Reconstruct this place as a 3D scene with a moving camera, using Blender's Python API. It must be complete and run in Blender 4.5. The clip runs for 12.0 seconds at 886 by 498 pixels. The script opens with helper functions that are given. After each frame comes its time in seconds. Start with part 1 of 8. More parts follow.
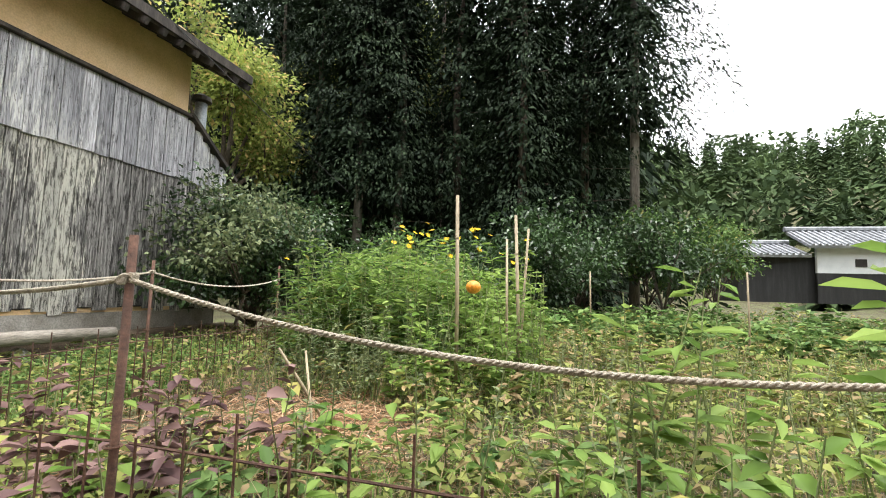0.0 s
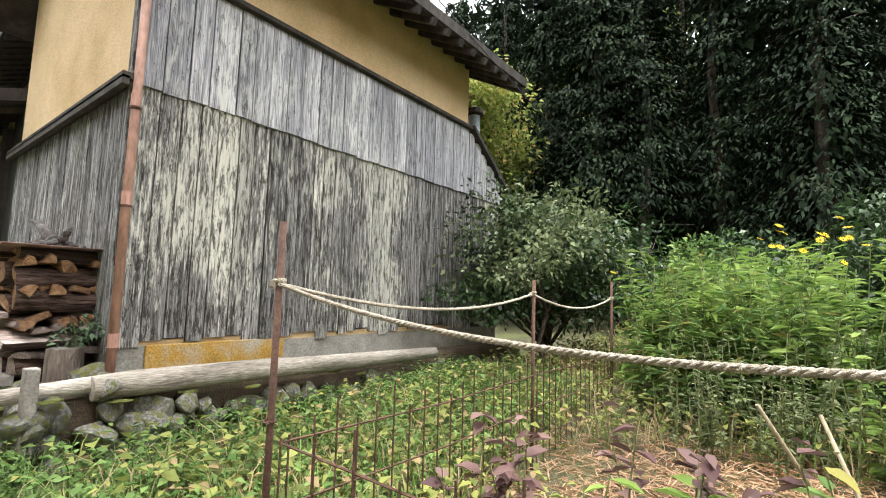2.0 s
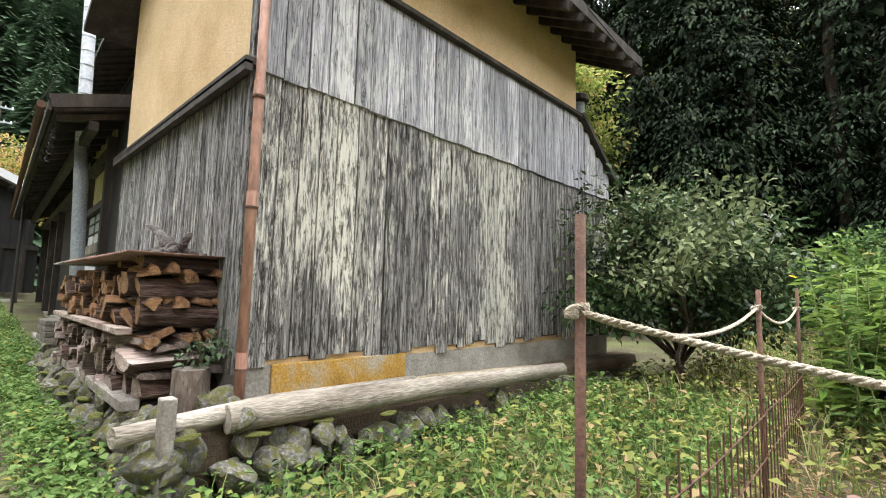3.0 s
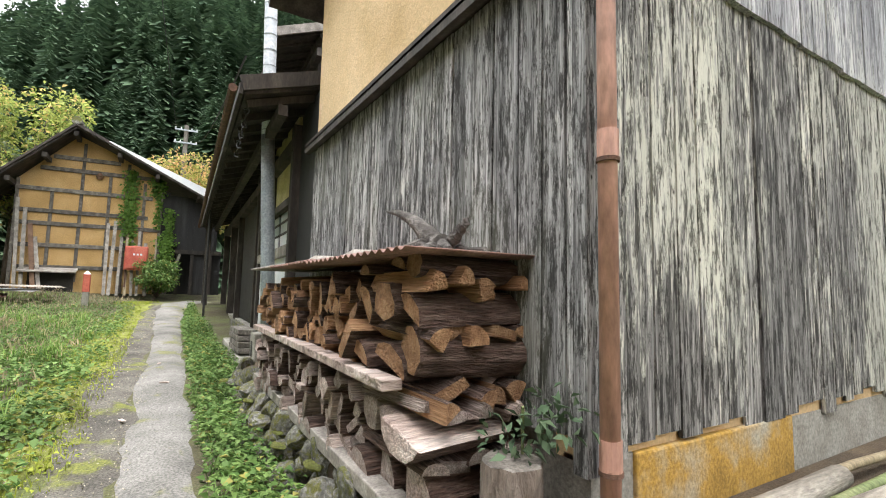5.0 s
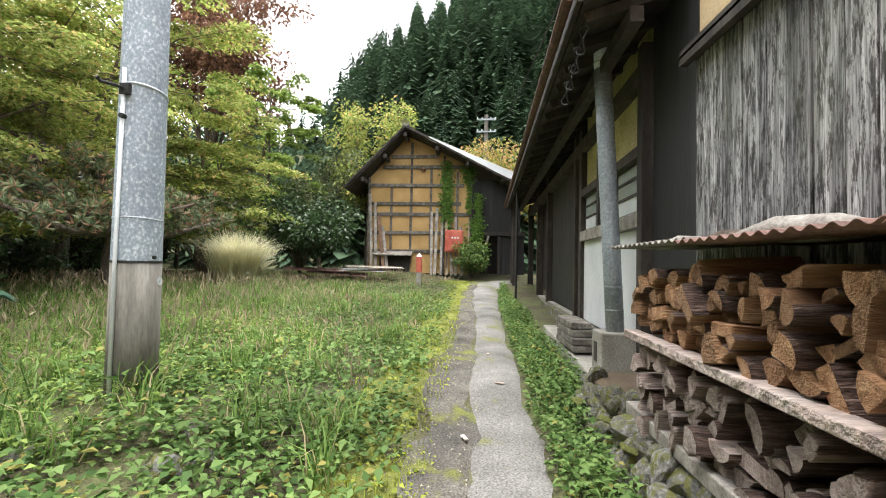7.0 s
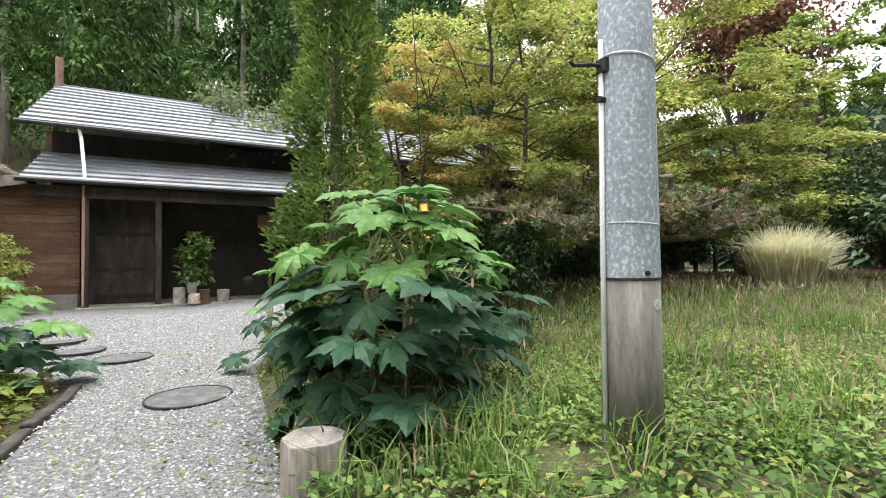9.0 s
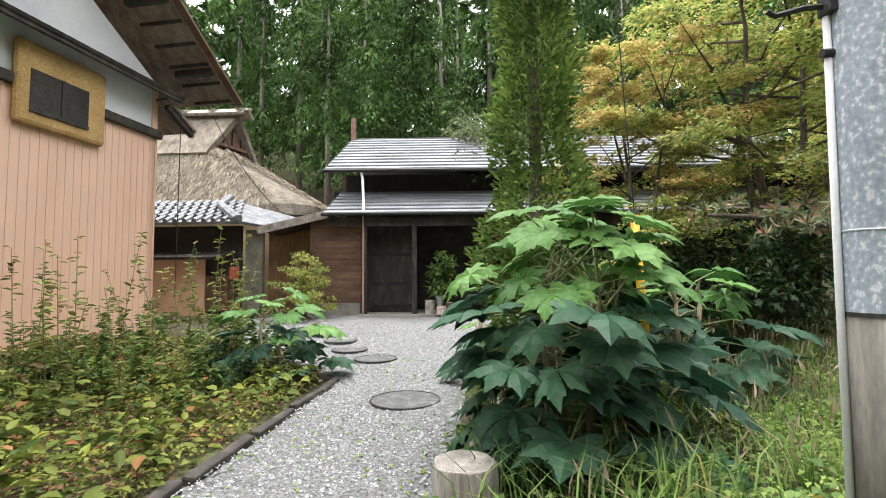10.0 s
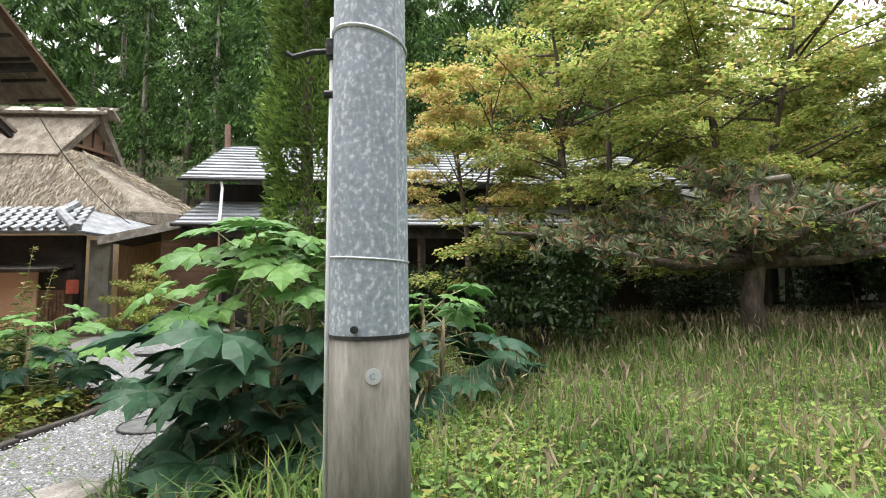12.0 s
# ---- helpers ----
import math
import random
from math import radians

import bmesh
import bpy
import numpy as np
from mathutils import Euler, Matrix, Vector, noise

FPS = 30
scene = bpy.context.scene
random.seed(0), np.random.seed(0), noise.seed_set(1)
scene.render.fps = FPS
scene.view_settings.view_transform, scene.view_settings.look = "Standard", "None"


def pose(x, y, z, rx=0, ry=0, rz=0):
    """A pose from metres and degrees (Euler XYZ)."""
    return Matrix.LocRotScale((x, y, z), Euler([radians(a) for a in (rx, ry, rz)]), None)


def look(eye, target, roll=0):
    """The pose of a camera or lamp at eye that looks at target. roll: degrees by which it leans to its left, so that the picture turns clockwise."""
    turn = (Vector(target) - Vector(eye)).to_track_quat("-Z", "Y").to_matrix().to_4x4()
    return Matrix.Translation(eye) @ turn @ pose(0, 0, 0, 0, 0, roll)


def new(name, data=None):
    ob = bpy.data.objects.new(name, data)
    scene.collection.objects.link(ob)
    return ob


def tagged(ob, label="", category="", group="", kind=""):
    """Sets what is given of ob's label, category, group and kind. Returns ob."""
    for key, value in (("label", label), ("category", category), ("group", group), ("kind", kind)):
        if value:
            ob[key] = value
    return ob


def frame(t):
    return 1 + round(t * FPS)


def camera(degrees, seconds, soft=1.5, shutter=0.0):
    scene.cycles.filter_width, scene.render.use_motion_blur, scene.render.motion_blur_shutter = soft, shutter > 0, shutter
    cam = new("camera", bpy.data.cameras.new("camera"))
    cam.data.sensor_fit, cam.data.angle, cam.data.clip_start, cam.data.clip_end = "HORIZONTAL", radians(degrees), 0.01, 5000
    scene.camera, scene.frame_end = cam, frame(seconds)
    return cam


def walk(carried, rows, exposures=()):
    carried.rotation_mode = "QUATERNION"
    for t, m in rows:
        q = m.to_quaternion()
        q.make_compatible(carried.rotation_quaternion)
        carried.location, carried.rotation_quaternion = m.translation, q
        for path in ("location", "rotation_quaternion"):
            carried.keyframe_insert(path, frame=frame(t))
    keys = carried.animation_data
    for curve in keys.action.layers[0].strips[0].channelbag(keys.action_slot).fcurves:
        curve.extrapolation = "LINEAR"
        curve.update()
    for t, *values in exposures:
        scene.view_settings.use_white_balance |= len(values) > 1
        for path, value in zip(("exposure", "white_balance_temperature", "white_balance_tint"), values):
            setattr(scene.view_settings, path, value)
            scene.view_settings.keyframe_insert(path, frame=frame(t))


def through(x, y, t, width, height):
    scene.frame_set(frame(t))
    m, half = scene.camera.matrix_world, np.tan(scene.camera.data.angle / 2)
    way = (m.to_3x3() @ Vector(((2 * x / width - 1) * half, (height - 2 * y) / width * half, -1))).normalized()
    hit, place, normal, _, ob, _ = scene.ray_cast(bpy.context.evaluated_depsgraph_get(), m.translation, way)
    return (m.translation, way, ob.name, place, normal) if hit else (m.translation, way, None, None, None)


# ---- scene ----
cam = camera(87.0, 12.0, soft=1.0)
PATH = [
    (0.0, 0.000, 0.000, 1.050, 13.90, 5.20, -1.70),
    (0.5, -0.441, 0.092, 1.071, 21.20, 5.40, -1.60),
    (1.0, -0.879, 0.113, 1.085, 27.40, 5.40, -1.60),
    (1.5, -1.334, 0.143, 1.071, 32.90, 5.60, -1.60),
    (2.0, -1.811, 0.176, 1.106, 37.10, 5.80, -1.50),
    (2.5, -2.287, 0.144, 1.141, 40.50, 5.90, -1.40),
    (4.5, -4.278, 0.261, 1.218, 54.10, 5.30, -1.30),
    (5.0, -4.754, 0.171, 1.246, 58.70, 5.30, -1.30),
    (5.5, -5.170, 0.132, 1.260, 64.60, 4.80, -1.30),
    (6.0, -5.597, 0.112, 1.295, 71.80, 3.80, -1.30),
    (6.5, -6.020, 0.014, 1.295, 81.30, 2.80, -1.20),
    (7.0, -6.423, -0.021, 1.288, 93.00, 1.90, -1.20),
    (7.5, -6.766, -0.092, 1.309, 107.90, 1.20, -1.00),
    (9.5, -7.792, -0.542, 1.393, 171.00, 2.40, 0.70),
    (10.0, -8.113, -0.543, 1.407, 184.20, 3.50, 0.40),
    (10.5, -8.467, -0.573, 1.407, 184.40, 3.90, 0.40),
    (11.0, -8.915, -0.646, 1.460, 181.80, 4.30, 0.50),
    (11.5, -9.359, -0.559, 1.478, 178.40, 4.60, 0.70),
    (12.0, -9.784, -0.465, 1.447, 175.40, 4.70, 0.70),
]
walk(cam, [(t, pose(x, y, z, 90 + pitch, roll, yaw)) for t, x, y, z, yaw, pitch, roll in PATH],
     exposures=[(0.0, 1.42), (2.5, 1.6), (6.0, 1.6), (7.5, 1.45), (9.5, 1.4), (12.0, 1.38)])

# ---- world and light ----
world = bpy.data.worlds.new("overcast_sky")
scene.world = world
world.use_nodes = True
wt = world.node_tree
wt.nodes.clear()
w_out = wt.nodes.new("ShaderNodeOutputWorld")
w_bg = wt.nodes.new("ShaderNodeBackground")
w_sky = wt.nodes.new("ShaderNodeTexSky")
w_sky.sky_type = "NISHITA"
w_sky.sun_disc = False
w_sky.sun_elevation = radians(82)
w_sky.sun_rotation = radians(143)
w_sky.dust_density = 4.0
w_hsv = wt.nodes.new("ShaderNodeHueSaturation")
w_hsv.inputs["Saturation"].default_value = 0.12
w_mix = wt.nodes.new("ShaderNodeMixRGB")
w_mix.inputs[0].default_value = 0.72
w_mix.inputs[2].default_value = (9.7, 9.8, 9.95, 1)      # cloud layer
wt.links.new(w_sky.outputs[0], w_hsv.inputs["Color"])
wt.links.new(w_hsv.outputs[0], w_mix.inputs[1])
wt.links.new(w_mix.outputs[0], w_bg.inputs[0])
w_bg.inputs[1].default_value = 0.15
wt.links.new(w_bg.outputs[0], w_out.inputs[0])
sun = new("sun", bpy.data.lights.new("sun", "SUN"))
sun.data.energy = 1.9
sun.data.angle = radians(40)
sun.data.color = (1.0, 0.985, 0.96)
sun.matrix_world = look((3, -4, 38), (0, 0, 0))

# ---- helpers of this scene ----
RNG = np.random.default_rng(7)


class Build:
    """Collects vertices and faces of one mesh."""

    def __init__(self):
        self.v, self.f, self.m = [], [], []

    def add(self, verts, faces, mi=0):
        n = len(self.v)
        self.v.extend([tuple(p) for p in verts])
        self.f.extend([tuple(n + i for i in q) for q in faces])
        self.m.extend([mi] * len(faces))
        return self

    def box(self, x0, x1, y0, y1, z0, z1, mi=0, turn=None):
        p = [Vector((x, y, z)) for z in (z0, z1) for y in (y0, y1) for x in (x0, x1)]
        if turn is not None:
            p = [turn @ q for q in p]
        return self.add(p, [(0, 2, 3, 1), (4, 5, 7, 6), (0, 1, 5, 4), (2, 6, 7, 3), (0, 4, 6, 2), (1, 3, 7, 5)], mi)

    def beam(self, a, b, w, h, mi=0, up=(0, 0, 1)):
        """A bar from a to b, w wide and h high."""
        a, b = Vector(a), Vector(b)
        d = (b - a).normalized()
        up = Vector(up)
        if abs(d.dot(up)) > 0.98:
            up = Vector((0, 1, 0))
        s = d.cross(up).normalized() * (w / 2)
        u = s.cross(d).normalized() * (h / 2)
        p = [e + i * s + j * u for e in (a, b) for i, j in ((-1, -1), (1, -1), (1, 1), (-1, 1))]
        return self.add(p, [(0, 1, 2, 3), (7, 6, 5, 4), (0, 4, 5, 1), (1, 5, 6, 2), (2, 6, 7, 3), (3, 7, 4, 0)], mi)

    def tube(self, pts, radii, n=8, cap=True, mi=0):
        pts = [Vector(p) for p in pts]
        if not hasattr(radii, "__len__"):
            radii = [radii] * len(pts)
        verts, faces = [], []
        ref = Vector((0.31, 0.9, 0.27))
        for i, p in enumerate(pts):
            d = (pts[min(i + 1, len(pts) - 1)] - pts[max(i - 1, 0)]).normalized()
            s = d.cross(ref if abs(d.dot(ref)) < 0.95 else Vector((1, 0, 0))).normalized()
            t = d.cross(s)
            for k in range(n):
                a = 2 * math.pi * k / n
                verts.append(p + (s * math.cos(a) + t * math.sin(a)) * radii[i])
        for i in range(len(pts) - 1):
            for k in range(n):
                faces.append((i * n + k, i * n + (k + 1) % n, (i + 1) * n + (k + 1) % n, (i + 1) * n + k))
        if cap:
            faces.append(tuple(range(n - 1, -1, -1)))
            faces.append(tuple((len(pts) - 1) * n + k for k in range(n)))
        return self.add(verts, faces, mi)

    def slab(self, corners, thick, mi=0):
        """A plate of four corners, thickened downwards along its normal."""
        c = [Vector(p) for p in corners]
        n = (c[1] - c[0]).cross(c[2] - c[0]).normalized()
        if n.z < 0:
            n = -n
        p = c + [q - n * thick for q in c]
        return self.add(p, [(0, 1, 2, 3), (7, 6, 5, 4), (0, 4, 5, 1), (1, 5, 6, 2), (2, 6, 7, 3), (3, 7, 4, 0)], mi)

    def prism(self, poly, y0, y1, mi=0):
        """A polygon in x, z drawn out along y."""
        n = len(poly)
        p = [(x, y0, z) for x, z in poly] + [(x, y1, z) for x, z in poly]
        f = [tuple(range(n)), tuple(range(2 * n - 1, n - 1, -1))]
        f += [(i, i + n, (i + 1) % n + n, (i + 1) % n) for i in range(n)]
        return self.add(p, f, mi)


def mesh_of(name, b, mats, smooth=False):
    me = bpy.data.meshes.new(name)
    me.from_pydata(b.v, [], b.f)
    for m in (mats if isinstance(mats, (list, tuple)) else [mats]):
        me.materials.append(m)
    if any(b.m):
        me.polygons.foreach_set("material_index", b.m)
    bm = bmesh.new()
    bm.from_mesh(me)
    bmesh.ops.recalc_face_normals(bm, faces=bm.faces)
    bm.to_mesh(me)
    bm.free()
    if smooth:
        me.polygons.foreach_set("use_smooth", [len(p.vertices) < 5 for p in me.polygons])
    return me


def hang(ob, parent):
    ob.parent = parent
    if parent.type == "EMPTY":
        ob.matrix_parent_inverse = parent.matrix_basis.inverted()
    return ob


def part(name, b, mats, parent=None, label="", smooth=False, bevel=0.0):
    ob = new(name, mesh_of(name, b, mats, smooth))
    if bevel:
        mod = ob.modifiers.new("edge", "BEVEL")
        mod.width, mod.segments, mod.limit_method = bevel, 2, "ANGLE"
    if parent is not None:
        hang(ob, parent)
    if label:
        tagged(ob, label)
    return ob


def thing(name, place, label, category, group="", kind=""):
    e = new(name)
    e.empty_display_size = 0.2
    e.location = place
    return tagged(e, label, category, group, kind)


# ---- the lie of the land ----
SPOTS = ((3, 0, -.30), (0, 0, -.25), (-3, 0, -.14), (-6, 0, -.03), (-8, .2, 0), (-9.6, .2, .02), (-12, .2, .15), (-16, .1, .38), (-22, 0, .72),
         (-28, 0, 1.0), (-9.64, -2.4, .34), (-8, -3.1, .12), (-6.3, -6.6, .07), (-6.2, -3.7, .05), (-4.8, -12.4, .42), (-10, -12, .48), (-14.4, -6.3, .62),
         (-18, -5, .68), (-24, -3, 1.0), (-25, -8, .95), (-18, -12, .7), (-12, -3.5, .4), (-3, -4, .1), (0, -8, .3), (-3, 2, -.1), (-1, 4, 0),
         (0, 8, .25), (-4, 6, .15), (2, 3, -.15), (6, 6, 0), (5, 14, .5), (-3, 14, .6), (-12, 14, .9), (-4.2, 1.2, -.05), (-7, .7, .05), (-12, .9, .2))
SPOT_A = np.array(SPOTS)
HILL = ((-180, 19, 19, 60), (-150, 18, 18, 60), (-120, 12, 30, 90), (-60, 10, 40, 120), (-35, 13, 60, 170), (-15, 14, 45, 170), (0, 16, 26, 90), (25, 18, 22, 70),
        (45, 20, 24, 80), (62, 27, 34, 110), (80, 28, 36, 115), (90, 27, 38, 115), (97, 24, 40, 120), (104, 19, 44, 125), (109, 14.5, 50, 140), (125, 12, 50, 150),
        (145, 14, 26, 80), (160, 19, 20, 60), (180, 19, 19, 60))
HILL_A = np.array(HILL)


def lie(x, y):
    """Ground height, for numbers or arrays."""
    x, y = np.asarray(x, float), np.asarray(y, float)
    num, den = np.zeros(x.shape), np.zeros(x.shape)
    for sx, sy, sz in SPOTS:
        w = 1 / ((x - sx) ** 2 + (y - sy) ** 2 + 0.35) ** 1.5
        num, den = num + w * sz, den + w
    z = num / den
    dx, dy = x + 7, y
    d = np.hypot(dx, dy)
    az = np.degrees(np.arctan2(-dx, dy))
    e = np.tan(np.radians(np.interp(az, HILL_A[:, 0], HILL_A[:, 1])))
    d0 = np.interp(az, HILL_A[:, 0], HILL_A[:, 2])
    d1 = np.interp(az, HILL_A[:, 0], HILL_A[:, 3])
    s = np.clip((d - d0) / (d1 - d0), 0, 1)
    return z + e * d1 * s * (1.15 - 0.15 * s)


def lie1(x, y):
    return float(lie(x, y))


# ---- materials ----
def node_mat(name, rough=0.8, metal=0.0):
    m = bpy.data.materials.new(name)
    m.use_nodes = True
    b = m.node_tree.nodes["Principled BSDF"]
    b.inputs["Roughness"].default_value = rough
    b.inputs["Metallic"].default_value = metal
    return m, m.node_tree, b


def ramp(t, stops):
    r = t.nodes.new("ShaderNodeValToRGB")
    while len(r.color_ramp.elements) < len(stops):
        r.color_ramp.elements.new(0.5)
    for e, (p, c) in zip(r.color_ramp.elements, stops):
        e.position, e.color = p, (*c, 1)
    return r


def noise_of(t, scale, stretch=(1, 1, 1), detail=5, rough=0.55, rand=0.0):
    """A noise in world metres; rand shifts it from object to object."""
    c = t.nodes.new("ShaderNodeTexCoord")
    mp = t.nodes.new("ShaderNodeMapping")
    mp.inputs["Scale"].default_value = stretch
    t.links.new(c.outputs["Object"], mp.inputs[0])
    if rand:
        o = t.nodes.new("ShaderNodeObjectInfo")
        k = t.nodes.new("ShaderNodeMath")
        k.operation = "MULTIPLY"
        k.inputs[1].default_value = rand
        t.links.new(o.outputs["Random"], k.inputs[0])
        t.links.new(k.outputs[0], mp.inputs["Location"])
    n = t.nodes.new("ShaderNodeTexNoise")
    n.inputs["Scale"].default_value, n.inputs["Detail"].default_value, n.inputs["Roughness"].default_value = scale, detail, rough
    t.links.new(mp.outputs[0], n.inputs["Vector"])
    return n


def mixed(t, kind, fac, a, b):
    m = t.nodes.new("ShaderNodeMixRGB")
    m.blend_type = kind
    for i, v in enumerate((fac, a, b)):
        if hasattr(v, "links"):
            t.links.new(v, m.inputs[i])
        elif i == 0:
            m.inputs[0].default_value = v
        else:
            m.inputs[i].default_value = (*v, 1)
    return m.outputs[0]


def bump(t, b, height, strength, distance=0.01):
    n = t.nodes.new("ShaderNodeBump")
    n.inputs["Strength"].default_value, n.inputs["Distance"].default_value = strength, distance
    t.links.new(height, n.inputs["Height"])
    t.links.new(n.outputs[0], b.inputs["Normal"])


def rough_stuff(name, dark, mid, light, scale=6, fine=60, rough=0.85, stretch=(1, 1, 1), relief=0.4, dist=0.01, metal=0.0, rand=0.0, tint=0.0, grain=0.32):
    """A surface with stains at one scale and grain at another."""
    m, t, b = node_mat(name, rough, metal)
    n1, n2 = noise_of(t, scale, stretch, 6, 0.6, rand), noise_of(t, fine, stretch, 4, 0.6, rand)
    r1 = ramp(t, ((0.28, dark), (0.5, mid), (0.72, light)))
    t.links.new(n1.outputs[0], r1.inputs[0])
    r2 = ramp(t, ((0.3, (1 - grain * 1.15,) * 3), (0.7, (1 + grain * .78,) * 3)))
    t.links.new(n2.outputs[0], r2.inputs[0])
    c = mixed(t, "MULTIPLY", 1.0, r1.outputs[0], r2.outputs[0])
    if tint:
        o = t.nodes.new("ShaderNodeObjectInfo")
        r3 = ramp(t, ((0.0, (1 - tint,) * 3), (1.0, (1 + tint,) * 3)))
        t.links.new(o.outputs["Random"], r3.inputs[0])
        c = mixed(t, "MULTIPLY", 1.0, c, r3.outputs[0])
    t.links.new(c, b.inputs["Base Color"])
    mx = t.nodes.new("ShaderNodeMath")
    mx.operation = "ADD"
    t.links.new(n1.outputs[0], mx.inputs[0])
    t.links.new(n2.outputs[0], mx.inputs[1])
    bump(t, b, mx.outputs[0], relief, dist)
    return m


def board_mat(name, base, pale, flake, amount, moss=0.0, stain=0.42, knots=True):
    """Weathered boards: fine grain along z, silvery streaks, black weathering, peeling pale flakes, knots."""
    m, t, b = node_mat(name, 0.88)
    streak = noise_of(t, 19, (1, 1, 0.04), 7, 0.7, 9.0)
    grain = noise_of(t, 120, (1, 1, 0.03), 5, 0.65, 4.0)
    r1 = ramp(t, ((0.4, base), (0.6, pale)))
    t.links.new(streak.outputs[0], r1.inputs[0])
    r2 = ramp(t, ((0.36, (0.34, 0.335, 0.33)), (0.5, (0.9, 0.9, 0.9)), (0.64, (1.28, 1.28, 1.28))))
    t.links.new(grain.outputs[0], r2.inputs[0])
    c = mixed(t, "MULTIPLY", 1.0, r1.outputs[0], r2.outputs[0])
    fl = noise_of(t, 42, (1, 1, 0.11), 8, 0.74, 17.0)
    patch = noise_of(t, 1.1, (1, 1, 0.45), 4, 0.55)
    add = t.nodes.new("ShaderNodeMath")
    add.operation = "ADD"
    t.links.new(fl.outputs[0], add.inputs[0])
    t.links.new(patch.outputs[0], add.inputs[1])
    half = t.nodes.new("ShaderNodeMath")
    half.operation = "MULTIPLY"
    half.inputs[1].default_value = 0.8
    t.links.new(add.outputs[0], half.inputs[0])
    r3 = ramp(t, ((1.0 - amount, (0, 0, 0)), (min(1.0, 1.07 - amount), (0.8, 0.8, 0.8))))
    t.links.new(half.outputs[0], r3.inputs[0])
    c = mixed(t, "MIX", r3.outputs[0], c, flake)
    dark = noise_of(t, 24, (1, 1, 0.17), 9, 0.84, 7.0)
    r5 = ramp(t, ((stain - 0.05, (0.14, 0.135, 0.13)), (stain + 0.02, (1.0, 1.0, 1.0))))
    t.links.new(dark.outputs[0], r5.inputs[0])
    c = mixed(t, "MULTIPLY", 1.0, c, r5.outputs[0])
    if knots:
        co, mp = t.nodes.new("ShaderNodeTexCoord"), t.nodes.new("ShaderNodeMapping")
        mp.inputs["Scale"].default_value = (3.6, 3.6, 1.7)
        vo = t.nodes.new("ShaderNodeTexVoronoi")
        t.links.new(co.outputs["Object"], mp.inputs[0])
        t.links.new(mp.outputs[0], vo.inputs["Vector"])
        r6 = ramp(t, ((0.05, (0.12, 0.11, 0.1)), (0.1, (1, 1, 1))))
        t.links.new(vo.outputs["Distance"], r6.inputs[0])
        c = mixed(t, "MULTIPLY", 1.0, c, r6.outputs[0])
    o = t.nodes.new("ShaderNodeObjectInfo")
    r4 = ramp(t, ((0.0, (0.68, 0.68, 0.69)), (1.0, (1.2, 1.195, 1.18))))
    t.links.new(o.outputs["Random"], r4.inputs[0])
    c = mixed(t, "MULTIPLY", 1.0, c, r4.outputs[0])
    if moss:
        mo = noise_of(t, 1.6, (1, 1, 0.5), 4)
        r7 = ramp(t, ((0.55, (0, 0, 0)), (0.75, (moss, moss, moss))))
        t.links.new(mo.outputs[0], r7.inputs[0])
        c = mixed(t, "MIX", r7.outputs[0], c, (0.24, 0.25, 0.16))
    t.links.new(c, b.inputs["Base Color"])
    hs = t.nodes.new("ShaderNodeMath")
    hs.operation = "ADD"
    t.links.new(grain.outputs[0], hs.inputs[0])
    t.links.new(dark.outputs[0], hs.inputs[1])
    bump(t, b, hs.outputs[0], 0.7, 0.006)
    return m


def leaf_mat(name, a, c, shine=0.45, through=0.3, old=None, share=0.0, patch=(0.8, 0.7, 1.2)):
    """Leaves that differ from one to the next, lit through in part."""
    m, t, b = node_mat(name, shine)
    b.inputs["Specular IOR Level"].default_value = .1 if shine > .4 else .35
    g = t.nodes.new("ShaderNodeNewGeometry")
    stops = [(0.0, a), (0.85 if old else 1.0, c)]
    if old:
        stops = [(0.0, a), (1 - share, c), (1 - share + 0.01, old), (1.0, old)]
    r = ramp(t, stops)
    t.links.new(g.outputs["Random Per Island"], r.inputs[0])
    n = noise_of(t, patch[0], detail=2)
    r2 = ramp(t, ((0.3, (patch[1], patch[1] * 1.02, patch[1])), (0.7, (patch[2], patch[2] * .98, patch[2] * .92))))
    t.links.new(n.outputs[0], r2.inputs[0])
    col = mixed(t, "MULTIPLY", 1.0, r.outputs[0], r2.outputs[0])
    t.links.new(col, b.inputs["Base Color"])
    tr = t.nodes.new("ShaderNodeBsdfTranslucent")
    t.links.new(col, tr.inputs[0])
    mix = t.nodes.new("ShaderNodeMixShader")
    mix.inputs[0].default_value = through
    t.links.new(b.outputs[0], mix.inputs[1])
    t.links.new(tr.outputs[0], mix.inputs[2])
    t.links.new(mix.outputs[0], t.nodes["Material Output"].inputs[0])
    return m


M = {}
M["board"] = board_mat("weathered_boards", (0.10, 0.095, 0.092), (0.37, 0.36, 0.345), (0.70, 0.69, 0.60), 0.195, stain=.49)
M["board_up"] = board_mat("silver_boards", (0.30, 0.30, 0.325), (0.60, 0.60, 0.64), (0.74, 0.74, 0.71), 0.15, stain=.44)
M["board_dark"] = board_mat("dark_grey_boards", (0.14, 0.14, 0.143), (0.50, 0.50, 0.50), (0.66, 0.66, 0.63), 0.15, 0.25, stain=.495)
M["timber"] = rough_stuff("old_dark_timber", (0.016, 0.0135, 0.0115), (0.04, 0.032, 0.027), (0.09, 0.075, 0.064), 5, 50, 0.8, (1, 1, 0.3))
M["black_wood"] = rough_stuff("charred_black_boards", (0.006, 0.006, 0.0065), (0.014, 0.0135, 0.014), (0.034, 0.034, 0.036), 4, 60, 0.7, (1, 1, 0.1))
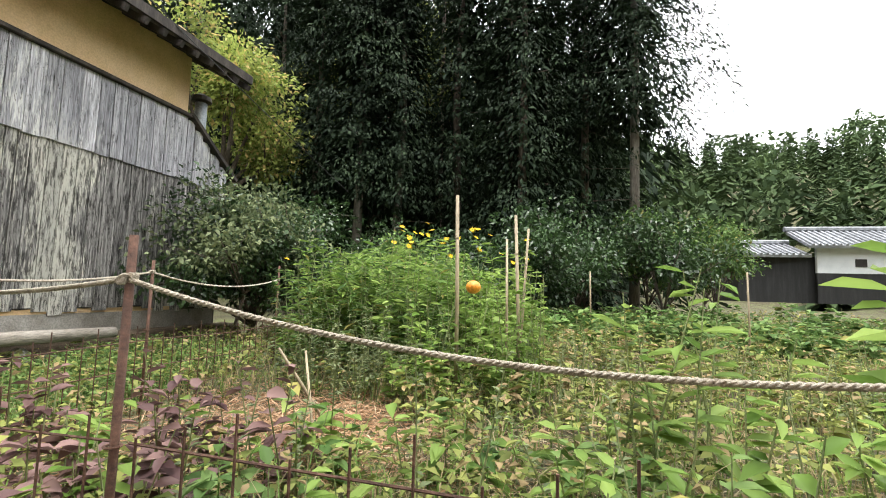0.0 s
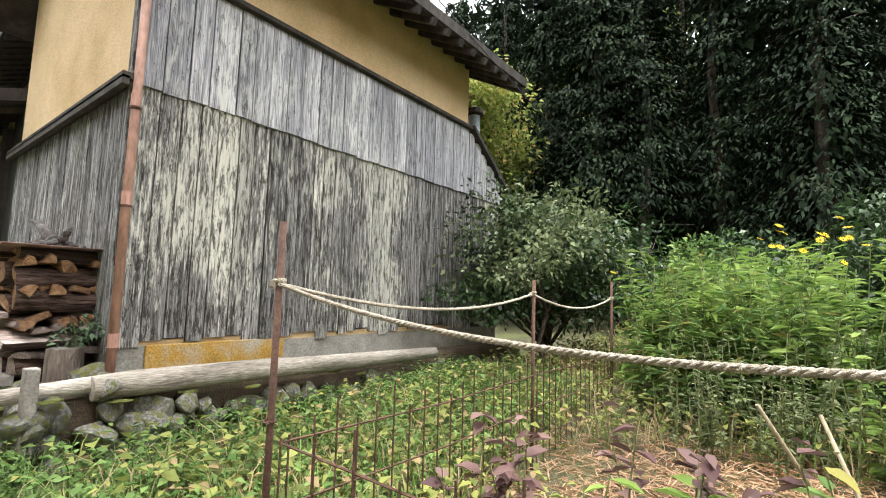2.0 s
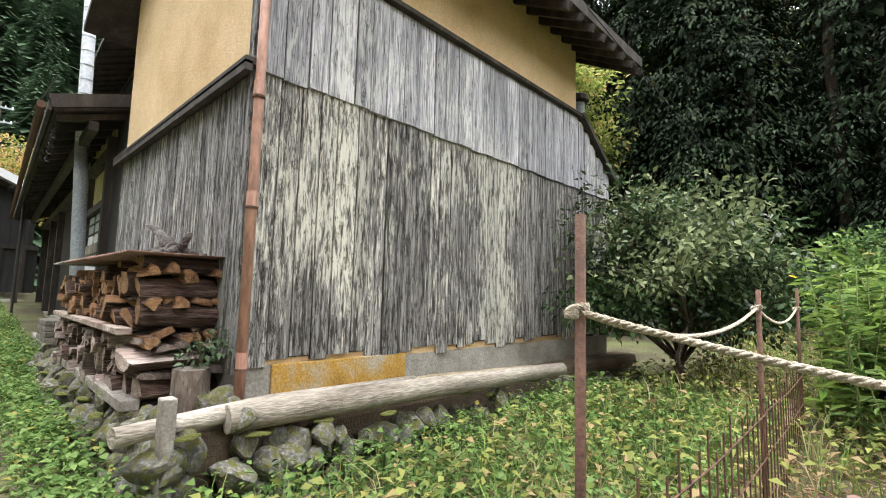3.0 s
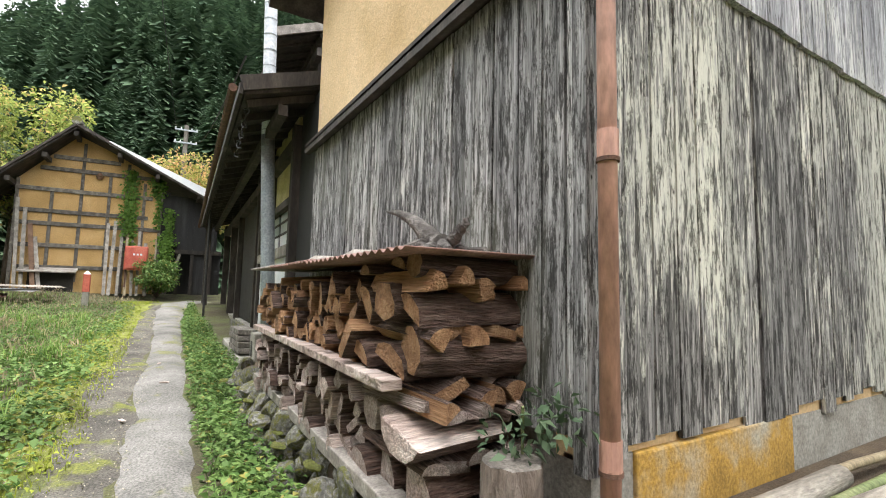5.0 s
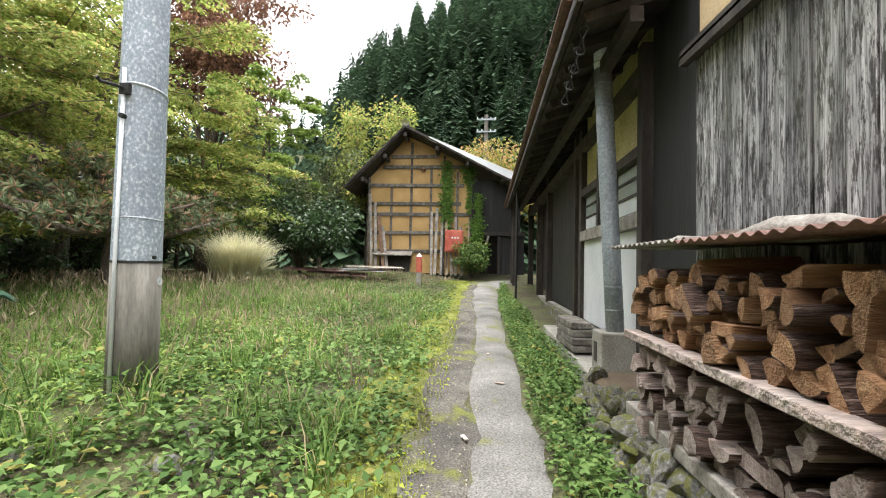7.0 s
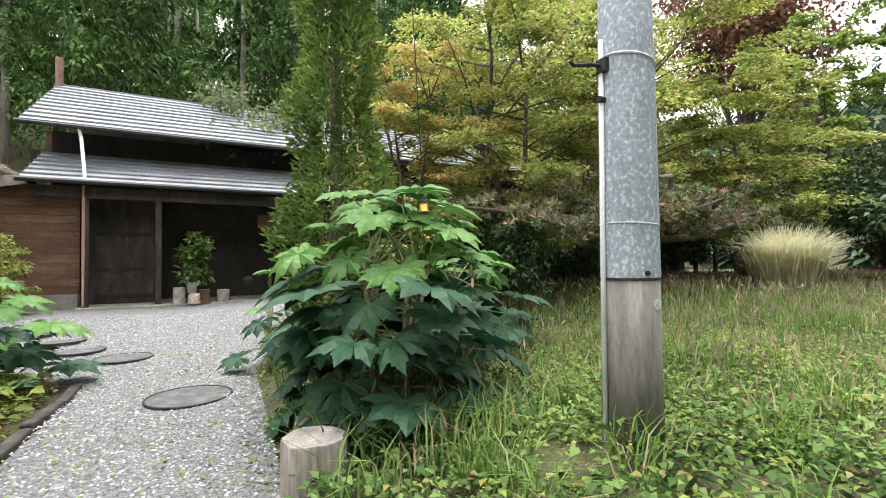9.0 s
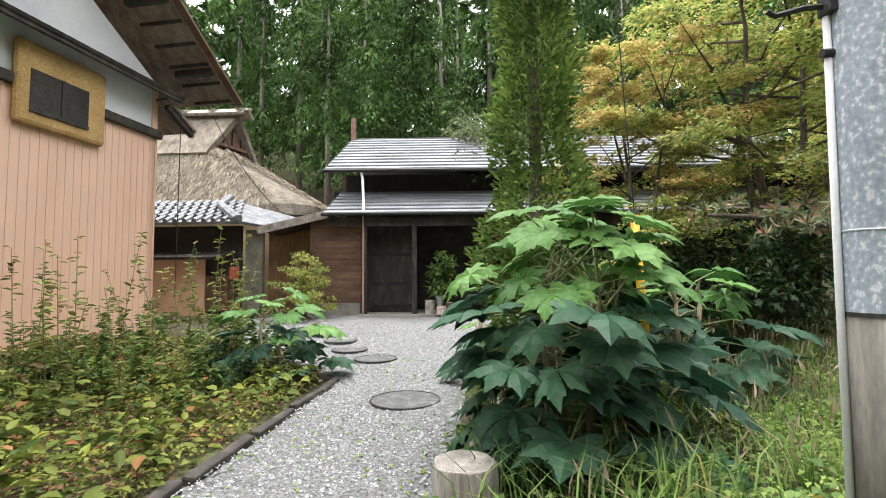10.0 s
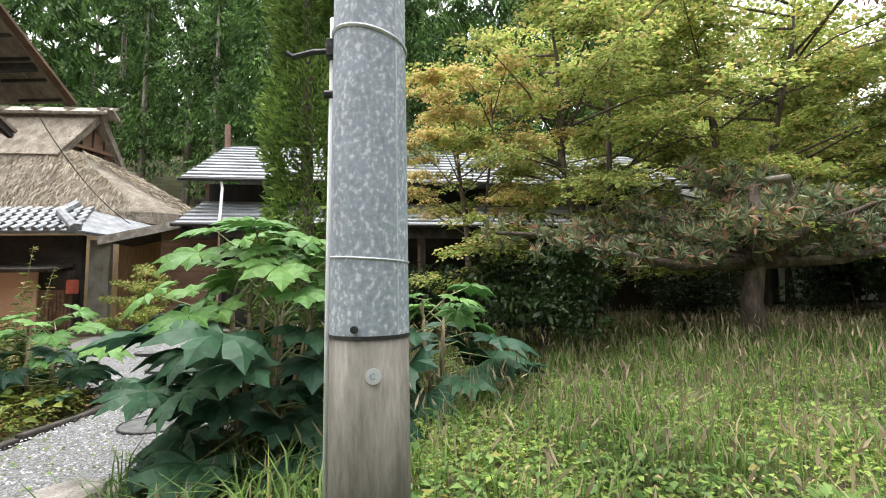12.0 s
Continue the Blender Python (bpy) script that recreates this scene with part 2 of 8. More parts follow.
M["grey_wood"] = rough_stuff("grey_worn_wood", (0.13, 0.115, 0.1), (0.26, 0.235, 0.21), (0.42, 0.39, 0.35), 7, 70, 0.85, rand=5, tint=0.2)
M["aged_wood"] = rough_stuff("dark_aged_wood", (0.05, 0.043, 0.037), (0.13, 0.115, 0.1), (0.25, 0.23, 0.205), 8, 70, 0.88, rand=5, tint=0.25, grain=.45)
M["brown_wood"] = rough_stuff("brown_plank_wood", (0.09, 0.05, 0.03), (0.17, 0.095, 0.06), (0.26, 0.16, 0.1), 4, 60, 0.75, (0.3, 0.3, 1), rand=5, tint=0.2)
M["plaster"] = rough_stuff("ochre_plaster", (0.54, 0.375, 0.19), (0.66, 0.475, 0.265), (0.73, 0.545, 0.335), 1.6, 45, 0.92, relief=0.5, dist=0.012, grain=.14)
M["plaster_barn"] = rough_stuff("yellow_clay_plaster", (0.36, 0.22, 0.08), (0.47, 0.30, 0.12), (0.55, 0.37, 0.17), 1.8, 40, 0.92)
M["plaster_yellow"] = rough_stuff("old_cream_plaster", (0.33, 0.27, 0.10), (0.47, 0.40, 0.19), (0.56, 0.5, 0.3), 1.8, 40, 0.92)
M["white"] = rough_stuff("white_limewash", (0.55, 0.57, 0.59), (0.66, 0.68, 0.70), (0.74, 0.75, 0.76), 1.4, 30, 0.8, relief=0.1, grain=.06)
M["pink"] = rough_stuff("salmon_sheet_cladding", (0.69, 0.43, 0.31), (0.76, 0.50, 0.37), (0.79, 0.54, 0.41), 0.5, 3, 0.6, (1, 1, 0.3), relief=0.02, grain=.04)
M["stone"] = rough_stuff("lichen_stone", (0.05, 0.05, 0.045), (0.15, 0.146, 0.132), (0.35, 0.345, 0.32), 9, 45, 0.9, relief=0.8, dist=0.02, rand=7, tint=0.3)
M["concrete"] = rough_stuff("stained_concrete", (0.17, 0.155, 0.13), (0.29, 0.275, 0.24), (0.38, 0.365, 0.33), 3, 60, 0.9, relief=0.3)
M["pole"] = rough_stuff("pole_concrete", (0.08, 0.073, 0.061), (0.17, 0.158, 0.136), (0.26, 0.245, 0.217), 7, 70, 0.88, (1, 1, 0.18), relief=0.2, grain=.22)
M["path"] = rough_stuff("worn_concrete_path", (0.09, 0.085, 0.078), (0.17, 0.162, 0.15), (0.26, 0.25, 0.235), 1.6, 60, 0.92, relief=1.0, dist=0.012, grain=.5)
M["asphalt"] = rough_stuff("gritty_asphalt", (0.045, 0.041, 0.035), (0.11, 0.10, 0.086), (0.2, 0.185, 0.16), 2.5, 70, 0.95, relief=1.0, dist=0.015, grain=.62)


def overgrown(m, scale, lo, hi, tone):
    """Moss creeping over a surface in patches of its own."""
    t, bs = m.node_tree, m.node_tree.nodes["Principled BSDF"]
    old = bs.inputs["Base Color"].links[0].from_socket
    n = noise_of(t, scale, detail=6, rough=.65)
    r = ramp(t, ((lo, (0, 0, 0)), (hi, (1, 1, 1))))
    t.links.new(n.outputs[0], r.inputs[0])
    f = noise_of(t, 60, detail=3)
    g = ramp(t, ((.3, tuple(v * .5 for v in tone)), (.7, tuple(v * 1.4 for v in tone))))
    t.links.new(f.outputs[0], g.inputs[0])
    t.links.new(mixed(t, "MIX", r.outputs[0], old, g.outputs[0]), bs.inputs["Base Color"])


overgrown(M["asphalt"], 2.2, .53, .62, (.15, .16, .035))
overgrown(M["path"], 2.3, .56, .66, (.15, .15, .06))
M["soffit"] = rough_stuff("weathered_soffit_boards", (0.13, 0.10, 0.08), (0.24, 0.19, 0.155), (0.36, 0.3, 0.25), 5, 50, 0.9, (1, 0.2, 1), relief=.4)
overgrown(M["stone"], 5.0, .47, .58, (.13, .13, .03))
M["gravel"] = rough_stuff("grey_gravel", (0.1, 0.1, 0.1), (0.25, 0.25, 0.25), (0.42, 0.42, 0.422), 40, 120, 0.92, relief=1.0, dist=0.03)
M["soil"] = rough_stuff("damp_soil", (0.05, 0.035, 0.022), (0.10, 0.072, 0.046), (0.17, 0.125, 0.08), 2, 70, 0.95, relief=0.8, dist=0.02)
M["galvanised"], _t, _b = node_mat("galvanised_sheet", 0.5, 0.0)
_v = noise_of(_t, 52, (1, 1, .8), 4, .5)
_w = noise_of(_t, 4.5, (1, 1, .6), 4, .6)
_r = ramp(_t, ((0.3, (0.26, 0.305, 0.37)), (0.5, (0.35, 0.405, 0.475)), (0.58, (0.42, 0.47, 0.535)), (0.615, (0.6, 0.64, 0.685)), (0.75, (0.7, 0.73, 0.76))))
_q = ramp(_t, ((0.3, (0.8, 0.8, 0.8)), (0.7, (1.12, 1.12, 1.12))))
_t.links.new(_v.outputs[0], _r.inputs[0])
_t.links.new(_w.outputs[0], _q.inputs[0])
_t.links.new(mixed(_t, "MULTIPLY", 1.0, _r.outputs[0], _q.outputs[0]), _b.inputs["Base Color"])
M["metal"] = rough_stuff("galvanised_metal", (0.50, 0.54, 0.60), (0.60, 0.64, 0.70), (0.84, 0.87, 0.90), 18, 50, 0.55, metal=0.0, relief=0.05, grain=.12)
M["flue"] = rough_stuff("grey_flue_metal", (0.25, 0.285, 0.31), (0.33, 0.37, 0.40), (0.41, 0.45, 0.48), 4, 40, 0.5, metal=0.1, relief=0.05)
M["roof_metal"] = rough_stuff("grey_metal_roof", (0.19, 0.2, 0.218), (0.25, 0.262, 0.282), (0.32, 0.332, 0.352), 1.2, 20, 0.45, metal=0.25, relief=0.05)
M["rust"] = rough_stuff("rusty_iron", (0.05, 0.025, 0.017), (0.10, 0.05, 0.033), (0.17, 0.09, 0.06), 12, 80, 0.85)
M["rust_sheet"] = rough_stuff("rust_red_sheet", (0.13, 0.07, 0.055), (0.23, 0.12, 0.095), (0.3, 0.2, 0.17), 4, 50, 0.7)
M["pipe"] = rough_stuff("faded_pink_brown_plastic", (0.38, 0.20, 0.155), (0.47, 0.265, 0.205), (0.55, 0.33, 0.265), 3, 30, 0.55, (1, 1, 0.3), relief=0.05)
M["tile"] = rough_stuff("silver_grey_roof_tile", (0.10, 0.105, 0.115), (0.2, 0.21, 0.225), (0.36, 0.37, 0.39), 4, 30, 0.5, rand=4, tint=0.2)
M["thatch"] = rough_stuff("weathered_thatch", (0.16, 0.13, 0.10), (0.31, 0.265, 0.21), (0.46, 0.405, 0.33), 3.5, 46, 0.97, (1, 1, 0.6), relief=1.0, dist=0.08, grain=.6)
M["bark"] = rough_stuff("furrowed_bark", (0.06, 0.045, 0.035), (0.13, 0.1, 0.08), (0.23, 0.19, 0.16), 9, 45, 0.95, (1, 1, 0.25), relief=1.0, dist=0.03)
M["cedar_bark"] = rough_stuff("pale_cedar_bark", (0.13, 0.11, 0.095), (0.23, 0.2, 0.175), (0.34, 0.31, 0.28), 5, 40, 0.95, (1, 1, 0.12), relief=0.8, dist=0.02)
M["log"] = rough_stuff("bleached_log", (0.13, 0.108, 0.085), (0.31, 0.275, 0.23), (0.48, 0.44, 0.385), 6, 70, 0.85, (1, 0.2, 1), relief=.9, dist=.015, grain=.36)
M["split"] = rough_stuff("fresh_split_wood", (0.23, 0.107, 0.048), (0.42, 0.225, 0.11), (0.59, 0.365, 0.2), 2.6, 17, 0.88, (1, 0.25, 1), rand=8, tint=0.25, grain=.2, relief=.9, dist=.06)
M["split_old"] = rough_stuff("greyed_split_wood", (0.25, 0.18, 0.155), (0.48, 0.375, 0.33), (0.67, 0.58, 0.53), 3.5, 22, 0.88, (1, 0.25, 1), rand=8, tint=0.3, grain=.4, relief=.9, dist=.06)
M["log_bark"] = rough_stuff("red_brown_log_bark", (0.05, 0.027, 0.02), (0.16, 0.092, 0.07), (0.36, 0.25, 0.205), 7, 26, 0.95, (1, 0.3, 1), relief=1.0, dist=0.12, grain=.45, rand=8, tint=0.2)
M["driftwood"] = rough_stuff("dark_driftwood", (0.035, 0.03, 0.028), (0.1, 0.09, 0.083), (0.26, 0.24, 0.225), 14, 70, 0.9, (1, 0.5, 1), relief=1.0, dist=.015)
M["rope"] = rough_stuff("pale_hemp_rope", (0.30, 0.26, 0.2), (0.44, 0.39, 0.31), (0.58, 0.53, 0.44), 30, 200, 0.95, relief=0.8)
M["bamboo"] = rough_stuff("dry_bamboo", (0.19, 0.15, 0.09), (0.30, 0.24, 0.15), (0.42, 0.35, 0.23), 8, 60, 0.6, (1, 1, 0.2))
M["red_paint"] = rough_stuff("faded_red_paint", (0.36, 0.06, 0.04), (0.48, 0.10, 0.065), (0.55, 0.17, 0.11), 4, 40, 0.6)
M["yellow_paint"] = rough_stuff("yellow_plastic_sleeve", (0.62, 0.35, 0.02), (0.75, 0.44, 0.03), (0.8, 0.5, 0.07), 3, 20, 0.45, relief=0.02)
M["cable"] = rough_stuff("black_cable", (0.012, 0.012, 0.012), (0.02, 0.02, 0.02), (0.04, 0.04, 0.04), 5, 40, 0.6)
M["moss"] = rough_stuff("green_moss", (0.09, 0.10, 0.02), (0.19, 0.21, 0.04), (0.32, 0.33, 0.07), 6, 120, 0.98, relief=1.0, dist=0.02)
M["glass"], _t, _b = node_mat("dim_window_glass", 0.12)
_b.inputs["Base Color"].default_value = (0.16, 0.19, 0.19, 1)
M["frosted"] = rough_stuff("frosted_glass_pane", (0.42, 0.47, 0.47), (0.5, 0.54, 0.54), (0.57, 0.61, 0.6), 2, 40, 0.25, relief=0.05)
M["dull_pane"] = rough_stuff("grey_green_frosted_pane", (0.22, 0.27, 0.27), (0.28, 0.335, 0.33), (0.34, 0.39, 0.385), 2, 40, 0.3, relief=0.05)
# Near-black base colour puts indoor shade onto inner walls, windows and openings.
M["dark_inside"] = rough_stuff("painted_interior_shade", (0.02, 0.018, 0.016), (0.035, 0.031, 0.028), (0.06, 0.052, 0.046), 2, 30, 0.9)
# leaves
# Shaded copy of the cedar: the wood's gloom is in the near-black needles.
M["cedar"] = leaf_mat("shaded_cedar_needles", (0.008, 0.016, 0.0095), (0.035, 0.055, 0.029), 0.75, 0.06, patch=(0.5, 0.6, 1.3))
# Haze over the hillside is put into this paler, bluer green.
M["cedar_far"] = leaf_mat("hazed_hillside_cedar", (0.042, 0.076, 0.048), (0.098, 0.152, 0.09), 0.8, 0.15, patch=(0.3, 0.6, 1.35))
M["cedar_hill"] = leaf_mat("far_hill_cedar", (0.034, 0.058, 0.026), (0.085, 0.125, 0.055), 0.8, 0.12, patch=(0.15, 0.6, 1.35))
# Lit copy of the cedar; wide noise range colours in shade between trees.
M["cedar_lit"] = leaf_mat("lit_cedar_sprays", (0.03, 0.075, 0.024), (0.15, 0.26, 0.075), 0.55, 0.2, patch=(0.5, 0.35, 1.4))
M["maple"] = leaf_mat("turning_maple_leaves", (0.15, 0.22, 0.05), (0.46, 0.51, 0.16), 0.5, 0.5, (0.56, 0.43, 0.18), 0.14, patch=(0.7, 0.6, 1.3))
M["maple_green"] = leaf_mat("fresh_green_maple_leaves", (0.12, 0.20, 0.045), (0.34, 0.43, 0.12), 0.5, 0.5)
M["maple_orange"] = leaf_mat("orange_maple_leaves", (0.26, 0.28, 0.07), (0.5, 0.47, 0.17), 0.5, 0.5, (0.66, 0.42, 0.22), 0.3)
M["maple_red"] = leaf_mat("russet_leaves", (0.15, 0.075, 0.05), (0.31, 0.175, 0.12), 0.5, 0.35)
M["shrub"] = leaf_mat("dark_glossy_leaves", (0.02, 0.042, 0.016), (0.062, 0.115, 0.04), 0.3, 0.2)
M["vine"] = leaf_mat("dusty_vine_leaves", (0.06, 0.10, 0.06), (0.14, 0.2, 0.12), 0.5, 0.2)
M["pale_shrub"] = leaf_mat("grey_green_leaves", (0.09, 0.12, 0.06), (0.24, 0.28, 0.15), 0.5, 0.3)
M["weed"] = leaf_mat("weed_leaves", (0.055, 0.115, 0.03), (0.20, 0.30, 0.10), 0.5, 0.3, (0.28, 0.26, 0.08), 0.06)
M["garden"] = leaf_mat("garden_weed_leaves", (0.085, 0.115, 0.03), (0.30, 0.32, 0.10), 0.55, 0.3, (0.32, 0.24, 0.13), 0.2)
M["bright"] = leaf_mat("bright_garden_leaves", (0.11, 0.20, 0.04), (0.29, 0.40, 0.11), 0.45, 0.4)
M["grass"] = leaf_mat("field_grass", (0.07, 0.14, 0.028), (0.225, 0.34, 0.095), 0.6, 0.35, (0.40, 0.34, 0.21), 0.13)
M["dry_grass"] = leaf_mat("dry_straw_grass", (0.25, 0.2, 0.11), (0.42, 0.35, 0.21), 0.7, 0.3)
M["purple"] = leaf_mat("purple_perilla_leaves", (0.09, 0.05, 0.052), (0.26, 0.165, 0.155), 0.45, 0.2)
M["ivy"] = leaf_mat("ivy_leaves", (0.06, 0.13, 0.025), (0.17, 0.29, 0.06), 0.45, 0.3)
M["petal"] = leaf_mat("yellow_petals", (0.75, 0.48, 0.01), (0.85, 0.6, 0.03), 0.5, 0.3)
M["stem"] = rough_stuff("green_stem", (0.13, 0.17, 0.06), (0.2, 0.24, 0.1), (0.3, 0.3, 0.15), 5, 40, 0.7)


def ground_mat():
    """Soil, moss, gravel and asphalt laid out as the ground is used."""
    m, t, b = node_mat("yard_ground", 0.95)
    n1, n2 = noise_of(t, 1.4, detail=6), noise_of(t, 55, detail=4)
    r1 = ramp(t, ((0.3, (0.055, 0.042, 0.026)), (0.5, (0.09, 0.085, 0.04)), (0.7, (0.12, 0.14, 0.045))))
    t.links.new(n1.outputs[0], r1.inputs[0])
    r2 = ramp(t, ((0.3, (0.55, 0.55, 0.55)), (0.7, (1.3, 1.3, 1.3))))
    t.links.new(n2.outputs[0], r2.inputs[0])
    t.links.new(mixed(t, "MULTIPLY", 1.0, r1.outputs[0], r2.outputs[0]), b.inputs["Base Color"])
    bump(t, b, n2.outputs[0], 0.9, 0.03)
    return m


M["ground"] = ground_mat()

# ---- ground, path, drive ----
gx = np.unique(np.concatenate([np.linspace(-420, -32, 60), np.linspace(-32, 8, 101), np.linspace(8, 420, 60)]))
gy = np.unique(np.concatenate([np.linspace(-420, -20, 60), np.linspace(-20, 22, 106), np.linspace(22, 420, 60)]))
GX, GY = np.meshgrid(gx, gy)
GZ = lie(GX, GY)
me = bpy.data.meshes.new("ground")
nx, ny = len(gx), len(gy)
quads = [(j * nx + i, j * nx + i + 1, (j + 1) * nx + i + 1, (j + 1) * nx + i) for j in range(ny - 1) for i in range(nx - 1)]
me.from_pydata(np.stack([GX, GY, GZ], -1).reshape(-1, 3).tolist(), [], quads)
me.materials.append(M["ground"])
me.polygons.foreach_set("use_smooth", [True] * len(me.polygons))
ground = tagged(new("ground", me), "mossy earth ground rising into wooded hillsides", "ground", kind="structure")


def ribbon(name, left, right, mat, label, category, lift=0.02, ragged=0.03, cross=5, kind="structure"):
    """A strip lying on the ground between two lines of the same number of points."""
    b, rows = Build(), []
    ll, rr = np.array(left, float), np.array(right, float)
    t = np.linspace(0, len(ll) - 1, 12 * (len(ll) - 1) + 1)
    k = np.arange(len(ll))
    for u in t:
        l = np.array([np.interp(u, k, ll[:, 0]), np.interp(u, k, ll[:, 1])])
        r = np.array([np.interp(u, k, rr[:, 0]), np.interp(u, k, rr[:, 1])])
        l = l + ragged * np.array([0, noise.noise((u * 3.1, 1.7, 0)) * 2 + noise.noise((u * 11, 5.7, 0))])
        r = r + ragged * np.array([0, noise.noise((u * 3.7, 9.1, 0)) * 2 + noise.noise((u * 12, 3.3, 0))])
        for i in range(cross):
            p = l + (r - l) * i / (cross - 1)
            edge = 0.0 if 0 < i < cross - 1 else -0.03
            rows.append((p[0], p[1], lie1(p[0], p[1]) + lift + edge))
    n = len(t)
    b.add(rows, [(j * cross + i, j * cross + i + 1, (j + 1) * cross + i + 1, (j + 1) * cross + i) for j in range(n - 1) for i in range(cross - 1)])
    return tagged(part(name, b, mat, smooth=True), label, category, kind=kind)


PATH_L = ((4, -.15), (0, -.1), (-4, 0), (-8, .03), (-10, .05), (-13, .1), (-16, .12), (-19, .12), (-21, .3), (-23.2, .9))
PATH_R = ((4, .35), (0, .4), (-4, .45), (-8, .46), (-10, .5), (-13, .56), (-16, .62), (-19, .78), (-21, 1.1), (-22.6, 1.8))
ribbon("path", PATH_L, PATH_R, M["path"], "worn pale concrete strip of the footpath", "path", 0.035, 0.035)
ribbon("road", [(x, y - .42 if x > -17 else y - .2) for x, y in PATH_L[:-1]], [(x, y + .06) for x, y in PATH_L[:-1]], M["asphalt"], "dark gritty asphalt verge beside the path", "road", 0.02, 0.09)
ribbon("moss_verge", [(x, y - 1.05 if x > -15 else y - .7) for x, y in PATH_L[2:-1]], [(x, y - .36 if x > -15 else y - .15) for x, y in PATH_L[2:-1]], M["moss"], "yellow-green moss strip beside the asphalt", "moss", 0.012, 0.12)
ribbon("pavement", ((-6.1, -2.3), (-6.2, -3.6), (-6.25, -6.5), (-4.6, -7.7), (-3.2, -9.5), (-2.2, -12.6)), ((-7.9, -2.3), (-7.9, -3.6), (-8.0, -6.5), (-8.6, -8.5), (-9.5, -10.5), (-9.8, -12.2)), M["gravel"], "pale grey gravel drive", "gravel", 0.03, 0.05, 9)

# ---- the storehouse with boarded walls ----
CX, CY = -5.95, 1.52


def board_row(parent, along, fixed, a0, a1, z0, z1, mat, out, width=0.19, top=None, ragged=0.03, proud=0.0):
    """Upright boards side by side on a wall; along: 'x' or 'y'; out: which way the wall faces."""
    a = a0
    while a < a1 - 0.03:
        w = min(width * random.uniform(0.75, 1.3), a1 - a)
        zt = z1 if top is None else top(a + w / 2)
        t = 0.022 + proud + random.uniform(0, 0.012)
        lo = z0 + random.uniform(-ragged, ragged)
        b = Build()
        f0, f1 = sorted((fixed + out * .008, fixed + out * t))
        g = random.uniform(.003, .008)
        if along == "y":
            b.box(f0, f1, a + g, a + w - g, lo, zt)
        else:
            b.box(a + g, a + w - g, f0, f1, lo, zt)
        part("board", b, mat, parent)
        a += w


store = thing("storehouse", (CX, CY, 0.4), "old storehouse with weathered grey boards under ochre plaster walls", "building")
b = Build().box(CX - .16, CX, CY, 6.2, 0.64, 4.95)
# Black sheets added behind the boards so their gaps read as shade.
part("sheathing", Build().box(CX, CX + .006, CY, 6.9, .7, 3.35).box(CX + .006, CX + .02, CY, 6.2, 2.85, 3.72), M["black_wood"], store)
part("sheathing", Build().box(-9.6, CX, CY - .006, CY, .75, 2.68), M["black_wood"], store)
wall_e = part("wall_east", b, M["plaster"], store, "ochre clay plaster wall above weathered boards")
board_row(wall_e, "y", CX, CY - .02, 7.15, 0.66, 2.78, M["board"], 1, 0.165, None, 0.06)
board_row(wall_e, "y", CX, CY, 7.15, 2.72, 3.76, M["board_up"], 1, 0.2, lambda y: 3.76 if y < 6.25 else 3.76 - (y - 6.2) * 0.72, 0.012, 0.03)
b = Build().box(CX - .14, CX - .01, 6.2, 7.15, 0.35, 3.0)
part("lean_to_wall", b, M["timber"], store)
b = Build().box(-9.62, CX - .16, CY, CY + .16, 0.72, 5.3)
wall_s = part("wall_south", b, M["plaster"], store, "ochre clay plaster wall above grey boards")
board_row(wall_s, "x", CY, -9.62, CX + .02, 0.72, 2.70, M["board_dark"], -1, 0.17, None, 0.03)
part("wall_west", Build().box(-9.62, -9.46, CY + .16, 6.2, 0.35, 5.3), M["plaster"], store)
part("wall_north", Build().box(-9.46, CX - .16, 6.04, 6.2, 0.35, 5.3), M["plaster"], store)
b = Build().beam((CX + .06, CY, 3.79), (CX + .06, 6.25, 3.79), .12, .05)
part("flashing", b, M["timber"], store, bevel=.006)
b = Build().slab([(CX - .1, 6.2, 3.84), (CX + .14, 6.2, 3.84), (CX + .14, 7.35, 3.0), (CX - .1, 7.35, 3.0)], .06)
part("flashing", b, M["timber"], store)
b = Build().beam((-9.64, CY - .06, 2.74), (CX + .1, CY - .06, 2.74), .13, .05)
b.beam((-9.64, CY - .1, 2.70), (CX + .1, CY - .1, 2.70), .05, .07)
part("flashing", b, M["timber"], store, "dark timber drip rail over the boards")
b = Build().box(CX - .02, CX + .045, CY - .055, CY + .03, 0.62, 4.9)
part("corner_board", b, M["board_dark"], store)
b = Build().box(CX - .1, CX + .03, 1.75, 3.0, 0.32, 0.66)
part("plinth", b, rough_stuff("yellow_lichen_concrete", (0.27, 0.16, 0.03), (0.42, 0.25, 0.05), (0.4, 0.36, 0.28), 4, 60, 0.9), store, "yellow stained concrete plinth", bevel=.01)
b = Build().box(CX - .12, CX + .01, 3.0, 7.1, 0.28, 0.64).box(CX - .12, CX + .01, CY, 1.75, .28, .66).box(-9.6, CX - .1, CY + .02, CY + .14, .2, .72)
part("footing", b, M["concrete"], store)
# roof, eave to the east
b = Build()
ev, rg = (-5.22, 4.55), (-7.8, 5.95)
b.slab([(ev[0], 1.05, ev[1]), (ev[0], 6.75, ev[1] + .06), (rg[0], 6.75, rg[1]), (rg[0], 1.05, rg[1])], .1)
b.slab([(rg[0], 1.05, rg[1]), (rg[0], 6.75, rg[1]), (-10.3, 6.75, 4.6), (-10.3, 1.05, 4.6)], .1)
roof = part("roof", b, M["timber"], store, "dark board roof with wide eaves")
for i in range(20):
    y = 1.12 + i * .293
    part("rafter", Build().beam((ev[0] + .03, y, ev[1] - .13), (-7.3, y, 5.56), .05, .09), M["timber"], roof)
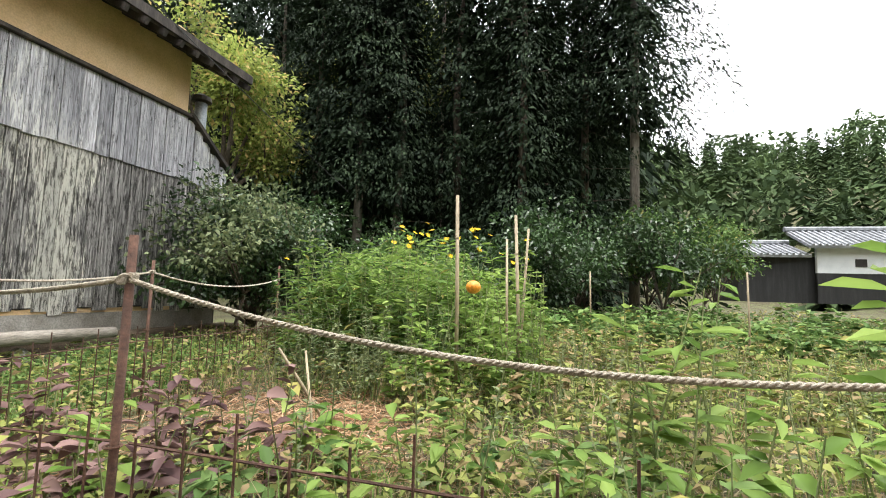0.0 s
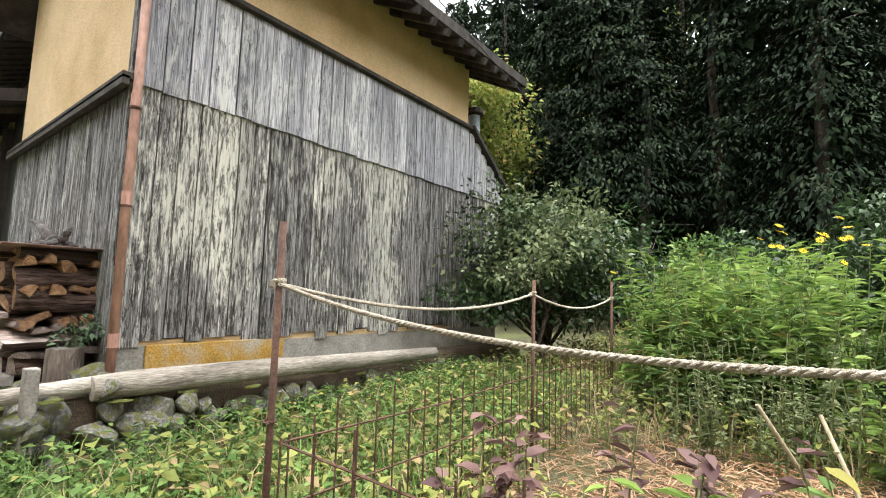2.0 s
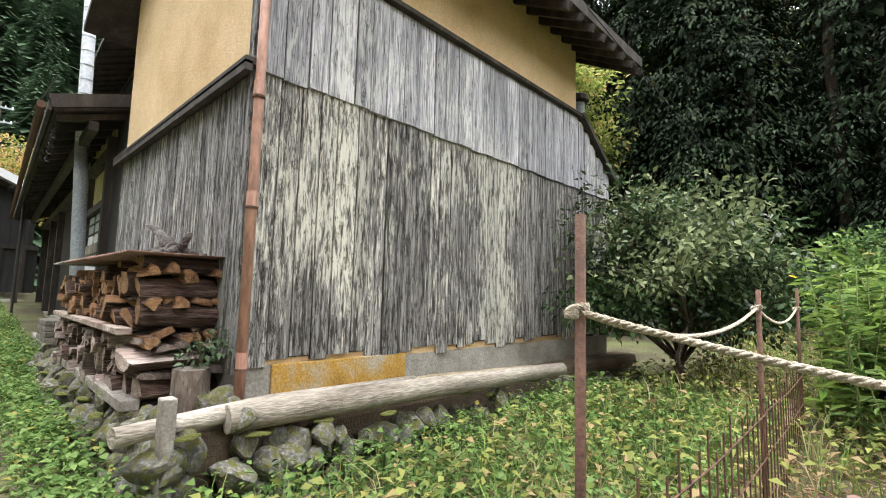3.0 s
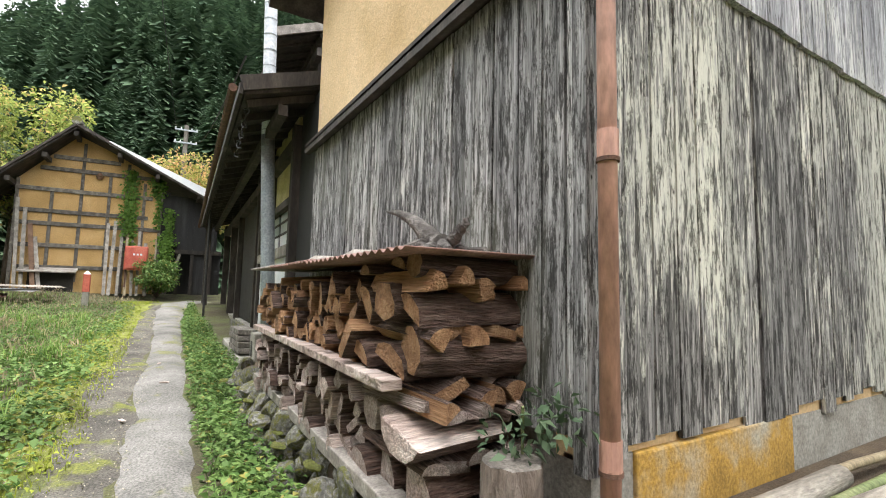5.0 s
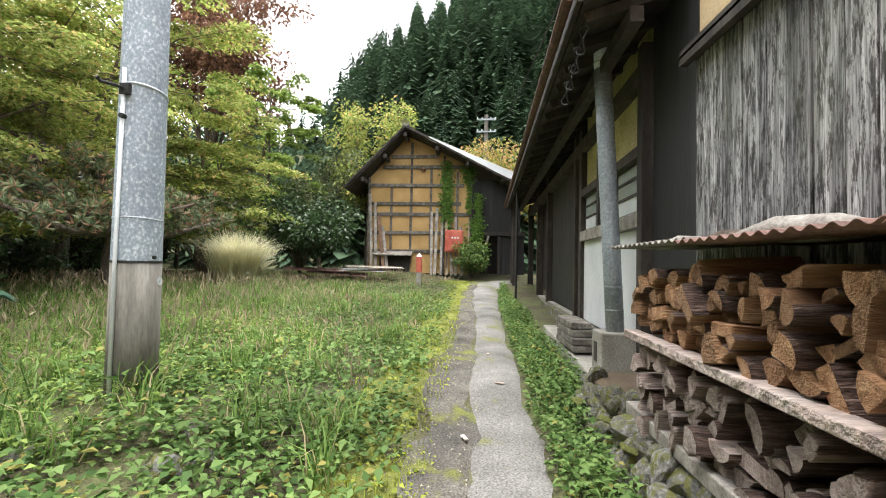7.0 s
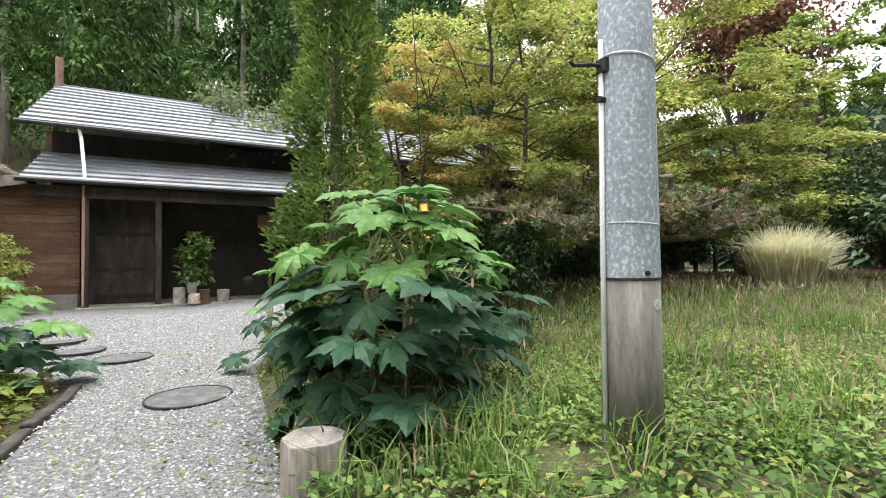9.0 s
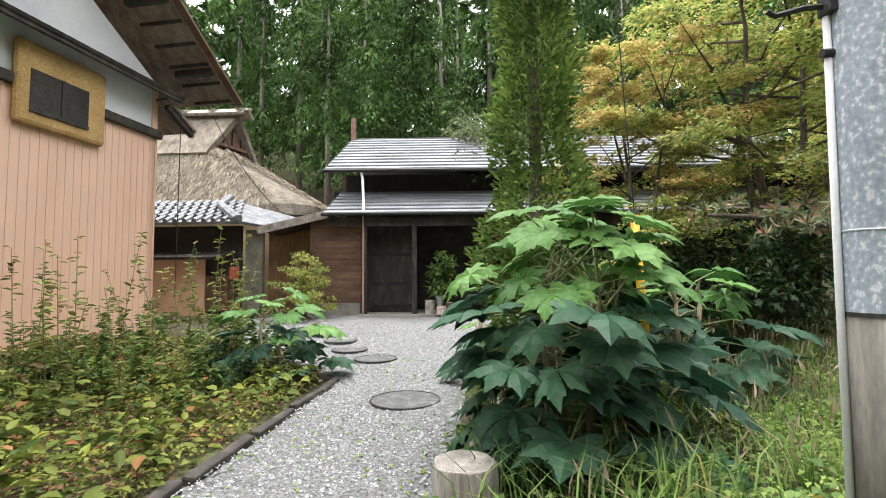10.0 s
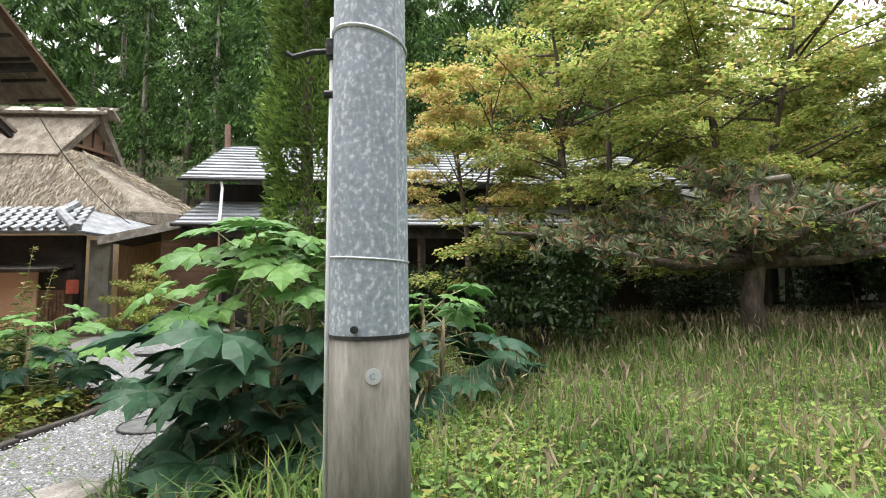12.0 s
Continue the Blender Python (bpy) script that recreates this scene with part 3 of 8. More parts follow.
b = Build().beam((ev[0] - .02, 1.0, ev[1] - .0), (ev[0] - .02, 6.8, ev[1] + .06), .05, .14)
part("eave_board", b, M["timber"], roof)
b = Build().box(-9.6, -6, CY + .02, 6.2, 4.95, 5.02)
part("loft_floor", b, M["timber"], store)

# downpipe at the corner
dp = thing("downpipe", (CX + .1, 1.5, .38), "faded pinkish brown rainwater downpipe on the boarded corner", "pipe")
b = Build().tube([(CX + .12, 1.49, .36), (CX + .11, 1.50, 2.6), (CX + .1, 1.51, 4.6)], .034, 14)
part("pipe", b, M["pipe"], dp, smooth=True)
for z in (0.72, 1.78, 2.55):
    part("collar", Build().tube([(CX + .117, 1.495, z - .05), (CX + .117, 1.495, z + .05)], .038, 14), M["pipe"], dp)
    part("bracket", Build().tube([(CX + .117, 1.495, z - .065), (CX + .117, 1.495, z - .05)], .041, 14).beam((CX + .1, 1.5, z - .058), (CX + .01, 1.56, z - .058), .012, .012), M["rust"], dp)

# ---- the long wing beside the path ----
WT = pose(-9.62, 1.5, 0, 0, 0, -2.4)     # its own axes: -x runs along the wall, y into the house


def wb(*args, **kw):
    return Build().box(*args, turn=WT, **kw)


def wbeam(a, b_, w, h):
    return Build().beam(WT @ Vector(a), WT @ Vector(b_), w, h)


wing = thing("farmhouse_wing", (-15, 1.8, .5), "dark timber farmhouse wing with low eaves and white lower wall", "building")
part("wall_white", wb(-3.62, -1.0, 0, .14, .55, 1.66), M["white"], wing, "white limewashed lower wall", bevel=.008)
part("wall_plaster", wb(-3.62, -.98, .03, .14, 2.36, 3.45), M["plaster_yellow"], wing, "old cream plaster under the eaves")
part("wall_dark", wb(-.98, 0, .05, .2, .5, 3.45), M["black_wood"], wing, "dark boarded end wall")
part("wall_end", wb(-12.4, -7.6, .3, .45, .5, 3.4), M["black_wood"], wing)
part("wall_inside", wb(-7.6, -3.62, .35, .45, .5, 3.4), M["black_wood"], wing)
part("wall_back", wb(-12.4, 0, 6.0, 6.15, .5, 5.6), M["timber"], wing)
part("post", wb(-2.67, -2.57, -.05, .12, 1.8, 3.3), M["timber"], wing, bevel=.008)
for x, w in ((-1.03, .14), (-3.7, .18), (-4.15, .12), (-7.5, .18), (-9.6, .16), (-12.3, .18)):
    part("post", wb(x - w / 2, x + w / 2, -.05, .12, .45, 3.3), M["timber"], wing, bevel=.008)
part("head_beam", wb(-12.4, -1.0, -.06, .1, 2.95, 3.12), M["timber"], wing)
part("sill_beam", wb(-3.65, -1.08, -.06, .12, 1.66, 1.80), M["grey_wood"], wing, bevel=.008)
part("lintel", wb(-3.65, -1.08, -.05, .12, 2.30, 2.40), M["timber"], wing)
for x0, x1 in ((-1.95, -1.1), (-2.85, -2.05), (-3.6, -2.95)):
    # Window body coloured as the shade behind the panes.
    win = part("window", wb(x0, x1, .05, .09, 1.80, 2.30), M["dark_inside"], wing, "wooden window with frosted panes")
    for z0, z1, mt in ((1.83, 1.98, "white"), (2.0, 2.14, "dull_pane"), (2.16, 2.28, "dull_pane")):
        part("pane", wb(x0 + .03, x1 - .03, .012, .03, z0, z1), M[mt], win)
    for z in (1.81, 1.99, 2.15, 2.29):
        part("glazing_bar", wb(x0, x1, .0, .04, z - .014, z + .014), M["timber"], win)
door = part("sliding_door", wb(-7.4, -3.8, .1, .15, .52, 2.95), M["black_wood"], wing, "blackened wooden sliding doors")
for i in range(18):
    x = -7.36 + i * .198
    part("door_board", wb(x, x + .19, .07, .1, .56, 2.93), M["black_wood"], door)
part("doorstep", wb(-7.6, -3.7, -.12, .2, .3, .5), M["stone"], wing)
part("foundation", wb(-12.4, 0, -.02, .2, .1, .52), M["concrete"], wing)
part("apron", wb(-4.6, -.7, -.45, -.02, .1, .33), M["concrete"], wing, "stained concrete apron along the wall", bevel=.02)
# lower roof: eave out over the path side
b = Build()
c = [WT @ Vector(p) for p in ((-.25, -.72, 3.33), (-12.8, -.72, 3.33), (-12.8, 1.6, 4.05), (-.25, 1.6, 4.05))]
b.slab(c, .07)
lower = part("lower_roof", b, M["timber"], wing, "dark lower roof with exposed rafters")
for i in range(26):
    x = -.4 - i * .49
    part("rafter", wbeam((x, -.66, 3.22), (x, 1.0, 3.74), .06, .08), M["timber"], lower)
part("eave_board", wbeam((-.2, -.74, 3.31), (-12.85, -.74, 3.31), .04, .12), M["timber"], lower)
part("gutter", Build().tube([WT @ Vector(p) for p in ((-.2, -.82, 3.3), (-12.85, -.82, 3.27))], .045, 8), M["rust"], lower)
part("verge_board", wbeam((-.2, -.74, 3.36), (-.2, 1.55, 4.07), .05, .16), M["timber"], lower)
part("eave_purlin", wbeam((-.3, -.3, 3.2), (-12.6, -.3, 3.2), .1, .12), M["timber"], lower)
# upper storey, set back along the wing
part("upper_wall", wb(-12.4, -6.5, 1.45, 1.6, 3.7, 7.5), M["timber"], wing, "dark timber upper storey wall")
part("upper_end_wall", wb(-6.65, -6.5, 1.6, 6.0, 3.7, 7.6), M["timber"], wing)
part("wall_plate", wb(-12.6, -6.0, 1.3, 1.45, 6.85, 7.05), M["timber"], wing)
for i in range(3):
    x = -6.9 - i * 1.7
    w = part("upper_window", wb(x - 1.1, x, 1.40, 1.46, 5.0, 5.9), M["dark_inside"], wing)
    part("pane", wb(x - 1.05, x - .05, 1.37, 1.40, 5.04, 5.4), M["frosted"], w)
    for k in range(9):
        part("slat", wb(x - 1.05 + k * .12, x - 1.02 + k * .12, 1.37, 1.40, 5.4, 5.86), M["timber"], w)
b = Build()
b.slab([WT @ Vector(p) for p in ((-5.87, .37, 7.13), (-12.9, .37, 7.13), (-12.9, 3.8, 8.57), (-5.87, 3.8, 8.57))], .09)
b.slab([WT @ Vector(p) for p in ((-5.87, 3.8, 8.57), (-12.9, 3.8, 8.57), (-12.9, 7.2, 7.13), (-5.87, 7.2, 7.13))], .09)
uroof = part("upper_roof", b, M["timber"], wing)
part("verge_board", wbeam((-5.85, .33, 7.08), (-5.85, 3.8, 8.53), .05, .2), M["grey_wood"], uroof, "pale weathered bargeboard")
part("eave_board", wbeam((-5.85, .36, 7.06), (-12.9, .36, 7.06), .04, .12), M["timber"], uroof)
for i in range(14):
    x = -6.0 - i * .5
    part("rafter", wbeam((x, .42, 7.04), (x, 2.4, 7.87), .06, .08), M["timber"], uroof)
part("purlin", wbeam((-5.95, 1.4, 7.36), (-12.6, 1.4, 7.36), .12, .14), M["timber"], uroof)
part("wing_gable", wb(-.3, -.15, 1.6, 6.0, .5, 4.0), M["timber"], wing)
part("low_ridge_roof", Build().slab([WT @ Vector(p) for p in ((-.25, 1.6, 4.05), (-6.4, 1.6, 4.05), (-6.4, 6.2, 4.25), (-.25, 6.2, 4.25))], .07), M["timber"], wing)
# shed posts under the far eave
for x in (-11.2, -12.2):
    part("eave_post", wb(x - .06, x + .06, -.62, -.5, .6, 3.2), M["timber"], wing)
part("eave_post", Build().tube([WT @ Vector((-8.6, -.66, .45)), WT @ Vector((-8.6, -.66, 3.25))], .03, 8), M["cable"], wing)

# flue on its concrete block
FB = Vector((-10.86, 1.36, 0))
blk = thing("concrete_block", (FB.x, FB.y, .3), "stained concrete block under the flue pipe", "block")
part("body", Build().box(FB.x - .16, FB.x + .16, FB.y - .17, FB.y + .15, .26, .70), M["concrete"], blk, bevel=.015)
# Dark plate on the block's face, coloured as the shade in its slot.
part("slot", Build().box(FB.x - .07, FB.x + .02, FB.y - .176, FB.y - .16, .42, .6), M["dark_inside"], blk)
flue = thing("flue_pipe", (FB.x, FB.y, .7), "tall grey metal stove flue with ringed joints", "flue")
pts = [(FB.x - .035 * (z - .7), FB.y - .045 * (z - .7), z) for z in (.7, 1.5, 2.4, 3.2)]
part("pipe", Build().tube(pts, .083, 18), M["flue"], flue, smooth=True)
top = [(pts[-1][0] - .02 * k, pts[-1][1] - .1 * 0 - .02 * k, 3.2 + .75 * k) for k in range(5)]
part("upper_pipe", Build().tube(top, .08, 18), M["metal"], flue, "bright galvanised flue section", smooth=True)
for k in range(24):
    z = .9 + k * .215
    zz = min(z, 3.2)
    part("seam", Build().tube([(FB.x - .035 * (zz - .7) - .026 * max(0, z - 3.2), FB.y - .045 * (zz - .7) - .026 * max(0, z - 3.2), z + d) for d in (-.006, .006)], .086, 18), M["flue"], flue)
ws = thing("plank_stack", (-12.1, 1.3, .33), "short stack of grey weathered planks on the apron", "planks")
for i, (a, l, z) in enumerate(((0, .95, .36), (.05, .9, .44), (-.03, .92, .52), (.04, .8, .6))):
    part("plank", Build().box(-12.55 + a, -12.55 + a + l, 1.14, 1.38, z, z + .07, turn=None), M["aged_wood"], ws, bevel=.008)

# ---- the barn at the end of the path ----
BX, BZ = -24.0, .95
barn = thing("barn", (BX - 2, -1.8, BZ), "old half-timbered barn with yellow clay panels and a black board annex", "building")
AP, EL, ER = (-2.38, 6.35), (-4.35, 4.15), (2.0, 4.15)      # apex, left and right eaves: y, z
b = Build()
poly = [(-3.85, BZ), (.1, BZ), (.1, 5.05), (AP[0], 6.15), (-3.85, 4.5)]
b.add([(BX, y, z) for y, z in poly] + [(BX - .15, y, z) for y, z in poly], [(0, 1, 2, 3, 4), (9, 8, 7, 6, 5)] + [(i, i + 5, (i + 1) % 5 + 5, (i + 1) % 5) for i in range(5)])
bw = part("wall", b, M["plaster_barn"], barn, "yellow clay wall between grey timbers")
part("side_wall", Build().box(BX - 5, BX - .15, -3.85, -3.7, BZ, 4.4), M["plaster_barn"], barn)
for z, y0, y1 in ((1.75, -3.7, -.9), (2.45, -3.85, -.6), (3.15, -3.85, .1), (3.55, -3.85, -.3), (4.25, -3.85, -.2), (4.95, -3.3, -.2), (5.35, -3.0, -1.2)):
    part("rail", Build().beam((BX + .03, y0, z), (BX + .03, y1, z + .03), .07, .13), M["aged_wood"], bw, bevel=.01)
for y, z0, z1 in ((-3.8, BZ, 4.55), (-2.95, 1.3, 4.2), (-2.2, 1.3, 5.9), (-1.45, 1.7, 4.9), (-.95, BZ, 5.4), (.06, BZ, 4.9), (-.45, 2.5, 4.8)):
    part("stud", Build().box(BX, BX + .05, y - .045, y + .045, z0, z1), M["aged_wood"], bw, bevel=.008)
b = Build().box(BX - .3, BX - .12, .1, 1.9, 2.5, 4.5)
ann = part("annex_wall", b, M["black_wood"], barn, "dark board annex wall")
for i in range(9):
    y = .15 + i * .2
    part("board", Build().box(BX - .12, BX - .09, y, y + .185, 2.55, 4.6 - .12 * i), M["black_wood"], ann)
part("annex_back", Build().box(BX - 1.6, BX - 1.5, .1, 2.2, BZ, 2.6), M["black_wood"], barn)
part("annex_beam", Build().box(BX - .14, BX - .02, .1, 2.1, 2.42, 2.56), M["timber"], barn)
for y in (.7, 1.15, 1.75):
    part("annex_post", Build().box(BX - .14, BX - .04, y - .05, y + .05, BZ, 2.45), M["timber"], barn)
part("brace", Build().beam((BX + .1, .35, BZ), (BX - .05, .75, 2.4), .08, .08), M["grey_wood"], barn)
part("annex_door", Build().box(BX - .2, BX - .16, 1.15, 2.1, BZ, 2.42), M["black_wood"], barn)
b = Build().slab([(BX + .9, EL[0] - .25, EL[1] - .1), (BX - 6, EL[0] - .25, EL[1] - .1), (BX - 6, AP[0], AP[1]), (BX + .9, AP[0], AP[1])], .14)
broof = part("roof", b, M["timber"], barn, "mossy dark shingle roof slope")
b = Build().slab([(BX + .9, AP[0], AP[1] + .005), (BX - 6, AP[0], AP[1] + .005), (BX - 6, ER[0], ER[1]), (BX + .9, ER[0], ER[1])], .14)
part("roof", b, M["timber"], barn, "mossy dark shingle roof slope")
b = Build().add([(BX + .93, -1.5, 5.78), (BX + .93, 2.0, 4.12), (BX + .93, 2.05, 4.42), (BX + .93, -1.5, 5.9), (BX + .97, -1.5, 5.78), (BX + .97, 2.0, 4.12), (BX + .97, 2.05, 4.42), (BX + .97, -1.5, 5.9)],
                [(0, 1, 2, 3), (7, 6, 5, 4), (0, 4, 5, 1), (1, 5, 6, 2), (2, 6, 7, 3), (3, 7, 4, 0)])
part("verge_sheet", b, M["white"], barn, "pale metal sheet along the roof verge")
part("ridge_cap", Build().tube([(BX + .95, AP[0], AP[1] + .05), (BX - 6, AP[0], AP[1] + .05)], .14, 8), M["stone"], barn)
for p, q in (((EL[0] - .2, EL[1] - .12), (AP[0], AP[1] - .08)), ((AP[0], AP[1] - .08), (ER[0], ER[1] - .1))):
    part("verge_board", Build().beam((BX + .88, *p), (BX + .88, *q), .06, .2, up=(1, 0, 0)), M["timber"], broof)
for y, z in ((-3.9, 4.35), (-3.1, 5.2), (AP[0], 6.0), (-1.2, 5.5), (-.1, 4.95), (1.2, 4.4)):
    part("purlin", Build().beam((BX, y, z), (BX + .85, y, z), .12, .14), M["timber"], broof)
b = Build().slab([(BX + .5, -3.55, 1.62), (BX - .02, -3.55, 1.78), (BX - .02, -2.1, 1.78), (BX + .5, -2.1, 1.62)], .04)
part("pent_roof", b, M["grey_wood"], barn)
part("low_door", Build().box(BX + .0, BX + .06, -3.35, -2.2, BZ, 1.6), M["dark_inside"], barn)

# ---- utility pole ----
PX, PY = -9.64, -2.38
pole = thing("utility_pole", (PX, PY, .3), "concrete utility pole with a galvanised upper sleeve", "pole")
part("shaft", Build().tube([(PX, PY, .1), (PX, PY, 1.27)], (.164, .158), 32), M["pole"], pole, smooth=True)
part("sleeve", Build().tube([(PX, PY, 1.262 + .2 * i) for i in range(36)], [.1585 - .0015 * i for i in range(36)], 56), M["galvanised"], pole, "blotchy galvanised metal sleeve")
part("seam", Build().tube([(PX - .116, PY + .1085, 1.28), (PX - .110, PY + .102, 2.6)], .004, 5), M["metal"], pole)
part("joint_ring", Build().tube([(PX, PY, 1.255), (PX, PY, 1.27)], .161, 32), M["cable"], pole)

# ---- gravel yard house with the open porch ----
HT = pose(-4.4, -13.4, 0, 0, 0, 3.0)      # own axes: -x along the front, +y towards the yard


def hb(*a, **k):
    return Build().box(*a, turn=HT, **k)


def hp(*p):
    return HT @ Vector(p)


porch = thing("porch_house", (-8, -14, .4), "low wooden house with a deep open porch and grey metal roofs", "building")
b = Build().slab([hp(.45, .45, 4.42), hp(-14, .45, 4.42), hp(-14, -3.2, 6.35), hp(.45, -3.2, 6.35)], .08)
b.slab([hp(.45, -3.2, 6.35), hp(-14, -3.2, 6.35), hp(-14, -7, 4.4), hp(.45, -7, 4.4)], .08)
ur = part("upper_roof", b, M["roof_metal"], porch, "grey ribbed metal upper roof")
for k in range(11):
    f = (k + .5) / 11
    part("roof_step", Build().beam(hp(.46, .45 - 3.65 * f, 4.44 + 1.93 * f), hp(-14, .45 - 3.65 * f, 4.44 + 1.93 * f), .03, .03), M["roof_metal"], ur)
b = Build().slab([hp(.25, 1.25, 3.1), hp(-13.6, 1.25, 3.1), hp(-13.6, -.6, 3.95), hp(.25, -.6, 3.95)], .07)
lr = part("lower_roof", b, M["roof_metal"], porch, "grey ribbed metal lower roof")
for k in range(6):
    f = (k + .5) / 6
    part("roof_step", Build().beam(hp(.26, 1.25 - 1.85 * f, 3.12 + .85 * f), hp(-13.6, 1.25 - 1.85 * f, 3.12 + .85 * f), .03, .03), M["roof_metal"], lr)
part("upper_band", hb(-13.6, .1, -.75, -.6, 3.7, 4.45), M["black_wood"], porch)
part("gutter", Build().tube([hp(.3, 1.3, 3.04), hp(-13.6, 1.3, 3.04)], .05, 8), M["cable"], lr)
part("gutter", Build().tube([hp(.5, .5, 4.34), hp(-14, .5, 4.34)], .05, 8), M["cable"], ur)
part("rain_pipe", Build().tube([hp(-.55, .45, 4.3), hp(-.6, .5, 4.1), hp(-.75, 1.1, 3.2), hp(-.75, 1.2, 3.05)], .035, 8), M["white"], porch)
part("rain_pipe", Build().tube([hp(-.72, 1.02, 3.0), hp(-.72, 1.0, .5)], .03, 8), M["pipe"], porch)
sw = part("side_wall", hb(-.55, .75, .55, .7, .4, 3.0), M["brown_wood"], porch, "brown lapped plank wall")
for i in range(13):
    z = .75 + i * .165
    part("plank", hb(-.62, .75, .7, .725, z, z + .155), M["brown_wood"], sw)
part("plinth", hb(-.6, .8, .5, .8, .2, .75), M["concrete"], porch)
for x in (-.75, -2.05, -5.8, -8.5):
    part("porch_post", hb(x - .06, x + .06, .9, 1.02, .4, 3.05), M["timber"], porch, bevel=.008)
part("porch_beam", hb(-13.6, .2, .88, 1.04, 2.75, 2.98), M["timber"], porch)
# Shade deep in the porch is in this wall's colour.
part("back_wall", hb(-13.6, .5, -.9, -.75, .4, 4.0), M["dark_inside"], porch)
part("porch_floor", hb(-13.6, -.6, -.8, 1.25, .2, .48), M["concrete"], porch, bevel=.02)
part("inner_wall", hb(-2.0, -.6, .1, .2, .45, 2.9), M["timber"], porch)
d = part("porch_door", hb(-1.95, -.85, .2, .25, .5, 2.6), M["timber"], porch)
for z in (.6, 1.2, 2.0):
    part("rail", hb(-1.95, -.85, .25, .28, z, z + .09), M["black_wood"], d)
part("inner_post", hb(-5.9, -5.7, .5, .7, .45, 3.0), M["brown_wood"], porch)
part("inner_wall", hb(-6.6, -5.9, .45, .55, .45, 1.2), M["white"], porch)
part("roof_end", hb(.1, .2, -6.8, -.6, .4, 4.45), M["brown_wood"], porch)
part("end_wall", hb(-13.6, -13.45, -6.8, -.6, .4, 4.4), M["brown_wood"], porch)
b = Build().slab([hp(2.0, 1.0, 2.72), hp(.2, 1.0, 3.12), hp(.2, -1.5, 3.12), hp(2.0, -1.5, 2.72)], .07)
part("side_roof", b, M["timber"], porch)
part("verge_board", Build().beam(hp(2.05, 1.02, 2.66), hp(.2, 1.02, 3.08), .05, .2), M["grey_wood"], porch)
chim = part("chimney_pipe", Build().tube([hp(.4, -3.0, 6.1), hp(.4, -3.0, 7.0)], .09, 10), M["rust_sheet"], porch)

# ---- thatched house behind ----
th = thing("thatched_house", (3, -17, .5), "thatched farmhouse with a smoke gable and a tiled lower eave", "building")
RY = -17.8                                # ridge line
b = Build()
zr, ze = 7.9, 3.85


def hip(z, x0, y0, y1, n=26):
    """A rounded ring of the thatch at height z, open to the east."""
    out, r = [], .9
    for k in range(n + 1):
        f = k / n
        if f < .35:
            out.append((11 - (11 - x0 - r) * f / .35, y0, z))
        elif f < .45:
            a = (f - .35) / .1 * math.pi / 2
            out.append((x0 + r - r * math.sin(a), y0 - r + r * math.cos(a), z))
        elif f < .55:
            out.append((x0, y0 - r + (y1 + r - y0 + r) * (f - .45) / .1, z))
        elif f < .65:
            a = (f - .55) / .1 * math.pi / 2
            out.append((x0 + r - r * math.cos(a), y1 + r - r * math.sin(a), z))
        else:
            out.append((x0 + r + (11 - x0 - r) * (f - .65) / .35, y1, z))
    return out


rings = [hip(ze - .42, -2.45, -15.45, -20.2), hip(ze - .36, -2.75, -15.15, -20.5), hip(ze, -2.7, -15.2, -20.45), hip(4.7, -1.3, -15.75, -19.9), hip(5.5, .1, -16.26, -19.4), hip(6.25, 1.15, -16.74, -18.9)]
m_ = len(rings[0])
for g in rings:
    b.v += g
for j in range(len(rings) - 1):
    b.f += [(j * m_ + k, j * m_ + k + 1, (j + 1) * m_ + k + 1, (j + 1) * m_ + k) for k in range(m_ - 1)]
b.f.append(tuple(range(m_)))
b.m = [0] * len(b.f)
b.slab([(1.62, -16.46, 5.98), (11, -16.46, 5.98), (11, RY, zr), (1.05, RY, zr)], .24)
b.slab([(.86, -19.14, 5.98), (11, -19.14, 5.98), (11, RY, zr), (1.05, RY, zr)], .24)
part("thatch_roof", b, M["thatch"], th, "thick weathered straw thatch")
b = Build().add([(1.8, -16.6, 6.0), (1.05, -19.0, 6.0), (1.35, RY, 7.66), (2.0, -16.6, 6.0), (1.25, -19.0, 6.0), (1.55, RY, 7.66)], [(0, 1, 2), (5, 4, 3), (0, 3, 4, 1), (1, 4, 5, 2), (2, 5, 3, 0)])
part("smoke_gable", b, M["brown_wood"], th, "brown boarded smoke gable")
part("gable_rail", Build().beam((1.58, -16.95, 6.5), (1.02, -18.75, 6.5), .08, .12), M["brown_wood"], th)
for i in range(5):
    part("gable_stud", Build().beam((1.6 - .125 * i, -17.0 - i * .4, 6.05), (1.6 - .125 * i, -17.0 - i * .4, 6.75 + .4 * (2 - abs(i - 2)) * .9), .05, .05), M["timber"], th)
b = Build().slab([(.7, RY + .42, zr - .12), (9.5, RY + .42, zr - .12), (9.5, RY, zr + .16), (.95, RY, zr + .16)], .1)
b.slab([(.7, RY, zr + .16), (9.5, RY, zr + .16), (9.5, RY - .42, zr - .12), (.7, RY - .42, zr - .12)], .1)
cap = part("ridge_cap", b, M["log"], th, "pale plank ridge cap")
for i in range(8):
    part("ridge_tie", Build().beam((.9 + i * 1.1, RY + .5, zr - .05), (.9 + i * 1.1, RY - .5, zr + .3), .14, .1), M["log"], cap)
part("body_wall", Build().box(-1.6, 10, -20.0, -15.5, .4, 3.6), M["plaster"], th)
# tiled eave in front of it
tl = part("tiled_eave", Build().slab([(-1.75, -12.5, 2.95), (6, -12.5, 2.95), (6, -14.2, 3.75), (-.9, -14.2, 3.75)], .08), M["tile"], th, "silver grey tiled lower eave")
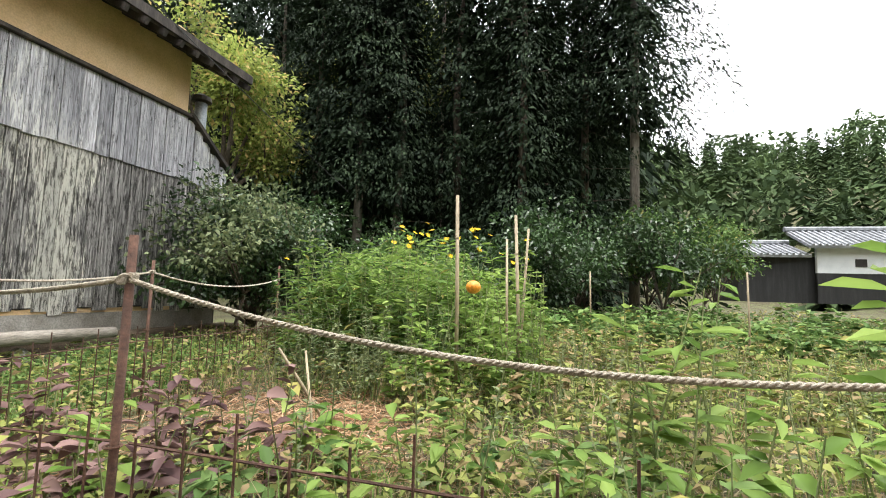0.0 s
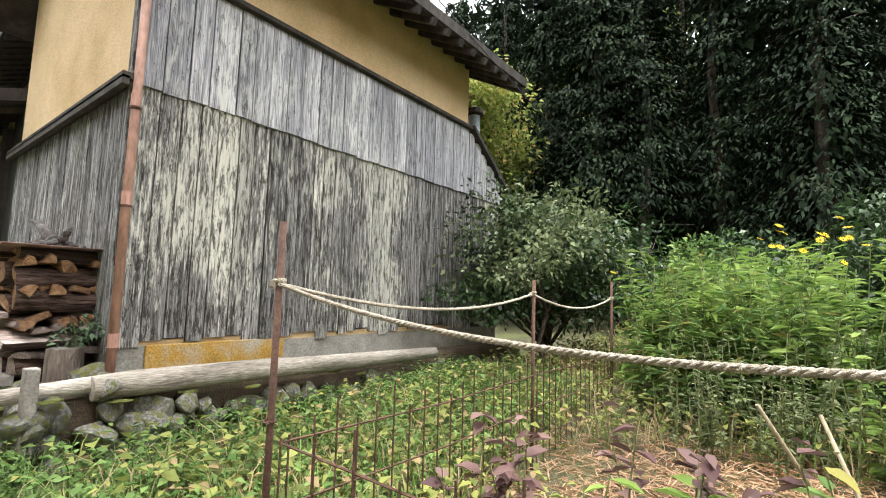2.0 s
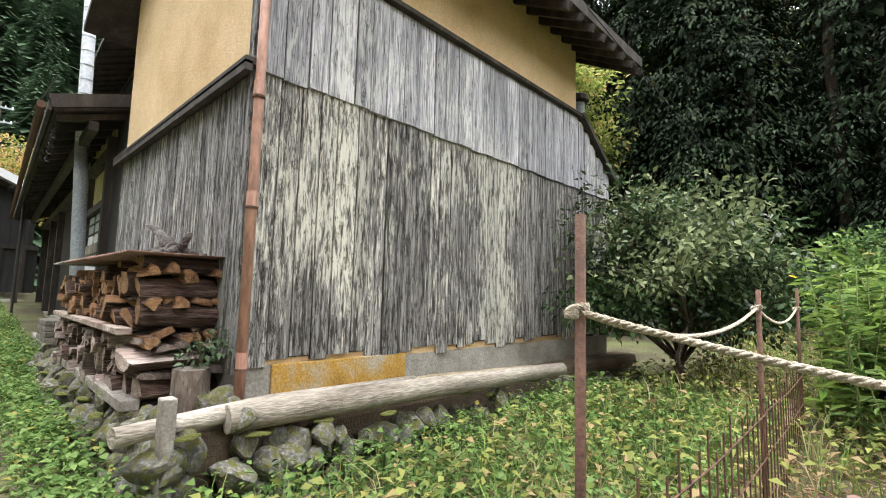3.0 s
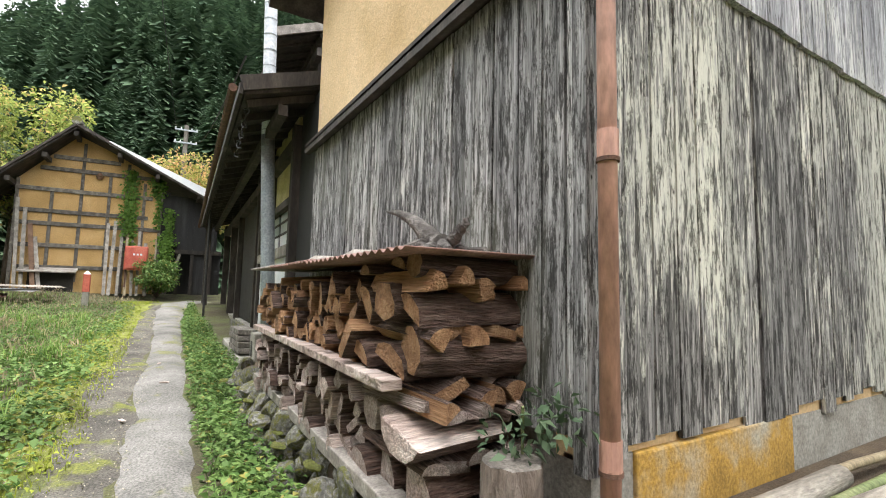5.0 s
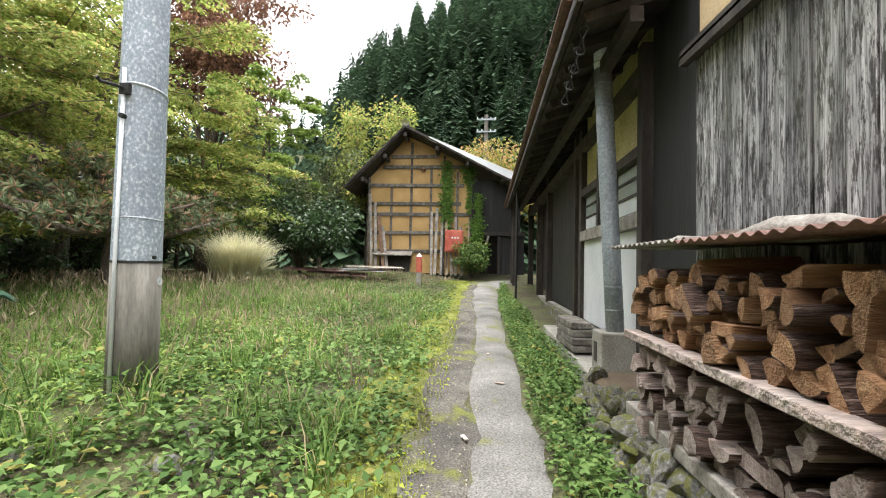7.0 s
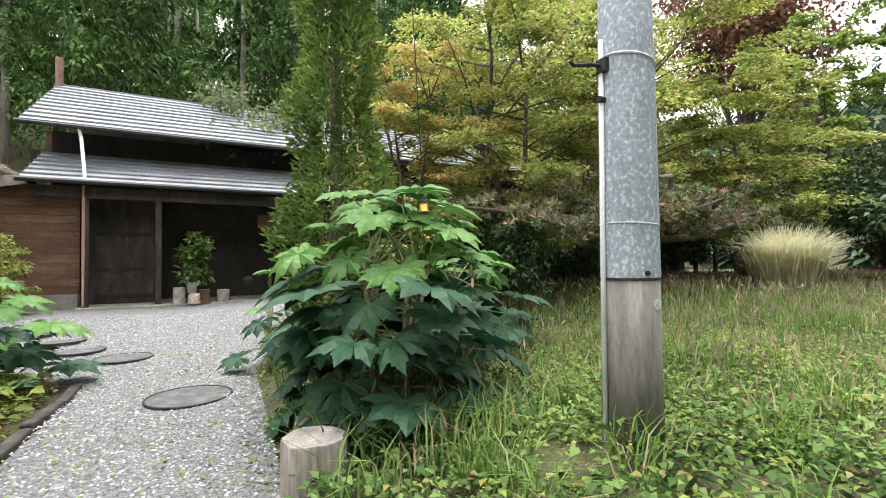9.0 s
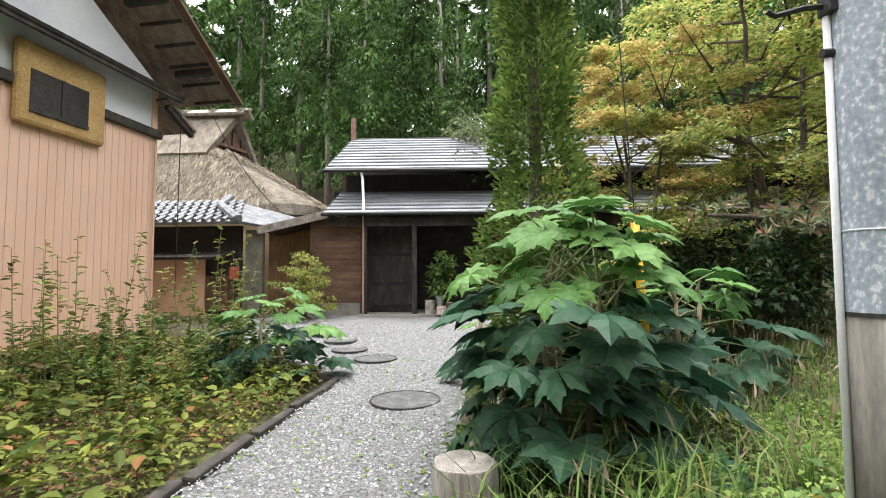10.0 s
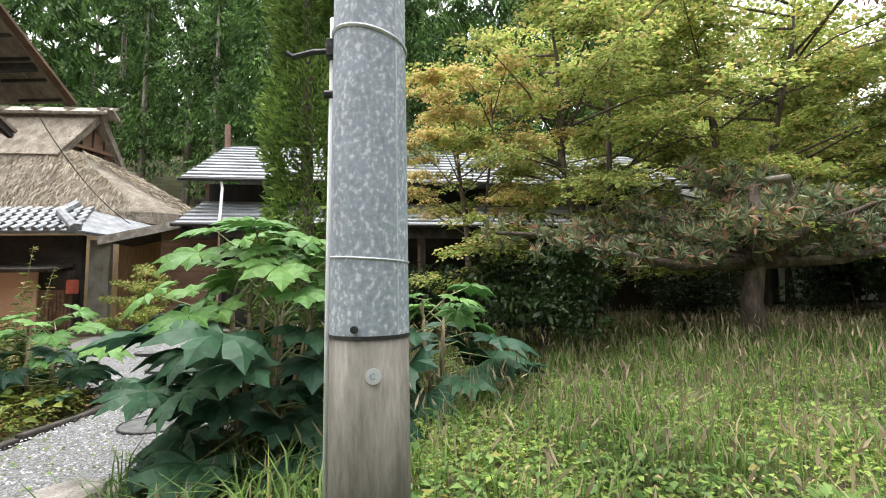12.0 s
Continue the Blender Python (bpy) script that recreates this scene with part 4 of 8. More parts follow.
for i in range(24):
    for j in range(5):
        x, f = -1.6 + i * .27 + j * .15, j / 5
        y, z = -12.52 - 1.7 * f, 2.99 + .8 * f
        part("roof_tile", Build().tube([(x, y + .02, z - .01), (x, y - .37, z + .165)], (.075, .065), 6), M["tile"], tl)
part("hip_ridge", Build().tube([(-1.75, -12.5, 3.0), (-.7, -13.5, 3.55), (-.6, -14.2, 3.9)], (.13, .12, .12), 8), M["tile"], th)
b = Build().slab([(-1.8, -12.5, 2.95), (-.9, -14.2, 3.75), (-2.6, -15.5, 3.3), (-2.9, -14.2, 2.8)], .08)
part("tiled_side", b, M["tile"], th)
# Shade under the tiled eave is coloured onto this wall.
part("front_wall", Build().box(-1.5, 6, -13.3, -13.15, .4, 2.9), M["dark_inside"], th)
part("pent_roof", Build().slab([(-1.3, -12.3, 2.0), (5, -12.3, 2.0), (5, -13.2, 2.2), (-1.3, -13.2, 2.2)], .08), M["timber"], th)
part("low_wall", Build().box(-.6, 5, -13.1, -12.95, .4, 1.98), M["pink"], th)
wd = part("wood_door", Build().box(-1.45, -.6, -13.1, -13.0, .45, 1.98), M["timber"], th, "weathered slatted wooden door")
for i in range(9):
    part("slat", Build().box(-1.42 + i * .09, -1.35 + i * .09, -13.0, -12.97, .5, 1.5), M["brown_wood"], wd)
part("corner_wall", Build().box(-2.05, -1.55, -13.5, -13.35, .4, 2.8), M["concrete"], th, "grey sheet panel")
part("clay_wall", Build().box(-3.3, -2.05, -13.9, -13.75, .4, 2.8), rough_stuff("streaked_brown_sheet", (0.13, 0.07, 0.035), (0.24, 0.14, 0.07), (0.34, 0.2, 0.1), 1.5, 20, 0.6, (1, 1, 0.15)), th)

# ---- salmon building with the gable ----
GT = pose(-1.27, -9.96, 0, 0, 0, -5.5)     # own axes: +y along the wall towards the path, +x into the building


def gb(*a, **k):
    return Build().box(*a, turn=GT, **k)


def gp(*p):
    return GT @ Vector(p)


sal = thing("salmon_building", (1, -7, .4), "two-storey building with salmon sheet cladding and white gable", "building")
cw = part("wall_west", gb(0, .15, 0, 8.5, .3, 4.42), M["pink"], sal, "ribbed salmon sheet cladding")
for i in range(56):
    part("rib", gb(-.012, 0, .03 + i * .15, .06 + i * .15, .5, 4.42), M["pink"], cw)
part("wall_upper", gb(.02, .15, 0, 8.5, 4.42, 5.6), M["white"], sal, "white plaster upper wall")
b = Build()
pl = [(0, 5.6), (8.5, 5.6), (4.25, 8.2)]
b.add([gp(.03, y, z) for y, z in pl] + [gp(.18, y, z) for y, z in pl], [(0, 1, 2), (5, 4, 3), (0, 3, 4, 1), (1, 4, 5, 2), (2, 5, 3, 0)])
part("gable", b, M["white"], sal)
part("wall_north", gb(0, 9, -.0, .15, .3, 5.6), M["pink"], sal)
part("wall_south", gb(0, 9, 8.35, 8.5, .3, 5.6), M["pink"], sal)
part("moulding", gb(-.1, .02, -.05, 1.38, 4.42, 4.6), M["timber"], sal, "dark stepped moulding", bevel=.02)
part("moulding", gb(-.1, .02, 2.95, 8.5, 4.42, 4.6), M["timber"], sal, bevel=.02)
part("pent_roof", Build().slab([gp(-.5, -.2, 5.38), gp(-.5, 8.6, 5.38), gp(.05, 8.6, 5.62), gp(.05, -.2, 5.62)], .06), M["timber"], sal)
part("pent_beam", Build().beam(gp(-.42, -.2, 5.3), gp(-.42, 8.6, 5.3), .07, .1), M["timber"], sal)
wn = part("window_surround", gb(-.14, .0, 1.38, 2.95, 3.85, 5.2), M["plaster_barn"], sal, "thick cracked ochre plaster round the window", bevel=.08)
# Dark plate on the surround paints the shaded window opening.
part("window_hole", gb(-.15, -.1, 1.75, 2.75, 4.1, 4.75), M["dark_inside"], wn)
part("mullion", gb(-.17, -.13, 2.2, 2.25, 4.1, 4.75), M["timber"], wn)
part("window_frame", gb(-.17, -.12, 1.75, 2.75, 4.06, 4.12), M["timber"], wn)
b = Build().slab([gp(-.95, -1.35, 5.72), gp(9, -1.35, 5.72), gp(9, 4.25, 9.2), gp(-.95, 4.25, 9.2)], .12)
b.slab([gp(-.95, 4.25, 9.2), gp(9, 4.25, 9.2), gp(9, 9.9, 5.72), gp(-.95, 9.9, 5.72)], .12)
sroof = part("roof", b, M["soffit"], sal, "weathered grey-brown boarded roof underside")
for i in range(13):
    part("rafter", Build().beam(gp(-.9 + .0 * i, -1.2 + i * .42, 5.66 + i * .261), gp(.05, -1.2 + i * .42, 5.66 + i * .261), .05, .07), M["timber"], sroof)

part("bargeboard", Build().beam(gp(-.97, -1.38, 5.62), gp(-.97, 4.25, 9.12), .06, .26, up=(1, 0, 0)), M["brown_wood"], sroof, "worn brown bargeboard")
for f in (.15, .4, .65):
    part("purlin", Build().beam(gp(.0, -1.35 + 5.6 * f, 5.55 + 3.48 * f), gp(-.9, -1.35 + 5.6 * f, 5.55 + 3.48 * f), .12, .16), M["timber"], sroof)
part("eave_bracket", Build().beam(gp(-.25, .05, 5.1), gp(-.2, -.8, 4.72), .1, .1), M["timber"], sal)
part("eave_roof", Build().slab([gp(-.3, -.85, 4.85), gp(2, -.85, 4.85), gp(2, .05, 5.3), gp(-.3, .05, 5.3)], .07), M["soffit"], sal)

# ---- foliage ----
def mesh_np(name, V, F, mat, smooth=False):
    """A mesh from arrays; F holds rows of the same number of corners."""
    me = bpy.data.meshes.new(name)
    V, F = np.asarray(V, np.float32).reshape(-1, 3), np.asarray(F, np.int32)
    k = F.shape[1]
    me.vertices.add(len(V))
    me.vertices.foreach_set("co", V.ravel())
    me.loops.add(F.size)
    me.loops.foreach_set("vertex_index", F.ravel())
    me.polygons.add(len(F))
    me.polygons.foreach_set("loop_start", np.arange(0, F.size, k, dtype=np.int32))
    me.update(calc_edges=True)
    for m in (mat if isinstance(mat, (list, tuple)) else [mat]):
        me.materials.append(m)
    if smooth:
        me.polygons.foreach_set("use_smooth", np.ones(len(F), bool))
    return me


def unit(a):
    return a / np.maximum(np.linalg.norm(a, axis=-1, keepdims=True), 1e-6)


def leaf_arrays(P, D, N, L, W, fold=0.25, full=False):
    """One folded leaf each: foot P, way D, upper side N, length L, width W; full leaves have a rounded outline and a drooping tip."""
    P, D, N = np.asarray(P, float), unit(np.asarray(D, float)), np.asarray(N, float)
    n = len(P)
    L, W = np.broadcast_to(L, n)[:, None], np.broadcast_to(W, n)[:, None]
    S = unit(np.cross(D, N))
    U = np.cross(S, D)
    if full:
        q1, q2 = P + D * L * .28 + U * W * fold * .5, P + D * L * .66 - U * L * .03 + U * W * fold * .6
        V = np.stack([P, q1 + S * W * .46, q2 + S * W * .36, P + D * L - U * L * .16, q2 - S * W * .36, q1 - S * W * .46], 1).reshape(-1, 3)
        k = np.arange(n)[:, None] * 6
        return V, np.concatenate([k + np.array([[0, 1, 2, 3]]), k + np.array([[0, 3, 4, 5]])])
    mid = P + D * L * 0.42
    a, b = mid + S * W * 0.5 + U * W * fold, mid - S * W * 0.5 + U * W * fold
    V = np.stack([P, a, P + D * L - U * L * 0.12, b], 1).reshape(-1, 3)
    F = (np.arange(n)[:, None] * 4 + np.array([[0, 1, 2, 3]]))
    return V, F


def blades(P, H, lean, W, rng):
    """Grass blades bent over: six corners, two quads each."""
    n = len(P)
    a = rng.uniform(0, 2 * math.pi, n)
    out = np.stack([np.cos(a), np.sin(a), np.zeros(n)], 1)
    side = np.stack([-np.sin(a), np.cos(a), np.zeros(n)], 1)
    up = np.array([[0, 0, 1.0]])
    H, lean, W = (np.broadcast_to(v, n)[:, None] for v in (H, lean, W))
    m, t = P + up * H * 0.6 + out * H * lean * 0.35, P + up * H * (1 - 0.35 * lean) + out * H * lean
    V = np.stack([P - side * W / 2, P + side * W / 2, m + side * W * .4, m - side * W * .4, t + side * W * .06, t - side * W * .06], 1).reshape(-1, 3)
    k = np.arange(n)[:, None] * 6
    F = np.concatenate([k + np.array([[0, 1, 2, 3]]), k + np.array([[3, 2, 4, 5]])])
    return V, F


def rand_dirs(n, rng, up=0.0):
    d = rng.normal(0, 1, (n, 3))
    d[:, 2] += up
    return unit(d)


def stuff(name, VF, mat, label, category, kind="stuff"):
    V, F, k = [], [], 0
    for v, f in VF:
        V.append(v)
        F.append(f + k)
        k += len(v)
    return tagged(new(name, mesh_np(name, np.concatenate(V), np.concatenate(F), mat)), label, category, kind=kind)


def clump(centre, radii, n, size, rng, droop=0.0, shell=0.45, flat=0.5):
    """Leaves scattered through an ellipsoid, mostly near its shell."""
    d = rand_dirs(n, rng)
    r = shell + (1 - shell) * rng.random((n, 1)) ** 0.6
    P = np.asarray(centre) + d * r * np.asarray(radii)
    D = unit(d + rng.normal(0, .6, (n, 3)) + np.array([[0, 0, -droop]]))
    N = unit(rng.normal(0, flat, (n, 3)) + d * .8 + np.array([[0, 0, 1.0]]))
    L = size * rng.uniform(.7, 1.35, n)
    return leaf_arrays(P, D, N, L, L * rng.uniform(.42, .6, n))


def join_np(parts):
    V, F, k = [], [], 0
    for v, f in parts:
        V.append(v)
        F.append(f + k)
        k += len(v)
    return np.concatenate(V), np.concatenate(F)


def broad_tree(name, base, height, spread, mat, n, label, size=.1, seed=1, trunk=.14, layers=True, bark="bark", lift=.35, limbs=9, category="tree", group="", twist=.25, lean=(0, 0)):
    """A forked trunk with limbs, and leaves in uneven clumps about the limbs' ends."""
    rng = np.random.default_rng(seed)
    bx, by = base
    z0 = lie1(bx, by) - .05
    t = thing(name, (bx, by, z0), label, category, group)
    b, ends = Build(), []
    fork = np.array([bx + lean[0] * height * lift + rng.normal(0, .1), by + lean[1] * height * lift + rng.normal(0, .1), z0 + height * lift])
    b.tube([(bx, by, z0), (bx + rng.normal(0, .06), by + rng.normal(0, .06), z0 + height * lift * .5), tuple(fork)], (trunk * 1.25, trunk, trunk * .8), 10)
    for i in range(limbs):
        a = 2 * math.pi * (i + rng.uniform(-.3, .3)) / limbs
        r = spread * rng.uniform(.45, .95)
        zt = z0 + height * (lift + .06 + (.92 - lift) * ((i * .618) % 1.0) if layers else rng.uniform(.4, .95))
        r *= math.sqrt(max(.12, 1 - ((zt - z0) / height - .5) ** 2 * 3.2))
        e = np.array([bx + lean[0] * height + math.cos(a) * r, by + lean[1] * height + math.sin(a) * r, zt])
        m1 = fork + (e - fork) * .4 + np.array([rng.normal(0, twist), rng.normal(0, twist), height * .06])
        b.tube([tuple(fork), tuple(m1), tuple(e)], (trunk * .55, trunk * .32, trunk * .1), 6)
        ends.append((e, m1))
        for _ in range(3):
            e2 = m1 + (e - m1) * rng.uniform(.2, .9) + np.array([rng.normal(0, spread * .22), rng.normal(0, spread * .22), rng.uniform(-.05, .12) * height])
            b.tube([tuple(m1), tuple(e2)], (trunk * .22, trunk * .06), 5)
            ends.append((e2, m1))
    part("trunk", b, M[bark], t, smooth=True)
    cl = []
    per = max(6, n // len(ends))
    for e, m1 in ends:
        k = rng.uniform(.6, 1.3)
        rr = spread * (.26 if layers else .34) * k
        cl.append(clump(e, (rr, rr, rr * (.22 if layers else .7)), int(per * k), size, rng, .3, .15, .4 if layers else .8))
        c2 = e + (m1 - e) * rng.uniform(.3, .7)
        cl.append(clump(c2, (rr * .8, rr * .8, rr * (.25 if layers else .6)), int(per * .5), size, rng, .3, .1, .4 if layers else .8))
    V, F = join_np(cl)
    hang(new("crown", mesh_np("crown", V, F, mat)), t)
    return t


def maple_tree(base, height, spread, mat, label, seed, boughs=26, pads=4, per=230, size=.07, trunk=.13, low=.22, name="maple_tree", group=""):
    """A spreading maple: slim forked stems, level boughs and flat fans of leaves in tiers."""
    rng = np.random.default_rng(seed)
    bx, by = base
    z0 = lie1(bx, by) - .05
    t = thing(name, (bx, by, z0), label, "tree", group)
    b, fans = Build(), []
    stems = []
    for i in range(3):
        a = 2.1 * i + rng.uniform(0, .8)
        q = [Vector((bx + .07 * math.cos(a), by + .07 * math.sin(a), z0))]
        for k, f in enumerate((.25, .5, .75, .95)):
            q.append(Vector((bx + math.cos(a) * spread * .28 * f + rng.normal(0, .1), by + math.sin(a) * spread * .28 * f + rng.normal(0, .1), z0 + height * f * (.92 if i else 1))))
        b.tube(q, (trunk * .8, trunk * .6, trunk * .42, trunk * .25, trunk * .06), 8)
        stems.append(q)
    for i in range(boughs):
        f = low + (.97 - low) * ((i + .5) / boughs)
        a = i * 2.39996 + rng.normal(0, .3)
        q = stems[i % 3]
        u = min(f * .9, .94) / .25
        k = int(min(3, u))
        s0 = q[k].lerp(q[k + 1], min(1, u - k)) if k < 4 else q[4]
        reach = spread * rng.uniform(.7, 1.08) * math.sqrt(max(.06, 1 - ((f - .42) / .62) ** 2))
        e = Vector((bx + math.cos(a) * reach, by + math.sin(a) * reach, z0 + height * f + rng.normal(0, .1) + reach * .04))
        m1 = s0.lerp(e, .5) + Vector((0, 0, reach * .1 + rng.normal(0, .05)))
        b.tube([s0, m1, e], (trunk * .22, trunk * .13, trunk * .03), 5)
        for p in range(pads):
            g = 1.0 if p == 0 else rng.uniform(.35, .95)
            c = (m1.lerp(e, (g - .5) * 2) if g > .5 else s0.lerp(m1, g * 2)) + Vector((rng.normal(0, .22), rng.normal(0, .22), rng.normal(.05, .1))) * (0 if p == 0 else spread / 3.3)
            fans.append((np.array(c), a + rng.normal(0, .55), spread * rng.uniform(.15, .27)))
    part("trunk", b, M["bark"], t, "slim forked maple stems", smooth=True)
    VF = []
    for c, a, R in fans:
        m = int(per * (R / (spread * .21)) ** 2)
        tw = rng.integers(0, 9, m)                      # twigs of the fan
        ang = a + (tw - 4) * .36 + rng.normal(0, .05, m)
        rr = R * 1.5 * np.sqrt(rng.random(m)) * (1 - .06 * np.abs(tw - 4)) - R * .5
        back = np.stack([np.cos(np.full(m, a)), np.sin(np.full(m, a))], 1) * -R * .25
        d = np.stack([np.cos(ang), np.sin(ang)], 1)
        P = np.concatenate([c[None, :2] + back + d * rr[:, None] + rng.normal(0, R * .05, (m, 2)), (c[2] - .24 * rr * rr / R + rng.normal(0, .028, m) + .06 * R * np.sin(tw * 2.4))[:, None]], 1)
        D = np.concatenate([d + rng.normal(0, .6, (m, 2)), rng.normal(-.22, .2, (m, 1))], 1)
        N = np.stack([rng.normal(0, .42, m), rng.normal(0, .42, m), np.ones(m)], 1)
        S = size * rng.uniform(.65, 1.3, m)
        VF.append(leaf_arrays(P, D, N, S, S * rng.uniform(.7, .95, m), .12))
    V, F = join_np(VF)
    hang(new("crown", mesh_np("crown", V, F, mat)), t)
    return t


def cedar_arrays(h, r, n, size, rng, bare=.1, per=None, plume=False):
    """A conical cedar at the origin: drooping boughs, each a fan of hanging sprays."""
    per = per or int(np.clip(n // 150, 14, 60))
    nb = max(12, n // per)
    u = (np.arange(nb) + rng.random(nb)) / nb
    z = h * (bare + (1 - bare) * u ** .9)
    a = np.arange(nb) * 2.39996 + rng.normal(0, .5, nb)
    L = r * ((1 - u) ** .62 * rng.uniform(.55, 1.12, nb) + .05)
    dip = rng.uniform(.25, .7, nb)
    out = np.stack([np.cos(a), np.sin(a), np.zeros(nb)], 1)
    k = np.repeat(np.arange(nb), per)
    m = len(k)
    t = .22 + .78 * rng.random(m) ** .75
    o, Lk = out[k], L[k][:, None]
    side = np.stack([-o[:, 1], o[:, 0], np.zeros(m)], 1)
    sw = rng.normal(0, .17, m) * (1.25 - t)
    up = np.array([[0, 0, 1.0]])
    P = o * Lk * t[:, None] + side * (sw * L[k] * 2)[:, None] + up * (z[k] + L[k] * (.22 * t - dip[k] * t * t) - np.abs(sw) * L[k] * .7 + rng.normal(0, .035, m) * L[k])[:, None]
    D = o * .75 + side * np.sign(sw)[:, None] * .45 + up * (-.25 - .5 * t[:, None]) + rng.normal(0, .28, (m, 3))
    N = up + o * .45 + side * (sw * 2.5)[:, None] + rng.normal(0, .25, (m, 3))
    if plume:                                              # rounded tufts at the boughs' ends
        d = rand_dirs(m, rng, .35)
        R = L[k][:, None] * .2 + r * .06
        P = o * Lk * .7 + up * (z[k] - .1 * L[k])[:, None] + d * R * rng.uniform(.7, 1.05, (m, 1)) * [1.1, 1.1, .8]
        D = d * .45 + o * .3 - up * .55 + rng.normal(0, .3, (m, 3))
        N = d + up * .4 + rng.normal(0, .25, (m, 3))
    S = size * rng.uniform(.6, 1.3, m)
    c = np.repeat(np.arange(nb), max(3, per // 5))          # shaded inner growth close to the stem
    q = rng.uniform(.08, .55, len(c))[:, None]
    oc = out[c] + rng.normal(0, .35, (len(c), 3)) * [1, 1, 0]
    C = oc * L[c][:, None] * q + up * (z[c] + L[c] * rng.normal(-.05, .16, len(c)))[:, None]
    G = np.minimum(L[c] * .5, size * 1.9) * rng.uniform(.7, 1.2, len(c))
    return join_np([leaf_arrays(P, D, N, S, S * rng.uniform(.26, .4, m), .12), leaf_arrays(C, oc * .6 - up * .8 + rng.normal(0, .3, (len(c), 3)), oc + up * .6, G, G * .36, .15)])


def cedar_tree(base, h, r, n, label, seed, bare=.12, size=.5, mat="cedar", bark="cedar_bark", trunk=.2, name="cedar_tree"):
    rng = np.random.default_rng(seed)
    z0 = lie1(*base) - .1
    t = thing(name, (*base, z0), label, "tree", "cedars of the wood edge")
    V, F = cedar_arrays(h, r, n, size, rng, bare)
    V = V + np.array([[base[0], base[1], z0]])
    hang(new("crown", mesh_np("crown", V, F, M[mat])), t)
    b = Build().tube([(base[0], base[1], z0), (base[0] + rng.normal(0, .1), base[1], z0 + h * .5), (base[0], base[1], z0 + h * .97)], (trunk, trunk * .75, .03), 10)
    for i in range(10):
        a, z = rng.uniform(0, 6.28), h * rng.uniform(bare * .6, .8)
        q = r * (1 - z / h) * .8
        b.tube([(base[0], base[1], z0 + z), (base[0] + math.cos(a) * q, base[1] + math.sin(a) * q, z0 + z - .1 * q)], (.035, .01), 5)
    part("trunk", b, M[bark], t, "straight pale cedar trunk", smooth=True)
    return t


def spire_arrays(h, r, n, rng, bare=.05):
    """A slender conifer far off: drooping boughs spiralling up to a pointed tip."""
    u = (np.arange(n) + rng.random(n)) / n
    a = np.arange(n) * 2.39996 + rng.normal(0, .3, n)
    L = r * ((1 - u) ** .8 * rng.uniform(.65, 1.1, n) + .05)
    out = np.stack([np.cos(a), np.sin(a), np.zeros(n)], 1)
    P = np.stack([np.zeros(n), np.zeros(n), h * (bare + (1 - bare) * u)], 1) + out * L[:, None] * .12
    D = out + np.array([[0, 0, 1.0]]) * (rng.normal(-.55, .18, n) + .25 * u)[:, None]
    N = out * .5 + np.array([[0, 0, 1.0]]) + rng.normal(0, .2, (n, 3))
    return leaf_arrays(P, D, N, L * 1.15, L * rng.uniform(.4, .62, n), -.12)


def far_woods(name, az0, az1, d0, d1, gap, h0, h1, n, label, seed, mat="cedar_far", trunks=False, slim=.2, skip=None, bare=.1, share=0.0, size=.06, bark="cedar_bark", stems=1.0):
    """A hillside of cedars, one sheet of stuff."""
    rng = np.random.default_rng(seed)
    kinds = [spire_arrays(1.0, slim, n, rng) if mat in ("cedar_far", "cedar_hill") else cedar_arrays(1.0, slim, n, size, rng, bare, 80 if mat == "cedar_lit" else None, mat == "cedar_lit") for _ in range(5)]
    rounds = [join_np([clump((rng.normal(0, .13), rng.normal(0, .13), .35 + .5 * rng.random()), (.17, .17, .14), n // 9, size * 1.3, rng, .2, .4, .9) for _k in range(9)]) for _ in range(3)]
    VF, tr = [], Build()
    d = d0
    while d < d1:
        step = gap * (0.8 + .5 * (d - d0) / (d1 - d0))
        daz = math.degrees(step / d)
        az = az0 + rng.uniform(0, daz)
        while az < az1:
            q, dd = az + rng.normal(0, daz * .25), d + rng.normal(0, step * .3)
            x, y = -7 - math.sin(radians(q)) * dd, math.cos(radians(q)) * dd
            az += daz
            if skip is not None and skip(x, y):
                continue
            h = rng.uniform(h0, h1)
            v, f = rounds[rng.integers(3)] if rng.random() < share else kinds[rng.integers(5)]
            c, s = math.cos(q * 7), math.sin(q * 7)
            w = h * rng.uniform(.85, 1.2)
            z0 = lie1(x, y) - .3
            VF.append((np.stack([(v[:, 0] * c - v[:, 1] * s) * w + x, (v[:, 0] * s + v[:, 1] * c) * w + y, v[:, 2] * h + z0], 1), f))
            if trunks and rng.random() < stems:
                tr.tube([(x, y, z0), (x, y, z0 + h * .95)], (h * .012 + .04, .04), 6)
        d += step
    ob = stuff(name, VF, M[mat], label, "forest")
    if trunks:
        tagged(hang(new("trunk", mesh_of("trunk", tr, M[bark], True)), ob), kind="stuff")
    return ob

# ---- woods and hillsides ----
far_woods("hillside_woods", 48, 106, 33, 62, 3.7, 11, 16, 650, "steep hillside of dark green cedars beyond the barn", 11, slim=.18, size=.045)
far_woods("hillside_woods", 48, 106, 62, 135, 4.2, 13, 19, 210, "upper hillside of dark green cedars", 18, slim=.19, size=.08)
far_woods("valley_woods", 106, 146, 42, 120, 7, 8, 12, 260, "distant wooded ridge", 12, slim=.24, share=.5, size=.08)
by_houses = lambda x, y: x > -20 and y > -22.5
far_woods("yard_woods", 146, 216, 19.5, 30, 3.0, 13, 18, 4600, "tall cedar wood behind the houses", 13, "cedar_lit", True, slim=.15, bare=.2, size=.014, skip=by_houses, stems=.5)
